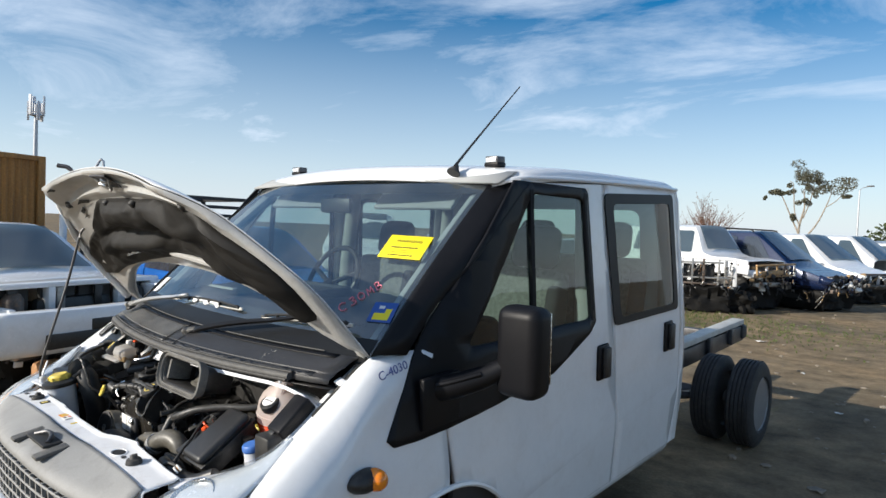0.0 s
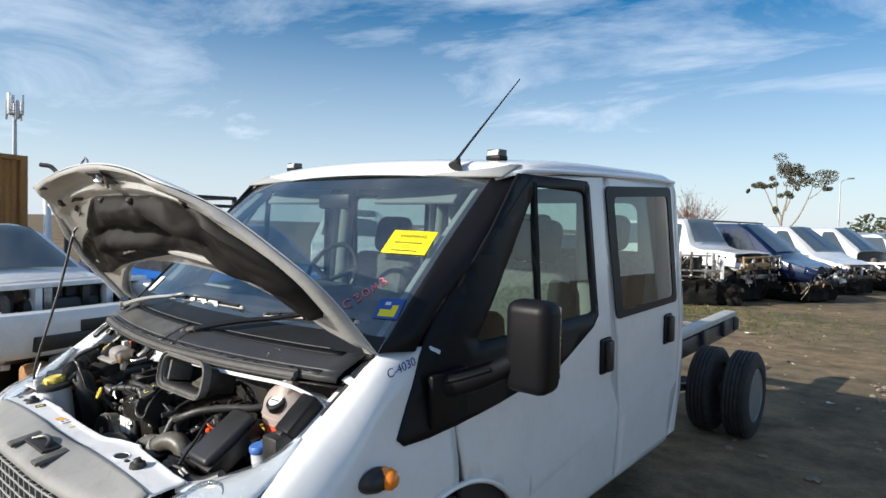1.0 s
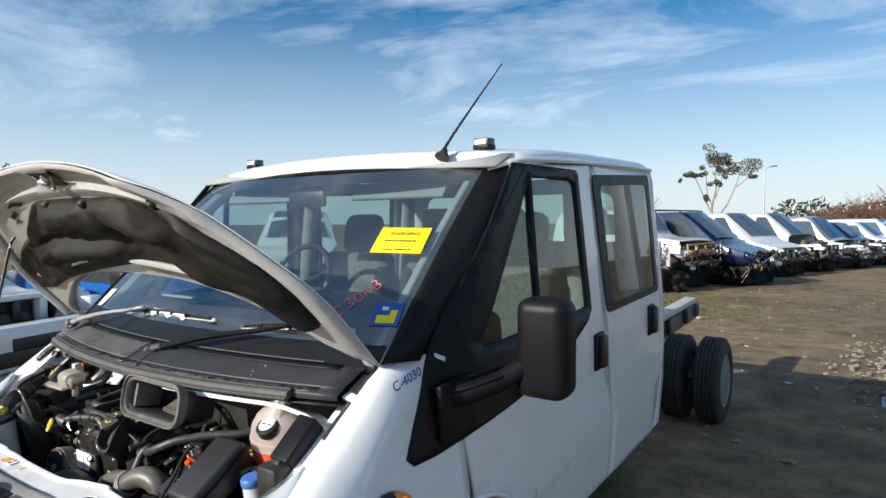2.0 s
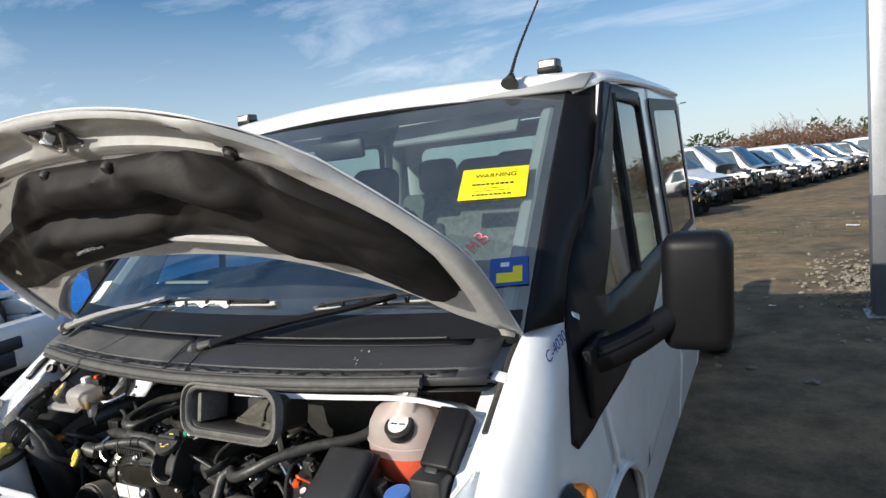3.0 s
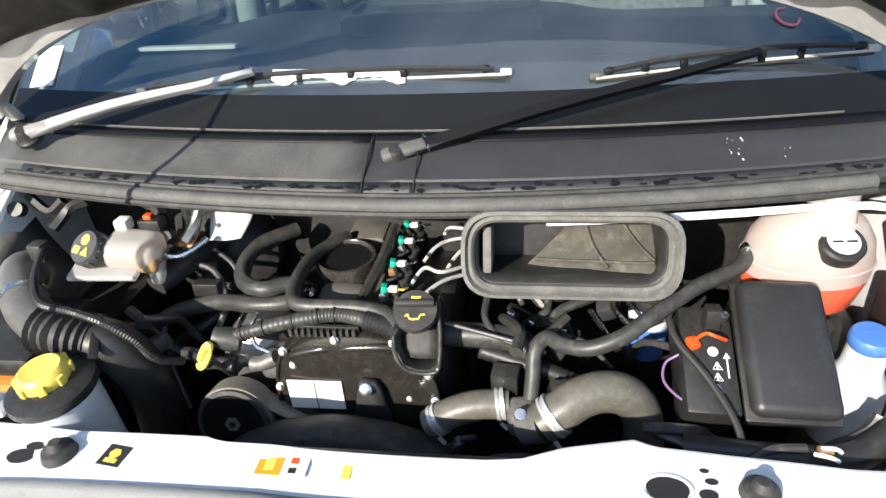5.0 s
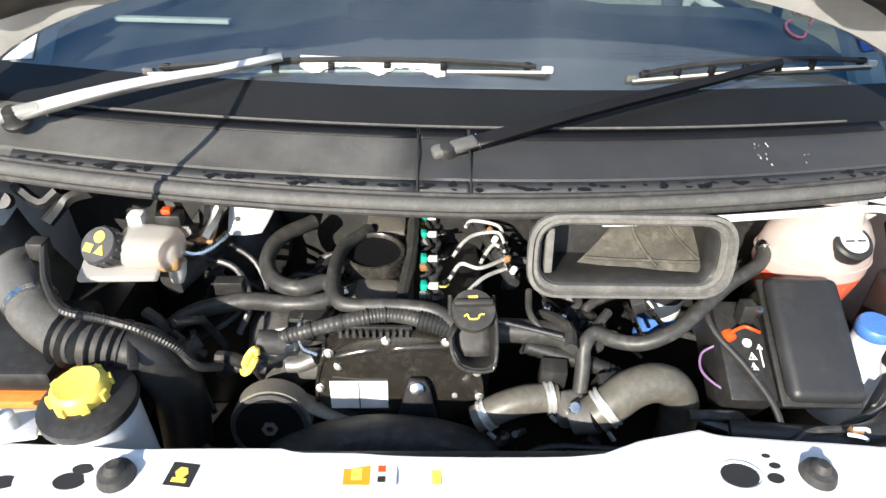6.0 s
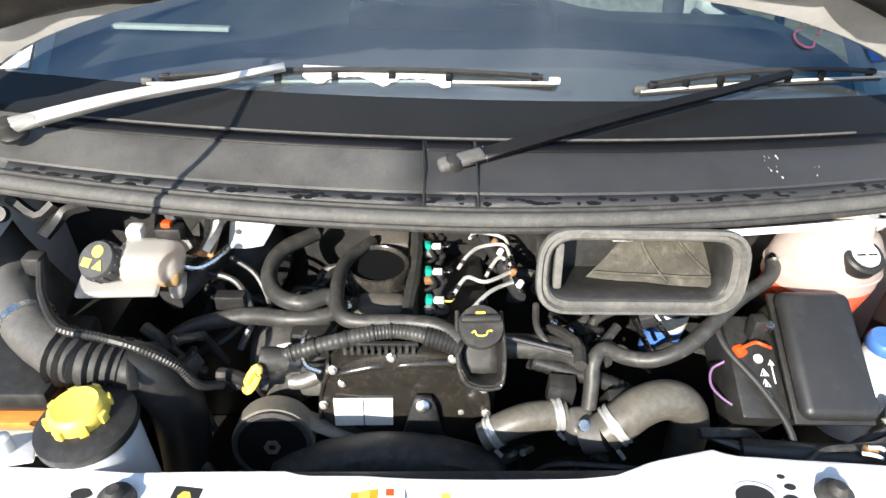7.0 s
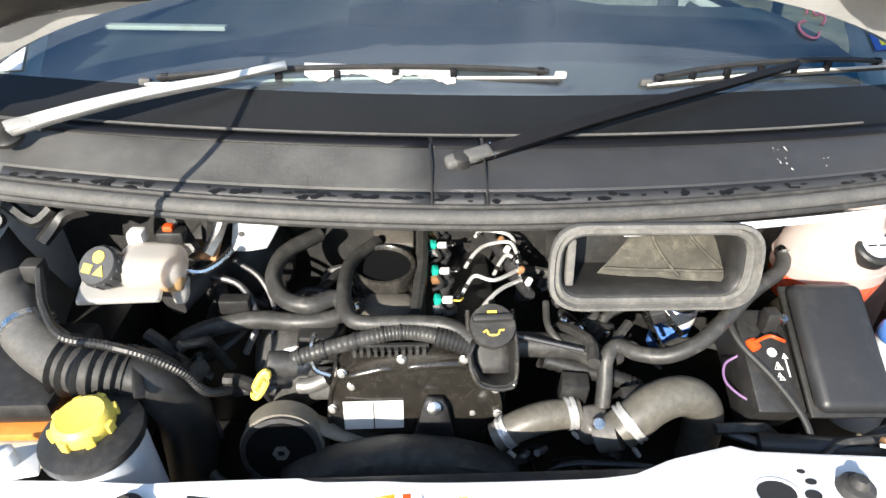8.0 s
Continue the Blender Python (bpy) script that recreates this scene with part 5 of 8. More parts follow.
    wheel_at((sgn * 0.925, 4.61, 0.557), (sgn, 0, 0))
    wheel_at((sgn * 0.655, 4.61, 0.557), (-sgn, 0, 0))
    wheel_at((sgn * 0.86, 0.80, 0.708), (sgn, 0, 0))
part("front_axle_beam", box(-0.75, 0.75, 0.74, 0.86, 0.60, 0.72, 0.02), DARK_STEEL, truck)

# ---- roof fittings ----
for x, y in ((0.715, 1.43), (-0.715, 1.43)):
    m = Matrix.Translation((x, y, 2.266)) @ Matrix.Scale(0.68, 4)
    b = part("roof_lamp", box(-0.055, 0.055, -0.045, 0.045, 0.0, 0.030, 0.008, m), TRIM, truck, "small roof marker lamp with a metal cover")
    part("lamp_cover", box(-0.048, 0.050, -0.042, 0.042, 0.026, 0.068, 0.007, m), DARK_STEEL, b)
    part("lamp_lens", box(-0.040, 0.040, -0.046, -0.040, 0.030, 0.058, 0.002, m), LAMP, b)
aerial = part("aerial", lathe([(0.030, 0), (0.028, 0.008), (0.016, 0.025), (0.008, 0.045), (0.0, 0.046)], 16, axis_pose((0.635, 1.245, 2.232), (0.0, 0.55, 0.8))), RUBBER, truck, "thin black whip aerial leaning back")
part("whip", tube([(0.640, 1.250, 2.262), (0.632, 1.36, 2.352), (0.648, 1.52, 2.505), (0.664, 1.678, 2.655)], lambda t: 0.0065 - 0.004 * t, 8, 4), BLACK, aerial)

# ---- engine bay ----
part("bay_tray", box(-0.78, 0.78, 0.02, 0.72, 0.78, 0.80, 0.005), BLACK, truck)
part("bulkhead", box(-0.80, 0.80, 0.60, 0.64, 0.80, 1.52, 0.01), BLACK, truck, "dark bulkhead behind the engine")
part("radiator", box(-0.42, 0.42, 0.045, 0.095, 0.84, 1.245, 0.012), DARK_STEEL, truck, "dark radiator and fan shroud")
for sgn in (1, -1):
    part("bay_side_box", box(sgn * 0.70 - 0.07, sgn * 0.70 + 0.07, 0.30, 0.58, 0.95, 1.25, 0.03), BLACK, truck)

# engine block and timing cover
engine = part("engine", box(-0.22, 0.05, 0.26, 0.62, 0.90, 1.285, 0.02), BLACK, truck, "dusty black diesel engine with white injector pipes")
outline = rounded([(-0.252, 1.12), (-0.250, 1.19), (-0.246, 1.243), (-0.236, 1.285), (-0.217, 1.307), (-0.196, 1.324), (-0.164, 1.334), (-0.12, 1.341), (-0.068, 1.341), (-0.030, 1.333), (0.002, 1.300), (0.034, 1.250), (0.042, 1.19), (0.0, 1.12)], 0.014)


def cover_ring(k, y):
    return [Vector((-0.11 + (p.x + 0.11) * k, y, 1.23 + (p.y - 1.23) * k)) for p in outline]


bm = bmesh.new()
vs = [[bm.verts.new(q) for q in cover_ring(k, y)] for k, y in ((1.0, 0.285), (1.0, 0.242), (0.985, 0.236), (0.955, 0.236), (0.945, 0.240), (0.90, 0.2385), (0.80, 0.232), (0.5, 0.229))]
for a, b in zip(vs, vs[1:]):
    for k in range(len(a)):
        bm.faces.new((a[k], a[(k + 1) % len(a)], b[(k + 1) % len(b)], b[k]))
bm.faces.new(vs[-1])
timing = part("timing_cover", bm, DUSTY_COVER, engine, "glossy dark timing cover with worn dirt")
for pts in ([(-0.212, 0.243, 1.284), (-0.202, 0.2385, 1.294), (-0.150, 0.2375, 1.309), (-0.138, 0.243, 1.302)], [(-0.122, 0.243, 1.300), (-0.110, 0.2375, 1.312), (-0.040, 0.2375, 1.316), (-0.026, 0.243, 1.306)]):
    part("cover_rib", tube(pts, 0.0085, 10, 4), DUSTY_COVER, timing)
for x, z in ((-0.219, 1.302), (-0.127, 1.329), (-0.031, 1.327), (-0.238, 1.225), (0.022, 1.262), (-0.013, 1.212), (0.030, 1.205), (-0.205, 1.275)):
    part("cover_bolt", lathe([(0.0085, 0), (0.0075, 0.004), (0.0048, 0.005), (0.0048, 0.009), (0, 0.0095)], 10, axis_pose((x, 0.236, z), (0, -0.9, 0.35))), ALLOY, engine)
lab = part("parts_label", box(-0.2075, -0.112, -0.0015, 0.0015, 1.189, 1.250, 0.0005, pose(0, 0.2265, 0, 0, -0.6, 0)), PAPER, engine, "white paper label on the timing cover")
part("label_fold", box(-0.1605, -0.1585, -0.0022, -0.0016, 1.190, 1.250, 0, pose(0, 0.2265, 0, 0, -0.6, 0)), SEAL, lab)
# mount bracket
bm = sheet([[(x0, 0.222, z), (x1, 0.222, z)] for x0, x1, z in ((-0.089, -0.064, 1.262), (-0.094, -0.056, 1.245), (-0.108, -0.042, 1.175))])
thicken(part("mount_bracket", bm, DARK_STEEL, engine), 0.012)
part("bracket_bolt", lathe([(0.012, 0), (0.011, 0.016), (0.006, 0.018), (0, 0.018)], 10, axis_pose((-0.077, 0.214, 1.248), (0, -0.8, 0.5))), STEEL, engine)
# cam cover, intake and throttle mouth
cam_cover = part("cam_cover", box(-0.205, -0.085, 0.335, 0.60, 1.26, 1.320, 0.018), CAM, engine, "dusty grey-brown plastic cam cover")
part("cover_step", box(-0.182, -0.100, 0.525, 0.62, 1.31, 1.358, 0.014), CAM, cam_cover)
part("throttle_neck", box(-0.190, -0.108, 0.352, 0.398, 1.20, 1.338, 0.012), CAM, cam_cover)
MOUTH = axis_pose((-0.160, 0.450, 1.353), (0.02, -0.06, 1)) @ Matrix.Diagonal((1.13, 1.13, 1, 1))
part("throttle_mouth", lathe([(0.0, -0.125), (0.040, -0.12), (0.044, -0.01), (0.0445, 0.006), (0.047, 0.010), (0.051, 0.009), (0.0525, 0.004), (0.051, -0.03), (0.050, -0.06), (0.056, -0.13)], 32, MOUTH), GLOSS_BLACK, engine, "open round intake mouth")
# black disc set in the mouth to stand for the darkness of a deep bore
part("throttle_bore_dark", lathe([(0.0442, 0.002), (0.0432, -0.006), (0.0425, -0.026), (0.0, -0.027)], 32, MOUTH), BAND, cam_cover)
part("cover_screw", lathe([(0.010, 0), (0.010, 0.006), (0.006, 0.008), (0.006, 0.016), (0, 0.017)], 8, axis_pose((-0.205, 0.362, 1.335), (0, -0.3, 1))), STEEL, cam_cover)
part("engine_harness", tube([(-0.104, 0.333, 1.338), (-0.096, 0.40, 1.345), (-0.090, 0.46, 1.350), (-0.087, 0.57, 1.356)], 0.011, 8, 5, ribs=0.0014), HOSE, engine)
# injectors with green and white plugs
for k, y in enumerate((0.352, 0.437, 0.523, 0.590)):
    inj = part("injector", lathe([(0.012, -0.08), (0.012, -0.02), (0.016, -0.018), (0.016, -0.004), (0.008, 0.0), (0.008, 0.010), (0, 0.011)], 12, axis_pose((-0.047, y, 1.338), (0.1, -0.1, 1))), DARK_STEEL, engine)
    part("plug", box(-0.0055, 0.0055, -0.008, 0.008, -0.008, 0.007, 0.002, Matrix.Translation((-0.067, y + 0.002, 1.352)) @ pose(0, 0, 0, 0, 8, 6)), GREEN, inj)
    part("plug_clip", box(-0.009, 0.009, -0.006, 0.006, -0.004, 0.005, 0.002, Matrix.Translation((-0.050, y, 1.352)) @ pose(0, 0, 0, 0, -10, -14)), PAPER, inj)
    part("plug_base", box(-0.008, 0.008, -0.006, 0.006, -0.010, 0.002, 0.002, Matrix.Translation((-0.066, y - 0.012, 1.345)) @ pose(0, 0, 0, 10, 0, 12)), COPPER if k % 2 else GREY_PLASTIC, inj)
    part("brass_clip", tube([(-0.040, y - 0.004, 1.354), (-0.030, y - 0.010, 1.358), (-0.024, y + 0.002, 1.354)], 0.0018, 6, 3), YELLOW if k == 0 else STEEL, inj)
    part("leak_off_clip", box(-0.006, 0.007, -0.004, 0.004, -0.003, 0.004, 0.001, Matrix.Translation((-0.030, y + 0.016, 1.348)) @ pose(0, 0, 0, 20, 0, 30)), STEEL, inj)
    part("pigtail", tube([(-0.062, y - 0.012, 1.350), (-0.055, y - 0.030, 1.342), (-0.073, y - 0.038, 1.338)], 0.0035, 6, 4), BLACK, inj)
fuel = part("fuel_rail", tube([(0.040, 0.590, 1.348), (0.092, 0.370, 1.345)], 0.011, 10, 1, smooth=False), DARK_STEEL, engine)
for pts in ([(0.016, 0.555, 1.350), (0.030, 0.554, 1.366), (0.079, 0.532, 1.368), (0.088, 0.499, 1.356)],
            [(-0.012, 0.456, 1.345), (0.006, 0.476, 1.362), (0.032, 0.498, 1.368), (0.076, 0.502, 1.370), (0.088, 0.470, 1.356)],
            [(0.036, 0.424, 1.350), (0.050, 0.445, 1.364), (0.066, 0.460, 1.370), (0.088, 0.452, 1.356)],
            [(-0.024, 0.376, 1.345), (-0.008, 0.396, 1.362), (0.004, 0.401, 1.366), (0.033, 0.388, 1.366), (0.085, 0.430, 1.360)],
            [(-0.004, 0.314, 1.355), (0.036, 0.358, 1.366), (0.084, 0.404, 1.356)]):
    pipe_run = part("injector_pipe", tube(pts, 0.0036, 8, 5), ZINC, fuel, "white coated injector pipe")
    part("union_nut", lathe([(0.006, -0.008), (0.006, 0.008), (0.004, 0.010), (0, 0.010)], 6, axis_pose(pts[-1], (0.2, -0.7, -0.4))), STEEL, fuel)
    part("pipe_sleeve", lathe([(0.0046, -0.004), (0.0046, 0.004)], 8, axis_pose(Vector(pts[0]).lerp(Vector(pts[1]), 0.5), Vector(pts[1]) - Vector(pts[0]))), BLACK, fuel)
for k in range(6):
    part("rail_bolt", lathe([(0.006, 0), (0.006, 0.012), (0.0035, 0.014), (0, 0.015)], 6, axis_pose((0.052 + 0.0078 * k, 0.560 - 0.034 * k, 1.356), (0.3, -0.2, 1))), (STEEL, COPPER, PAPER)[k % 3], fuel)
# oil filler: a flat cap above an open cup-shaped shield
cap_m = axis_pose((0.009, 0.240, 1.388), (0.02, -0.50, 0.86))
cap = part("oil_cap", lathe([(0.0, -0.016), (0.028, -0.014), (0.034, -0.010), (0.0355, -0.003), (0.034, 0.004), (0.0, 0.006)], 28, cap_m), RUBBER, engine, "black oil filler cap with a yellow symbol")
part("cap_grip", box(-0.031, 0.031, -0.005, 0.006, 0.003, 0.016, 0.004, cap_m @ pose(0, 0.008, 0)), RUBBER, cap)
part("cap_symbol", tube([cap_m @ Vector((a, -0.013 + b, 0.0065)) for a, b in ((-0.015, 0.001), (-0.010, 0.004), (-0.007, -0.003), (0.006, -0.003), (0.009, 0.003), (0.016, 0.004))], 0.0016, 6, 3), YELLOW, cap)
part("cap_mark", box(-0.007, 0.008, 0.018, 0.022, 0.0055, 0.0068, 0, cap_m), YELLOW, cap)
rim_pts = [(-0.026, 0.272, 1.392), (-0.0265, 0.235, 1.366), (-0.023, 0.206, 1.333), (-0.010, 0.198, 1.309), (0.012, 0.197, 1.300), (0.034, 0.198, 1.300), (0.045, 0.202, 1.308), (0.047, 0.222, 1.348), (0.044, 0.250, 1.380), (0.043, 0.272, 1.392)]
cup_c = Vector((0.010, 0.262, 1.335))
rows = [[Vector(p) + Vector((0, 0.045, -0.045)) for p in rim_pts], [Vector(p) for p in rim_pts], [Vector(p).lerp(cup_c, 0.16) + Vector((0, 0.004, -0.002)) for p in rim_pts], [Vector(p).lerp(cup_c, 0.34) + Vector((0, 0.034, -0.022)) for p in rim_pts], [Vector(p).lerp(cup_c, 0.9) + Vector((0, 0.026, -0.030)) for p in rim_pts]]
cup = part("filler_cup", sheet(rows, 1, 2), BLACK, engine, "open black plastic cup below the oil filler")
part("cup_lip", tube(rim_pts, 0.0035, 8, 4), GLOSS_BLACK, cup)
bm = sheet([[(-0.020, 0.256, 1.352), (0.010, 0.254, 1.354), (0.040, 0.256, 1.352)], [(-0.017, 0.236, 1.326), (0.012, 0.234, 1.328), (0.040, 0.236, 1.326)], [(-0.006, 0.224, 1.308), (0.016, 0.222, 1.308), (0.038, 0.224, 1.308)]], 2, 2)
thicken(part("cup_floor", bm, RUBBER, cup), 0.003)
# hoses over the engine
part("breather_hose", tube([(-0.174, 0.525, 1.36), (-0.215, 0.449, 1.365), (-0.222, 0.369, 1.368), (-0.214, 0.306, 1.368), (-0.19, 0.276, 1.368), (-0.104, 0.274, 1.368), (-0.05, 0.262, 1.368), (-0.018, 0.235, 1.362)], 0.0125, 12, 6), HOSE, truck, "dusty rubber breather hose")
part("heater_hose", tube([(-0.281, 0.535, 1.37), (-0.333, 0.476, 1.37), (-0.347, 0.417, 1.36), (-0.322, 0.353, 1.36), (-0.276, 0.331, 1.36), (-0.235, 0.35, 1.36), (-0.213, 0.319, 1.358)], 0.0145, 12, 6), HOSE, truck, "dusty rubber heater hose")
part("lower_heater_hose", tube([(-0.53, 0.345, 1.24), (-0.49, 0.347, 1.28), (-0.441, 0.353, 1.30), (-0.368, 0.346, 1.32), (-0.297, 0.326, 1.33), (-0.24, 0.329, 1.333), (-0.219, 0.345, 1.335)], 0.0155, 12, 6), HOSE, truck)
loom = part("wiring_loom", tube([(-0.301, 0.227, 1.335), (-0.245, 0.235, 1.35), (-0.175, 0.25, 1.36), (-0.122, 0.259, 1.362), (-0.068, 0.247, 1.36), (-0.019, 0.232, 1.35)], 0.0118, 10, 26, ribs=0.0009, rib_every=3), HOSE, truck, "taped wiring loom across the engine")
for t in (0.08, 0.2, 0.33, 0.46, 0.58):
    q = spline([(-0.301, 0.227, 1.335), (-0.245, 0.235, 1.35), (-0.175, 0.25, 1.36), (-0.122, 0.259, 1.362), (-0.068, 0.247, 1.36), (-0.019, 0.232, 1.35)], 20)
    i = int(t * (len(q) - 1))
    part("loom_tie", tube([q[i], q[i + 1]], 0.0142, 10, 1, smooth=False), PRINT, loom)
part("loom_sleeve", tube([(-0.075, 0.248, 1.361), (-0.045, 0.241, 1.357), (-0.018, 0.231, 1.350)], 0.0145, 12, 9, ribs=0.0018), BLACK, loom)
part("loom_plug", lathe([(0.017, -0.022), (0.020, 0.0), (0.017, 0.022), (0, 0.024)], 12, axis_pose((-0.305, 0.226, 1.333), (-0.8, -0.1, 0.2))), HOSE, loom)
part("steel_clip", tube([(-0.258, 0.255, 1.365), (-0.262, 0.232, 1.352), (-0.258, 0.222, 1.325), (-0.235, 0.22, 1.312)], 0.004, 6, 4), STEEL, loom)
part("toothed_guard", box(-0.205, -0.085, 0.238, 0.246, 1.340, 1.354, 0.002), BLACK, engine)
bm = bmesh.new()
for k in range(11):
    add_box(bm, -0.200 + 0.0105 * k, -0.195 + 0.0105 * k, 0.230, 0.242, 1.338, 1.352)
part("guard_teeth", bm, HOSE, engine)
part("overflow_hose", tube([(0.545, 0.408, 1.41), (0.513, 0.359, 1.402), (0.437, 0.302, 1.40), (0.371, 0.247, 1.39), (0.323, 0.216, 1.37), (0.276, 0.21, 1.35), (0.238, 0.226, 1.34), (0.212, 0.250, 1.335), (0.193, 0.236, 1.32), (0.191, 0.218, 1.29), (0.188, 0.200, 1.255)], 0.0125, 12, 6), HOSE, truck, "long grey hose from the coolant tank")
part("hose_clip", lathe([(0.015, -0.008), (0.016, 0), (0.015, 0.008)], 14, axis_pose((0.540, 0.398, 1.409), (0.4, 0.9, 0.1))), STEEL, truck)
top = part("radiator_hose", tube([(0.022, 0.196, 1.192), (0.065, 0.200, 1.218), (0.106, 0.204, 1.231), (0.155, 0.205, 1.235)], lambda t: 0.0235 + 0.002 * math.sin(math.pi * t), 16, 6), HOSE_TAN, truck, "grey-green radiator hose with bright clips")
part("hose_arch", tube([(0.205, 0.163, 1.240), (0.232, 0.170, 1.260), (0.262, 0.182, 1.277), (0.298, 0.192, 1.282), (0.334, 0.197, 1.268), (0.360, 0.200, 1.222), (0.372, 0.205, 1.12)], 0.0315, 18, 6), HOSE_TAN, top)
for c, w, rr in (((0.040, 0.198, 1.203), (0.8, 0.1, 0.55), 0.0250), ((0.140, 0.205, 1.235), (0.98, 0.1, 0.1), 0.0250), ((0.222, 0.167, 1.253), (0.75, 0.2, 0.6), 0.0330)):
    cl = part("hose_clamp", lathe([(rr - 0.003, -0.007), (rr + 0.0022, -0.007), (rr + 0.0022, -0.0022), (rr, -0.0015), (rr, 0.0015), (rr + 0.0022, 0.0022), (rr + 0.0022, 0.007), (rr - 0.003, 0.007)], 24, axis_pose(c, w)), ARM_SILVER, top)
    part("clamp_screw", tube([Vector(c) + Vector((0.002, -rr * 0.9, -rr * 0.75)), Vector(c) + Vector((0.012, -rr * 1.0, -rr * 1.15))], 0.0038, 8, 1, smooth=False), ARM_SILVER, top)
part("thermostat_housing", box(-0.025, 0.025, -0.022, 0.030, -0.030, 0.022, 0.014, Matrix.Translation((0.176, 0.186, 1.228)) @ pose(0, 0, 0, 12, 0, 10), 3), PIPE_GREY, engine, "cast alloy thermostat housing")
part("housing_bolt", lathe([(0.010, 0), (0.009, 0.008), (0, 0.009)], 8, axis_pose((0.172, 0.166, 1.252), (0, -0.6, 0.8))), STEEL, engine)
part("outlet_stub", tube([(0.178, 0.172, 1.222), (0.208, 0.163, 1.240)], 0.029, 16, 1, smooth=False), PIPE_GREY, top)
part("turbo_pipe", tube([(0.040, 0.292, 1.305), (0.105, 0.286, 1.308), (0.162, 0.280, 1.305), (0.196, 0.268, 1.29)], 0.021, 12, 6), HOSE, engine)
part("ribbed_loom", tube([(0.105, 0.276, 1.285), (0.165, 0.262, 1.275), (0.221, 0.250, 1.265), (0.262, 0.242, 1.25)], 0.013, 10, 9, ribs=0.002), BLACK, engine)
part("sensor_box", box(-0.022, 0.022, -0.016, 0.016, -0.030, 0.024, 0.004, Matrix.Translation((0.148, 0.232, 1.262)) @ pose(0, 0, 0, 10, 0, -8)), BLACK, engine)
part("sensor_block", box(-0.026, 0.026, -0.014, 0.014, -0.022, 0.020, 0.004, Matrix.Translation((0.242, 0.215, 1.258)) @ pose(0, 0, 0, 25, 0, 12)), BLACK, engine)
part("thin_pipe", tube([(0.050, 0.268, 1.345), (0.10, 0.262, 1.335), (0.16, 0.252, 1.325)], 0.004, 8, 4), DARK_STEEL, engine)
part("vacuum_pipe", tube([(0.115, 0.345, 1.35), (0.112, 0.30, 1.335), (0.135, 0.27, 1.32), (0.17, 0.26, 1.31)], 0.006, 8, 4), HOSE, engine)
part("cross_pipe", tube([(0.245, 0.300, 1.34), (0.215, 0.27, 1.325), (0.195, 0.25, 1.30)], 0.008, 8, 3), HOSE, engine)
part("alternator_pipe", tube([(-0.42, 0.30, 1.20), (-0.40, 0.27, 1.235), (-0.36, 0.262, 1.25), (-0.33, 0.262, 1.245)], 0.012, 10, 5), DARK_STEEL, engine)
alt = part("alternator", lathe([(0.0, 0.07), (0.045, 0.068), (0.066, 0.05), (0.070, 0.0), (0.066, -0.05), (0, -0.06)], 24, axis_pose((-0.315, 0.36, 1.215), (0.25, -0.95, 0.1))), ALLOY, engine)
part("alloy_bracket", box(-0.282, -0.225, 0.258, 0.300, 1.215, 1.262, 0.012, pose(0, 0, 0, 0, 0, 0)), ALLOY, engine)
part("bracket_arm", tube([(-0.292, 0.262, 1.250), (-0.270, 0.258, 1.256), (-0.245, 0.258, 1.270)], 0.013, 10, 4), ALLOY, engine)
part("regulator", box(-0.43, -0.355, 0.285, 0.34, 1.245, 1.295, 0.010, pose(0, 0, 0, 0, 6, 0)), BLACK, engine)
# belt pulley
PUL = axis_pose((-0.319, 0.216, 1.168), (0.02, -0.975, 0.22))
pul = part("belt_pulley", lathe([(0.0, -0.025), (0.060, -0.024), (0.0605, 0.018), (0.064, 0.020), (0.064, 0.024), (0.0565, 0.025), (0.0550, 0.0225)], 36, PUL), DARK_STEEL, engine, "dark belt pulley with a worn bright rim")
part("pulley_dish", lathe([(0.0555, 0.0235), (0.052, 0.015), (0.046, 0.012), (0.030, 0.010), (0.024, 0.012), (0.021, 0.017), (0.016, 0.018), (0.0, 0.018)], 36, PUL), BAND, pul, "dark dished face of the pulley")
part("drive_belt", lathe([(0.061, -0.024), (0.066, -0.024), (0.0665, 0.016), (0.061, 0.016)], 36, PUL), BELT, engine, "dusty ribbed drive belt")
bm = sheet([[(-0.281, y, 1.211), (-0.240, y, 1.186), (-0.190, y, 1.160), (-0.15, y, 1.138)] for y in (0.210, 0.246)], 3, 1)
thicken(part("belt_run", bm, BELT, engine), 0.005)
part("pulley_nut", lathe([(0.014, 0), (0.0135, 0.010), (0.007, 0.011), (0.007, 0.003), (0, 0.003)], 6, PUL @ pose(0, 0, 0.017)), ALLOY, pul)
# viscous fan cowl in front of the engine
rows = [[(x, 0.160 + dy, 1.208 - dz - 0.55 * (x + 0.125) ** 2 * 3 + 0.004 * noise.noise(Vector((x * 30, dy * 40, 2)))) for x in [-0.32 + 0.38 * k / 24 for k in range(25)]] for dy, dz in ((0.055, 0.05), (0.045, 0.012), (0.015, 0.0), (-0.015, 0.008), (-0.03, 0.06))]
thicken(part("fan_cowl", sheet(rows, 1, 2), RUBBER, truck, "dark domed fan cowl"), 0.004)
# oil dipstick with a yellow loop
dip = part("dipstick", tube([(-0.352, 0.30, 1.18), (-0.345, 0.25, 1.25), (-0.335, 0.21, 1.300)], 0.006, 8, 3), DARK_STEEL, engine)
part("dipstick_loop", tube([Vector((-0.332, 0.194, 1.322)) + Vector((0.0065 * math.cos(a) + 0.009 * math.sin(a), 0.005 * math.sin(a), 0.020 * math.sin(a))) for a in [k * math.pi / 10 for k in range(21)]], 0.0055, 8, 1), YELLOW, engine, "yellow plastic dipstick loop")
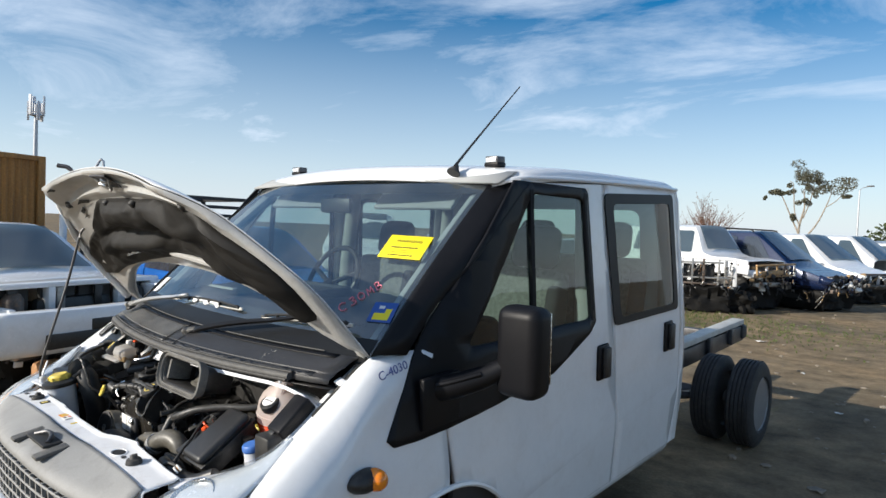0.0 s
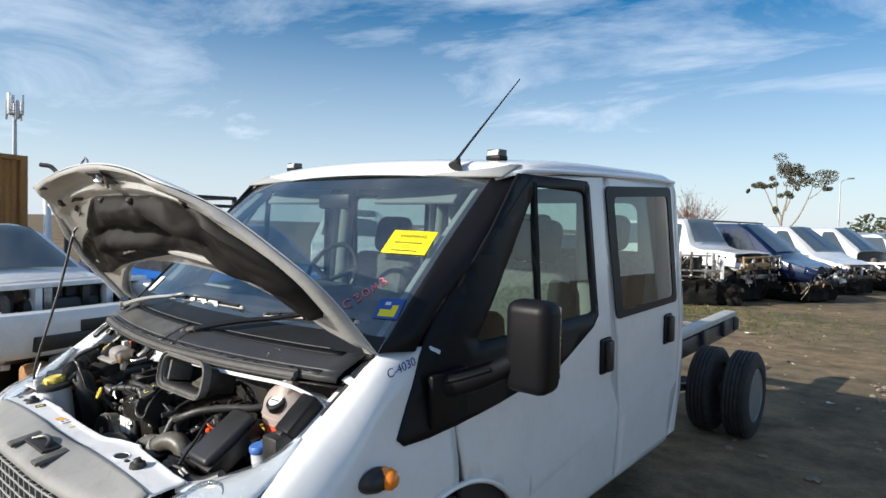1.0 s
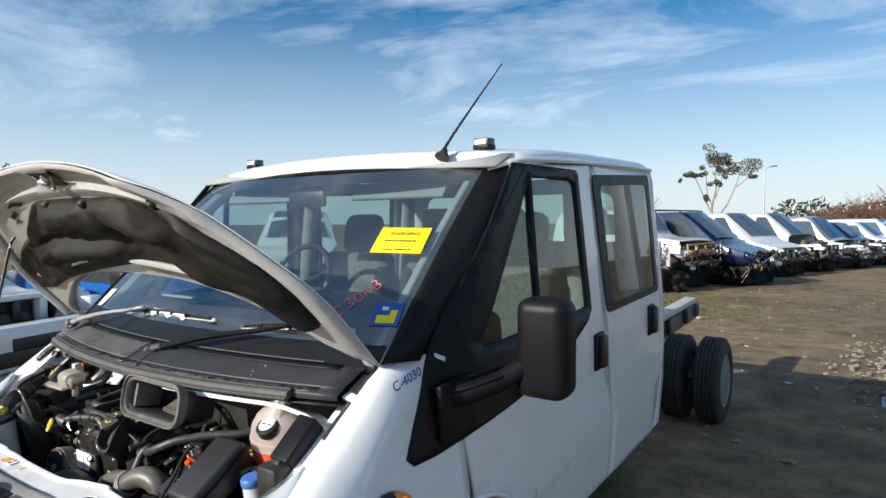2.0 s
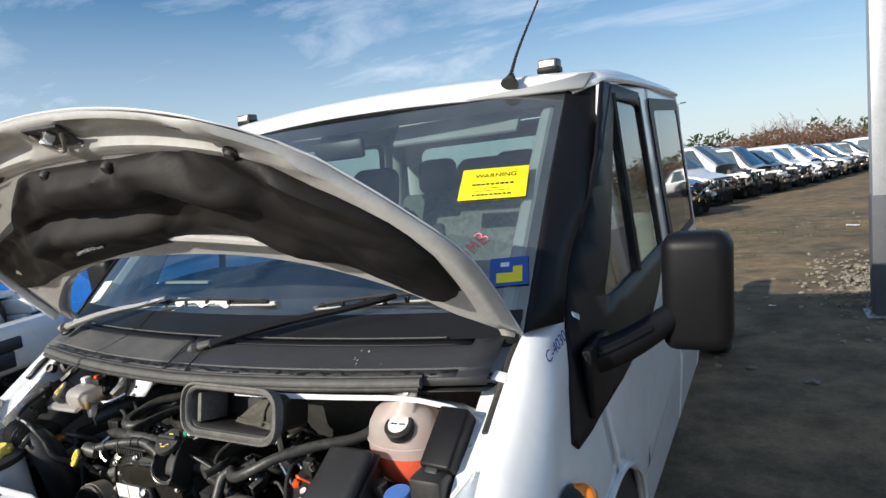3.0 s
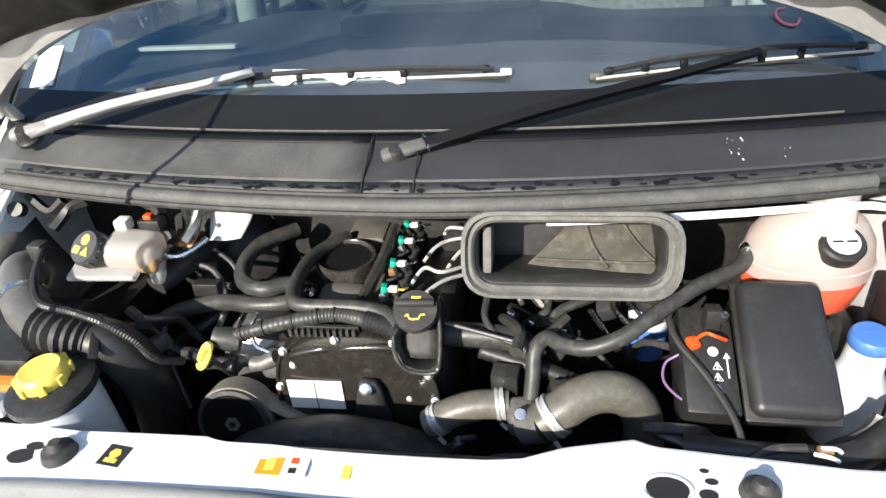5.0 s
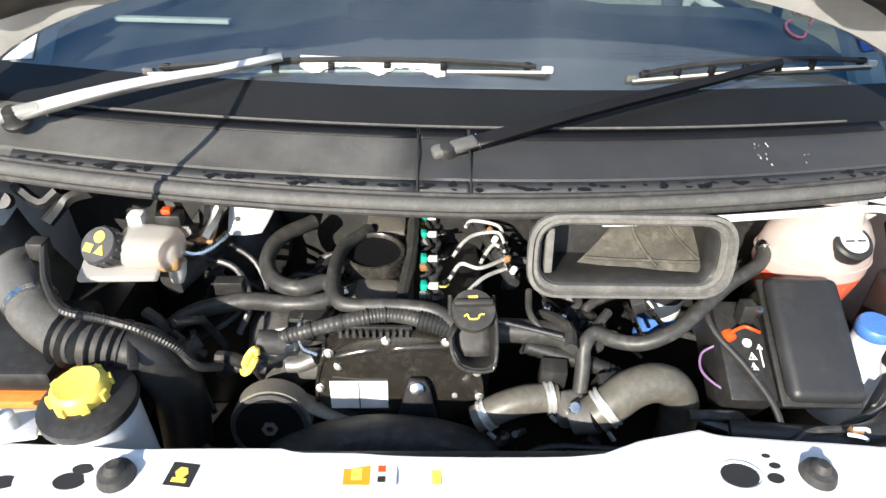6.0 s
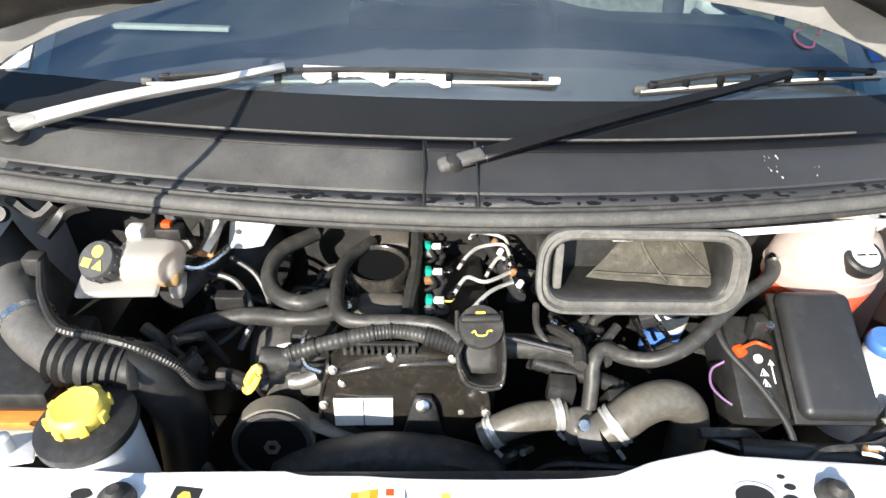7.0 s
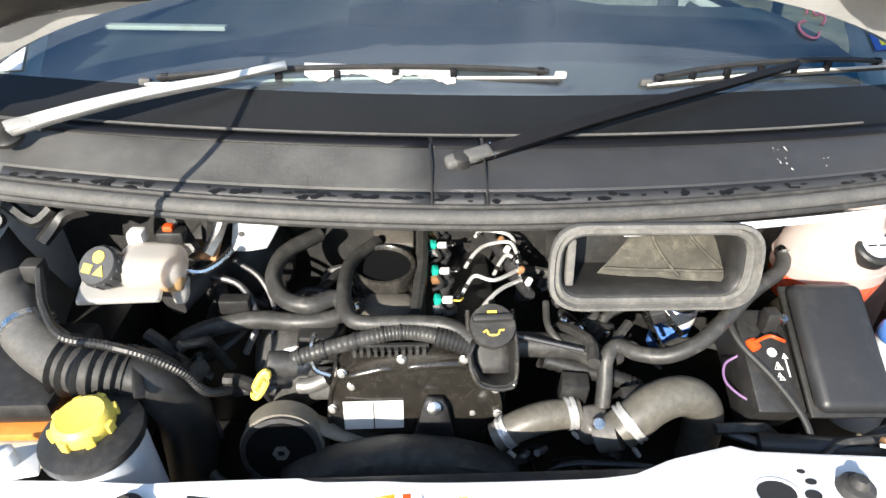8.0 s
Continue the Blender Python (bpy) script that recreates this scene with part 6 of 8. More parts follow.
part("loop_stub", tube([(-0.336, 0.205, 1.300), (-0.372, 0.232, 1.292), (-0.398, 0.24, 1.288)], 0.011, 8, 3), BLACK, engine)
# second yellow ring and blue filter by the battery
FILTER = axis_pose((0.413, 0.464, 1.262), (0.0, -0.10, 1.0))
filt = part("fuel_filter", lathe([(0.0, -0.13), (0.036, -0.125), (0.038, -0.010), (0.034, 0.0), (0, 0.001)], 22, FILTER), BLUE_PLASTIC, truck, "blue and white fuel filter can")
part("filter_band", lathe([(0.0382, -0.045), (0.0390, -0.044), (0.0390, -0.006), (0.0382, -0.005)], 22, FILTER), PAPER, filt)
part("filter_top", lathe([(0.036, -0.004), (0.038, 0.004), (0.034, 0.016), (0.026, 0.020), (0, 0.020)], 22, FILTER), BLACK, filt)
part("yellow_ring", tube([FILTER @ Vector((0.019 * math.cos(a), 0.019 * math.sin(a), 0.025)) for a in [k * math.pi / 10 for k in range(21)]], 0.0062, 8, 1), YELLOW, filt, "yellow plastic ring handle")
part("white_rod", add_tube(tube([(0.285, 0.335, 1.33), (0.335, 0.33, 1.25)], 0.005, 8, 1, smooth=False), [(0.31, 0.36, 1.335), (0.37, 0.35, 1.27)], 0.005, 8, 1, smooth=False), STEEL, truck)

# ---- air intake duct box ----
DUCT = Matrix.Translation((0.240, 0.250, 1.487)) @ pose(0, 0, 0, 76, 0, 0)   # x across, y up the mouth, z out towards the front


def ring_points(w, h, r, z):
    return [DUCT @ Vector((p.x, p.y, z)) for p in rounded([(-w, -h), (w, -h), (w, h), (-w, h)], r, 6)]


loops = [ring_points(w, h, r, z) for w, h, r, z in ((0.150, 0.060, 0.05, -0.020), (0.157, 0.066, 0.052, 0.004), (0.156, 0.065, 0.052, 0.012), (0.150, 0.060, 0.048, 0.014), (0.147, 0.057, 0.046, 0.005), (0.142, 0.052, 0.042, 0.008), (0.138, 0.048, 0.038, 0.004), (0.135, 0.046, 0.034, -0.02))]
bm = bmesh.new()
vs = [[bm.verts.new(q) for q in l] for l in loops]
for a, b in zip(vs, vs[1:]):
    for k in range(len(a)):
        bm.faces.new((a[k], a[(k + 1) % len(a)], b[(k + 1) % len(b)], b[k]))
duct = part("air_duct", bm, DUST_RUBBER, truck, "open heater air duct with a dusty grey rubber lip")
# black liner: its bare left part stands for the shadow in the duct
loops = [ring_points(w, h, r, z) for w, h, r, z in ((0.136, 0.047, 0.034, -0.004), (0.132, 0.042, 0.022, -0.05), (0.130, 0.040, 0.015, -0.125))]
bm = bmesh.new()
vs = [[bm.verts.new(q) for q in l] for l in loops]
for a, b in zip(vs, vs[1:]):
    for k in range(len(a)):
        bm.faces.new((a[k], a[(k + 1) % len(a)], b[(k + 1) % len(b)], b[k]))
bm.faces.new(vs[-1])
thicken(part("duct_box", bm, BLACK, duct, "dusty inside of the duct, black for its shaded left"), 0.004, 0.0)
part("duct_flap", box(-0.126, -0.113, -0.036, 0.036, -0.10, -0.014, 0.003, DUCT), DUST_RUBBER, duct)


# the slanted left edge follows the shadow line; only the sunlit part is built
def lit_duct_floor(u, v):
    left = -0.060 + 0.085 * v
    return DUCT @ Vector((left + (0.131 - left) * u, -0.039 + 0.078 * v, -0.118 + 0.085 * (1 - v) * (0.5 + 0.5 * u) + 0.005 * abs(math.sin(7.0 * (u - 0.55 * v)))))


bm = sheet([[lit_duct_floor(k / 24, j / 12) for k in range(25)] for j in range(13)])
part("lit_duct_floor", bm, DUST_DUCT, duct, "creased dusty brown floor of the duct, ending at the shadow line")
for u0, v0, u1, v1 in ((0.10, 0.95, 0.62, 0.05), (0.55, 0.95, 0.98, 0.20), (0.02, 0.10, 0.98, 0.16)):
    part("duct_rib", tube([lit_duct_floor(u0 + (u1 - u0) * k / 5, v0 + (v1 - v0) * k / 5) + Vector((0, -0.003, 0.002)) for k in range(6)], 0.0028, 6, 2), DUST_DUCT, duct)

# ---- coolant tank ----
tank_m = Matrix.Translation((0.632, 0.405, 1.398)) @ Matrix.Diagonal((0.98, 0.72, 1.0, 1))
tank = part("coolant_tank", lathe([(0.1015, -0.020), (0.1015, 0.008), (0.094, 0.042), (0.076, 0.070), (0.050, 0.090), (0.030, 0.106), (0.020, 0.120), (0.0, 0.124)], 36, tank_m), TANK, truck, "milky coolant tank part-filled with red coolant")
part("tank_bottom", lathe([(0, -0.105), (0.06, -0.100), (0.088, -0.075), (0.100, -0.030), (0.1015, -0.020)], 36, tank_m), TANK_CLEAR, tank)
part("coolant", lathe([(0, -0.102), (0.057, -0.098), (0.086, -0.074), (0.0985, -0.030), (0.0990, -0.020), (0, -0.020)], 36, tank_m), COOLANT, tank, "red coolant")
part("tank_seam", tube([tank_m @ Vector((0.1025 * math.cos(a), 0.1025 * math.sin(a), 0.004)) for a in [k * math.pi / 20 for k in range(41)]], 0.002, 6, 1), TANK, tank)
rows = []
for f, mid, half in ((0.0, 0.636, 0.054), (0.25, 0.640, 0.040), (0.5, 0.646, 0.032), (0.75, 0.653, 0.027), (1.0, 0.660, 0.024)):
    rows.append([(mid + half * a, 0.360 + 0.034 * f - 0.012 * (1 - a * a), 1.446 + 0.082 * f + 0.010 * (1 - a * a) * (1 - f)) for a in (-1, -0.6, -0.2, 0.2, 0.6, 1)])
bm = sheet(rows, 2, 3)
ear = thicken(part("tank_ear", bm, TANK, tank), 0.006)
part("ear_screw", lathe([(0.008, 0), (0.007, 0.005), (0, 0.006)], 10, axis_pose((0.659, 0.380, 1.519), (0, -1, 0.3))), GALV, ear)
neck_m = axis_pose((0.650, 0.352, 1.447), (0.03, -0.50, 0.86)) @ Matrix.Diagonal((0.86, 0.86, 1, 1))
part("tank_neck", lathe([(0.034, -0.05), (0.034, 0.0), (0, 0)], 24, neck_m), TANK, tank)
bm = lathe([(0.037, -0.012), (0.040, -0.008), (0.040, 0.012), (0.036, 0.016), (0.0, 0.016)], 24, neck_m)
ccap = part("tank_cap", bm, BLACK, tank, "black cap with a white printed disc")
part("cap_disc", lathe([(0.0275, 0.0155), (0.0275, 0.0172), (0, 0.0172)], 24, neck_m), PAPER, tank)
part("cap_marks", add_box(add_box(bmesh.new(), -0.020, -0.002, -0.004, 0.0, 0.017, 0.0182, 0, neck_m), 0.004, 0.022, -0.004, 0.0, 0.017, 0.0182, 0, neck_m), PRINT, tank)
part("tank_stub", tube([(0.555, 0.398, 1.408), (0.538, 0.396, 1.408)], 0.011, 10, 1, smooth=False), PE_WHITE, tank)

# ---- fuse box and battery ----
LID = Matrix.Translation((0.549, 0.219, 1.354)) @ pose(0, 0, 0, 32, 0, -1.5)
fuse = part("fuse_box", box(-0.056, 0.056, -0.098, 0.098, -0.075, -0.008, 0.010, LID), BLACK, truck, "black sloping fuse box with a rounded lid")
part("fuse_lid", box(-0.060, 0.060, -0.102, 0.102, -0.014, 0.016, 0.016, LID, 4), LID_GREY, fuse)
part("lid_rim", box(-0.063, 0.063, -0.106, 0.106, -0.020, -0.012, 0.003, LID), BLACK, fuse)
BAT = Matrix.Translation((0.450, 0.225, 1.322)) @ pose(0, 0, 0, 28, 0, -2)
batt = part("battery_cover", box(-0.040, 0.036, -0.085, 0.085, -0.08, 0.008, 0.006, BAT), BLACK, truck, "black battery cover with white symbols")
sym = BAT @ pose(0.004, 0.010, 0)
bm = lathe([(0.0075, 0.0085), (0.0075, 0.0095), (0.0060, 0.0095), (0.0060, 0.0085)], 18, sym)
part("ring_symbol", bm, PAPER, batt)
bm = add_box(bmesh.new(), -0.0062, 0.0062, -0.001, 0.001, 0.0085, 0.0095, 0, sym)
part("cross_symbol", add_box(bm, -0.001, 0.001, -0.0062, 0.0062, 0.0085, 0.0097, 0, sym), PAPER, batt)
for k in range(3):
    tri_m = BAT @ pose(0.008 - 0.001 * k, -0.014 - 0.017 * k, 0.009)
    ends = [(0.0075 * math.cos(a), 0.0075 * math.sin(a), 0) for a in (math.pi / 2, math.pi * 7 / 6, math.pi * 11 / 6, math.pi / 2)]
    part("warning_symbol", tube([tri_m @ Vector(p) for p in ends], 0.0009, 6, 1, smooth=False), PAPER, batt)
    part("warning_dot", box(-0.0012, 0.0012, -0.003, 0.003, -0.0005, 0.0009, 0, tri_m), PAPER, batt)
part("arrow_shaft", add_box(bmesh.new(), 0.0215, 0.0235, -0.030, 0.000, 0.0085, 0.0095, 0, BAT), PAPER, batt)
part("arrow_head", lathe([(0.006, 0.0085), (0.006, 0.0095), (0.0, 0.0095)], 3, BAT @ pose(0.0225, 0.003, 0, 0, 0, 90)), PAPER, batt)
part("red_terminal", box(-0.009, 0.009, -0.010, 0.010, -0.014, 0.013, 0.004, Matrix.Translation((0.427, 0.243, 1.334)) @ pose(0, 0, 0, 15, 0, 20)), RED, batt)
part("red_lead", tube([(0.429, 0.243, 1.344), (0.440, 0.232, 1.366), (0.452, 0.226, 1.366), (0.472, 0.236, 1.352)], 0.0028, 8, 4), RED, batt)
part("black_lead", tube([(0.412, 0.300, 1.372), (0.395, 0.27, 1.365), (0.405, 0.235, 1.345), (0.440, 0.185, 1.320), (0.468, 0.13, 1.29), (0.478, 0.09, 1.25)], 0.0052, 8, 6), PRINT, batt)
part("violet_lead", tube([(0.412, 0.245, 1.315), (0.392, 0.240, 1.300), (0.388, 0.215, 1.285), (0.410, 0.185, 1.278), (0.435, 0.175, 1.28)], 0.0021, 8, 6), material("violet_cable", (0.20, 0.11, 0.24), 0.5), batt)
part("fuse_post", box(-0.012, 0.012, -0.012, 0.012, -0.02, 0.02, 0.004, Matrix.Translation((0.455, 0.262, 1.372))), BLACK, batt)
part("terminal_nut", lathe([(0.007, 0), (0.007, 0.016), (0, 0.017)], 6, Matrix.Translation((0.468, 0.256, 1.372)) @ pose(0, 0, 0, 20, 0, 0)), STEEL, batt)
part("front_loom", tube([(0.40, 0.115, 1.255), (0.46, 0.100, 1.265), (0.54, 0.095, 1.265), (0.62, 0.105, 1.265), (0.68, 0.14, 1.29)], 0.020, 10, 6), BLACK, truck)
part("loom_branch", tube([(0.47, 0.075, 1.275), (0.50, 0.088, 1.288), (0.545, 0.092, 1.290)], 0.006, 8, 4), HOSE, truck)
part("lamp_plug", box(-0.009, 0.009, -0.006, 0.006, -0.006, 0.008, 0.002, Matrix.Translation((0.565, 0.085, 1.290))), COPPER, truck)
part("plug_wires", add_tube(tube([(0.56, 0.085, 1.298), (0.572, 0.078, 1.305), (0.585, 0.085, 1.292)], 0.003, 6, 4), [(0.55, 0.08, 1.292), (0.565, 0.072, 1.296), (0.58, 0.076, 1.285)], 0.003, 6, 4), PAPER, truck)
# washer bottle with a blue cap
wash = part("washer_neck", lathe([(0.050, -0.20), (0.046, -0.09), (0.030, -0.05), (0.028, -0.008), (0.028, 0)], 24, axis_pose((0.685, 0.262, 1.335), (-0.05, -0.12, 1))), PE_WHITE, truck, "white washer bottle neck with a blue cap")
part("washer_cap", lathe([(0.029, -0.004), (0.031, 0.0), (0.030, 0.013), (0.027, 0.017), (0, 0.018)], 24, axis_pose((0.685, 0.262, 1.335), (-0.05, -0.12, 1))), BLUE_PLASTIC, wash, "blue washer cap")
part("plug_stalk", lathe([(0.012, -0.11), (0.013, -0.02), (0.018, -0.018), (0.018, 0.004), (0, 0.006)], 14, axis_pose((0.622, 0.285, 1.345), (0, -0.1, 1))), BLACK, truck)
RELAY = Matrix.Translation((0.772, 0.332, 1.452)) @ pose(0, 0, 0, 40, 0, -4)
relay = part("relay_cover", box(-0.037, 0.037, -0.070, 0.066, -0.045, 0.004, 0.008, RELAY, 3), TRIM, truck, "black sloping box beside the coolant tank")
part("relay_tab", box(-0.022, 0.010, -0.085, -0.060, -0.030, 0.000, 0.005, RELAY), BLACK, relay)
part("relay_foot", box(0.725, 0.800, 0.24, 0.36, 1.26, 1.40, 0.012), BLACK, truck)

# ---- power steering tank ----
ps_way = Vector((-0.05, -0.10, 0.99))
ps = part("steering_tank", lathe([(0.050, -0.20), (0.054, -0.10), (0.058, -0.012), (0.060, 0.0)], 30, axis_pose((-0.526, 0.098, 1.330), ps_way)), PE_WHITE, truck, "pale power steering tank with a yellow cap")
part("tank_lid", lathe([(0.063, -0.004), (0.065, 0.0), (0.064, 0.012), (0.046, 0.020), (0.0, 0.022)], 30, axis_pose((-0.526, 0.098, 1.330), ps_way)), BLACK, ps)
m = axis_pose((-0.532, 0.099, 1.350), ps_way)
bm = lathe([(0.034, -0.006), (0.0375, 0.0), (0.0375, 0.012), (0.035, 0.018), (0.029, 0.0225), (0.027, 0.0215), (0.0, 0.0225)], 40, m)
part("yellow_cap", bm, YELLOW, ps, "yellow filler cap with raised lugs")
for k in range(8):
    part("cap_lug", box(0.034, 0.0415, -0.006, 0.006, -0.004, 0.015, 0.002, m @ pose(0, 0, 0, 0, 0, 45 * k + 12)), YELLOW, ps)

# ---- brake fluid tank, master cylinder ----
BT = Matrix.Translation((-0.518, 0.358, 1.424)) @ pose(0, 0, 0, 6, 6, 8)
bm = box(-0.048, 0.052, -0.040, 0.040, -0.032, 0.028, 0.027, BT, 5)
tk = part("brake_tank", bm, TANK_BRAKE, truck, "yellowed brake fluid tank with a black cap")
part("tank_foot", box(-0.085, 0.035, -0.034, 0.030, -0.006, 0.006, 0.005, Matrix.Translation((-0.535, 0.337, 1.398)) @ pose(0, 0, 0, 10, 4, 8), 4), TANK_BRAKE, tk)
part("brake_fluid", box(0.004, 0.050, -0.036, 0.036, -0.033, 0.004, 0.012, BT, 3), FLUID, tk)
part("filler_stub", box(-0.016, 0.010, -0.014, 0.014, 0.0, 0.024, 0.006, Matrix.Translation((-0.540, 0.388, 1.446))), PAPER, tk)
part("level_plug", box(-0.020, 0.022, -0.014, 0.014, 0.0, 0.022, 0.004, Matrix.Translation((-0.492, 0.393, 1.446))), BLACK, tk)
part("plug_tab", box(-0.010, 0.006, -0.008, 0.008, 0.018, 0.030, 0.003, Matrix.Translation((-0.492, 0.393, 1.446))), RED, tk)
bc = axis_pose((-0.579, 0.330, 1.439), (-0.25, -0.62, 0.74))
part("brake_cap", lathe([(0.029, -0.020), (0.032, -0.014), (0.032, 0.008), (0.029, 0.013), (0, 0.014)], 26, bc), LID_CAP, tk, "black knurled cap with yellow symbols")
for k in range(14):
    part("cap_knurl", box(0.0305, 0.0335, -0.0025, 0.0025, -0.012, 0.007, 0.001, bc @ pose(0, 0, 0, 0, 0, k * 360 / 14)), LID_CAP, tk)
bm = lathe([(0.010, 0.0135), (0.010, 0.015), (0, 0.015)], 16, bc @ pose(0.0, 0.012, 0))
add_lathe(bm, [(0.011, 0.0135), (0.011, 0.015), (0, 0.015)], 3, bc @ pose(0.011, -0.010, 0, 0, 0, 90))
add_box(bm, -0.020, -0.004, -0.016, -0.002, 0.0135, 0.015, 0, bc)
part("cap_symbols", bm, YELLOW, tk)
part("outlet_tip", lathe([(0.015, 0.02), (0.014, -0.006), (0.010, -0.020), (0, -0.022)], 14, axis_pose((-0.480, 0.350, 1.380), (0.1, 0.2, 1))), TANK_BRAKE, tk)
part("master_cylinder", tube([(-0.50, 0.36, 1.345), (-0.455, 0.47, 1.36), (-0.43, 0.58, 1.37)], 0.024, 12, 3), DARK_STEEL, truck)
booster = part("brake_servo", lathe([(0, 0.05), (0.06, 0.048), (0.10, 0.02), (0.105, 0), (0.10, -0.03), (0, -0.05)], 28, axis_pose((-0.44, 0.56, 1.30), (0.1, -0.9, 0.3))), BLACK, truck)
bm = sheet([[(-0.418, 0.440, 1.396), (-0.390, 0.446, 1.392), (-0.360, 0.452, 1.394)], [(-0.416, 0.458, 1.425), (-0.385, 0.464, 1.425), (-0.340, 0.470, 1.426)], [(-0.412, 0.470, 1.455), (-0.380, 0.476, 1.460), (-0.330, 0.482, 1.458)]], 2, 2)
wb = thicken(part("white_bracket", bm, WHITE_BAY, truck, "white metal bracket by the bulkhead"), 0.006)
part("bracket_hole", lathe([(0.0, 0.0012), (0.005, 0.0012), (0.005, 0.0)], 12, axis_pose((-0.400, 0.452, 1.422), (0, -0.85, 0.5))), PRINT, wb)
bm = sheet([[(-0.478, 0.440, 1.372), (-0.462, 0.438, 1.374)], [(-0.462, 0.455, 1.410), (-0.440, 0.455, 1.412)], [(-0.454, 0.468, 1.455), (-0.430, 0.468, 1.455)]], 1, 3)
thicken(part("bracket_leg", bm, ALLOY, wb), 0.006)
part("copper_plate", box(-0.022, 0.022, -0.018, 0.018, -0.003, 0.003, 0.001, Matrix.Translation((-0.452, 0.418, 1.412)) @ pose(0, 0, 0, 35, 0, -10)), COPPER, truck)
part("bracket_wire", tube([(-0.478, 0.372, 1.405), (-0.452, 0.375, 1.398), (-0.43, 0.392, 1.402), (-0.41, 0.42, 1.412)], 0.006, 8, 5), STEEL, truck)
part("black_strut", tube([(-0.52, 0.46, 1.49), (-0.488, 0.42, 1.45), (-0.462, 0.395, 1.42)], 0.014, 6, 3), BLACK, truck)
part("black_strut", tube([(-0.455, 0.47, 1.50), (-0.45, 0.45, 1.46), (-0.448, 0.43, 1.42)], 0.012, 6, 3), BLACK, truck)
part("alloy_stay", tube([(-0.425, 0.45, 1.475), (-0.430, 0.425, 1.44), (-0.445, 0.40, 1.415)], 0.011, 6, 3), ALLOY, truck)
part("blue_plug", tube([(-0.47, 0.47, 1.455), (-0.452, 0.47, 1.458)], 0.007, 8, 1, smooth=False), BLUE_PLASTIC, truck)
part("blue_rod", tube([(-0.33, 0.52, 1.415), (-0.22, 0.53, 1.42), (-0.10, 0.54, 1.43)], 0.004, 8, 3), STEEL, truck)
part("brake_pipe", tube([(-0.46, 0.42, 1.36), (-0.40, 0.40, 1.35), (-0.37, 0.36, 1.31), (-0.39, 0.33, 1.26)], 0.006, 8, 5), DARK_STEEL, truck)
part("brake_pipe", tube([(-0.42, 0.45, 1.37), (-0.37, 0.42, 1.35), (-0.345, 0.385, 1.30), (-0.36, 0.35, 1.25)], 0.005, 8, 5), DARK_STEEL, truck)
part("joint_block", box(-0.025, 0.025, -0.012, 0.012, -0.014, 0.014, 0.004, Matrix.Translation((-0.405, 0.37, 1.335))), BLACK, truck)

# ---- air intake pipe, air box ----
pipe = part("intake_pipe", tube([(-0.715, 0.350, 1.385), (-0.722, 0.325, 1.392), (-0.695, 0.280, 1.392), (-0.645, 0.228, 1.380), (-0.592, 0.195, 1.366)], 0.036, 18, 6), PIPE_GREY, truck, "grey intake pipe with a ribbed rubber joint")
part("pipe_band", lathe([(0.037, -0.005), (0.039, -0.005), (0.039, 0.005), (0.037, 0.005)], 24, axis_pose((-0.662, 0.246, 1.386), (0.6, -0.7, -0.15))), STEEL, pipe)
bm = bmesh.new()
add_tube(bm, [(-0.596, 0.197, 1.367), (-0.565, 0.190, 1.362), (-0.534, 0.189, 1.356), (-0.508, 0.189, 1.350)], 0.036, 20, 8, ribs=0.008, rib_every=4)
part("bellows", bm, RUBBER, pipe, "black ribbed rubber bellows")
part("intake_elbow", tube([(-0.512, 0.189, 1.352), (-0.478, 0.190, 1.335), (-0.458, 0.200, 1.28), (-0.462, 0.215, 1.20), (-0.475, 0.225, 1.08)], 0.041, 18, 6), BLACK, pipe)
part("elbow_strap", box(-0.007, 0.007, -0.042, 0.042, -0.004, 0.004, 0.002, Matrix.Translation((-0.488, 0.170, 1.376)) @ pose(0, 0, 0, 20, 25, 30)), BLACK, pipe)
part("sensor_lead", tube([(-0.674, 0.337, 1.438), (-0.655, 0.295, 1.432), (-0.628, 0.245, 1.426), (-0.586, 0.197, 1.415), (-0.529, 0.187, 1.408), (-0.471, 0.174, 1.398), (-0.426, 0.170, 1.370), (-0.405, 0.175, 1.33), (-0.385, 0.21, 1.295)], 0.0058, 8, 22, ribs=0.0011), BLACK, truck)
part("sensor", box(-0.014, 0.014, -0.014, 0.014, -0.012, 0.022, 0.004, Matrix.Translation((-0.682, 0.335, 1.425))), HOSE, pipe)
air = part("air_box", box(-0.775, -0.600, 0.13, 0.30, 1.08, 1.285, 0.015), BLACK, truck, "open black air box with an orange filter edge")
part("filter_edge", box(-0.765, -0.575, 0.128, 0.315, 1.288, 1.302, 0.004), AIR_FILTER, air, "orange rubber edge of the filter")
part("box_lid", box(-0.775, -0.600, 0.14, 0.32, 1.306, 1.345, 0.012), BLACK, air)
part("filter_paper", box(-0.755, -0.585, 0.120, 0.135, 1.24, 1.286, 0.003), material("filter_paper", (0.52, 0.50, 0.40), 0.9), air)
bm = sheet([[(-0.805, 0.13, 1.375), (-0.775, 0.125, 1.38)], [(-0.785, 0.105, 1.33), (-0.752, 0.10, 1.335)], [(-0.765, 0.08, 1.27), (-0.735, 0.075, 1.275)]], 1, 3)
thicken(part("white_flap", bm, WHITE_BAY, truck), 0.004)
bm = sheet([[(-0.800, 0.47, 1.46), (-0.800, 0.36, 1.42), (-0.790, 0.24, 1.36)], [(-0.775, 0.46, 1.40), (-0.770, 0.36, 1.37), (-0.765, 0.25, 1.31)], [(-0.71, 0.45, 1.30), (-0.70, 0.36, 1.28), (-0.70, 0.27, 1.22)]], 2, 2)
thicken(part("grey_panel", bm, COWL, truck), 0.004)
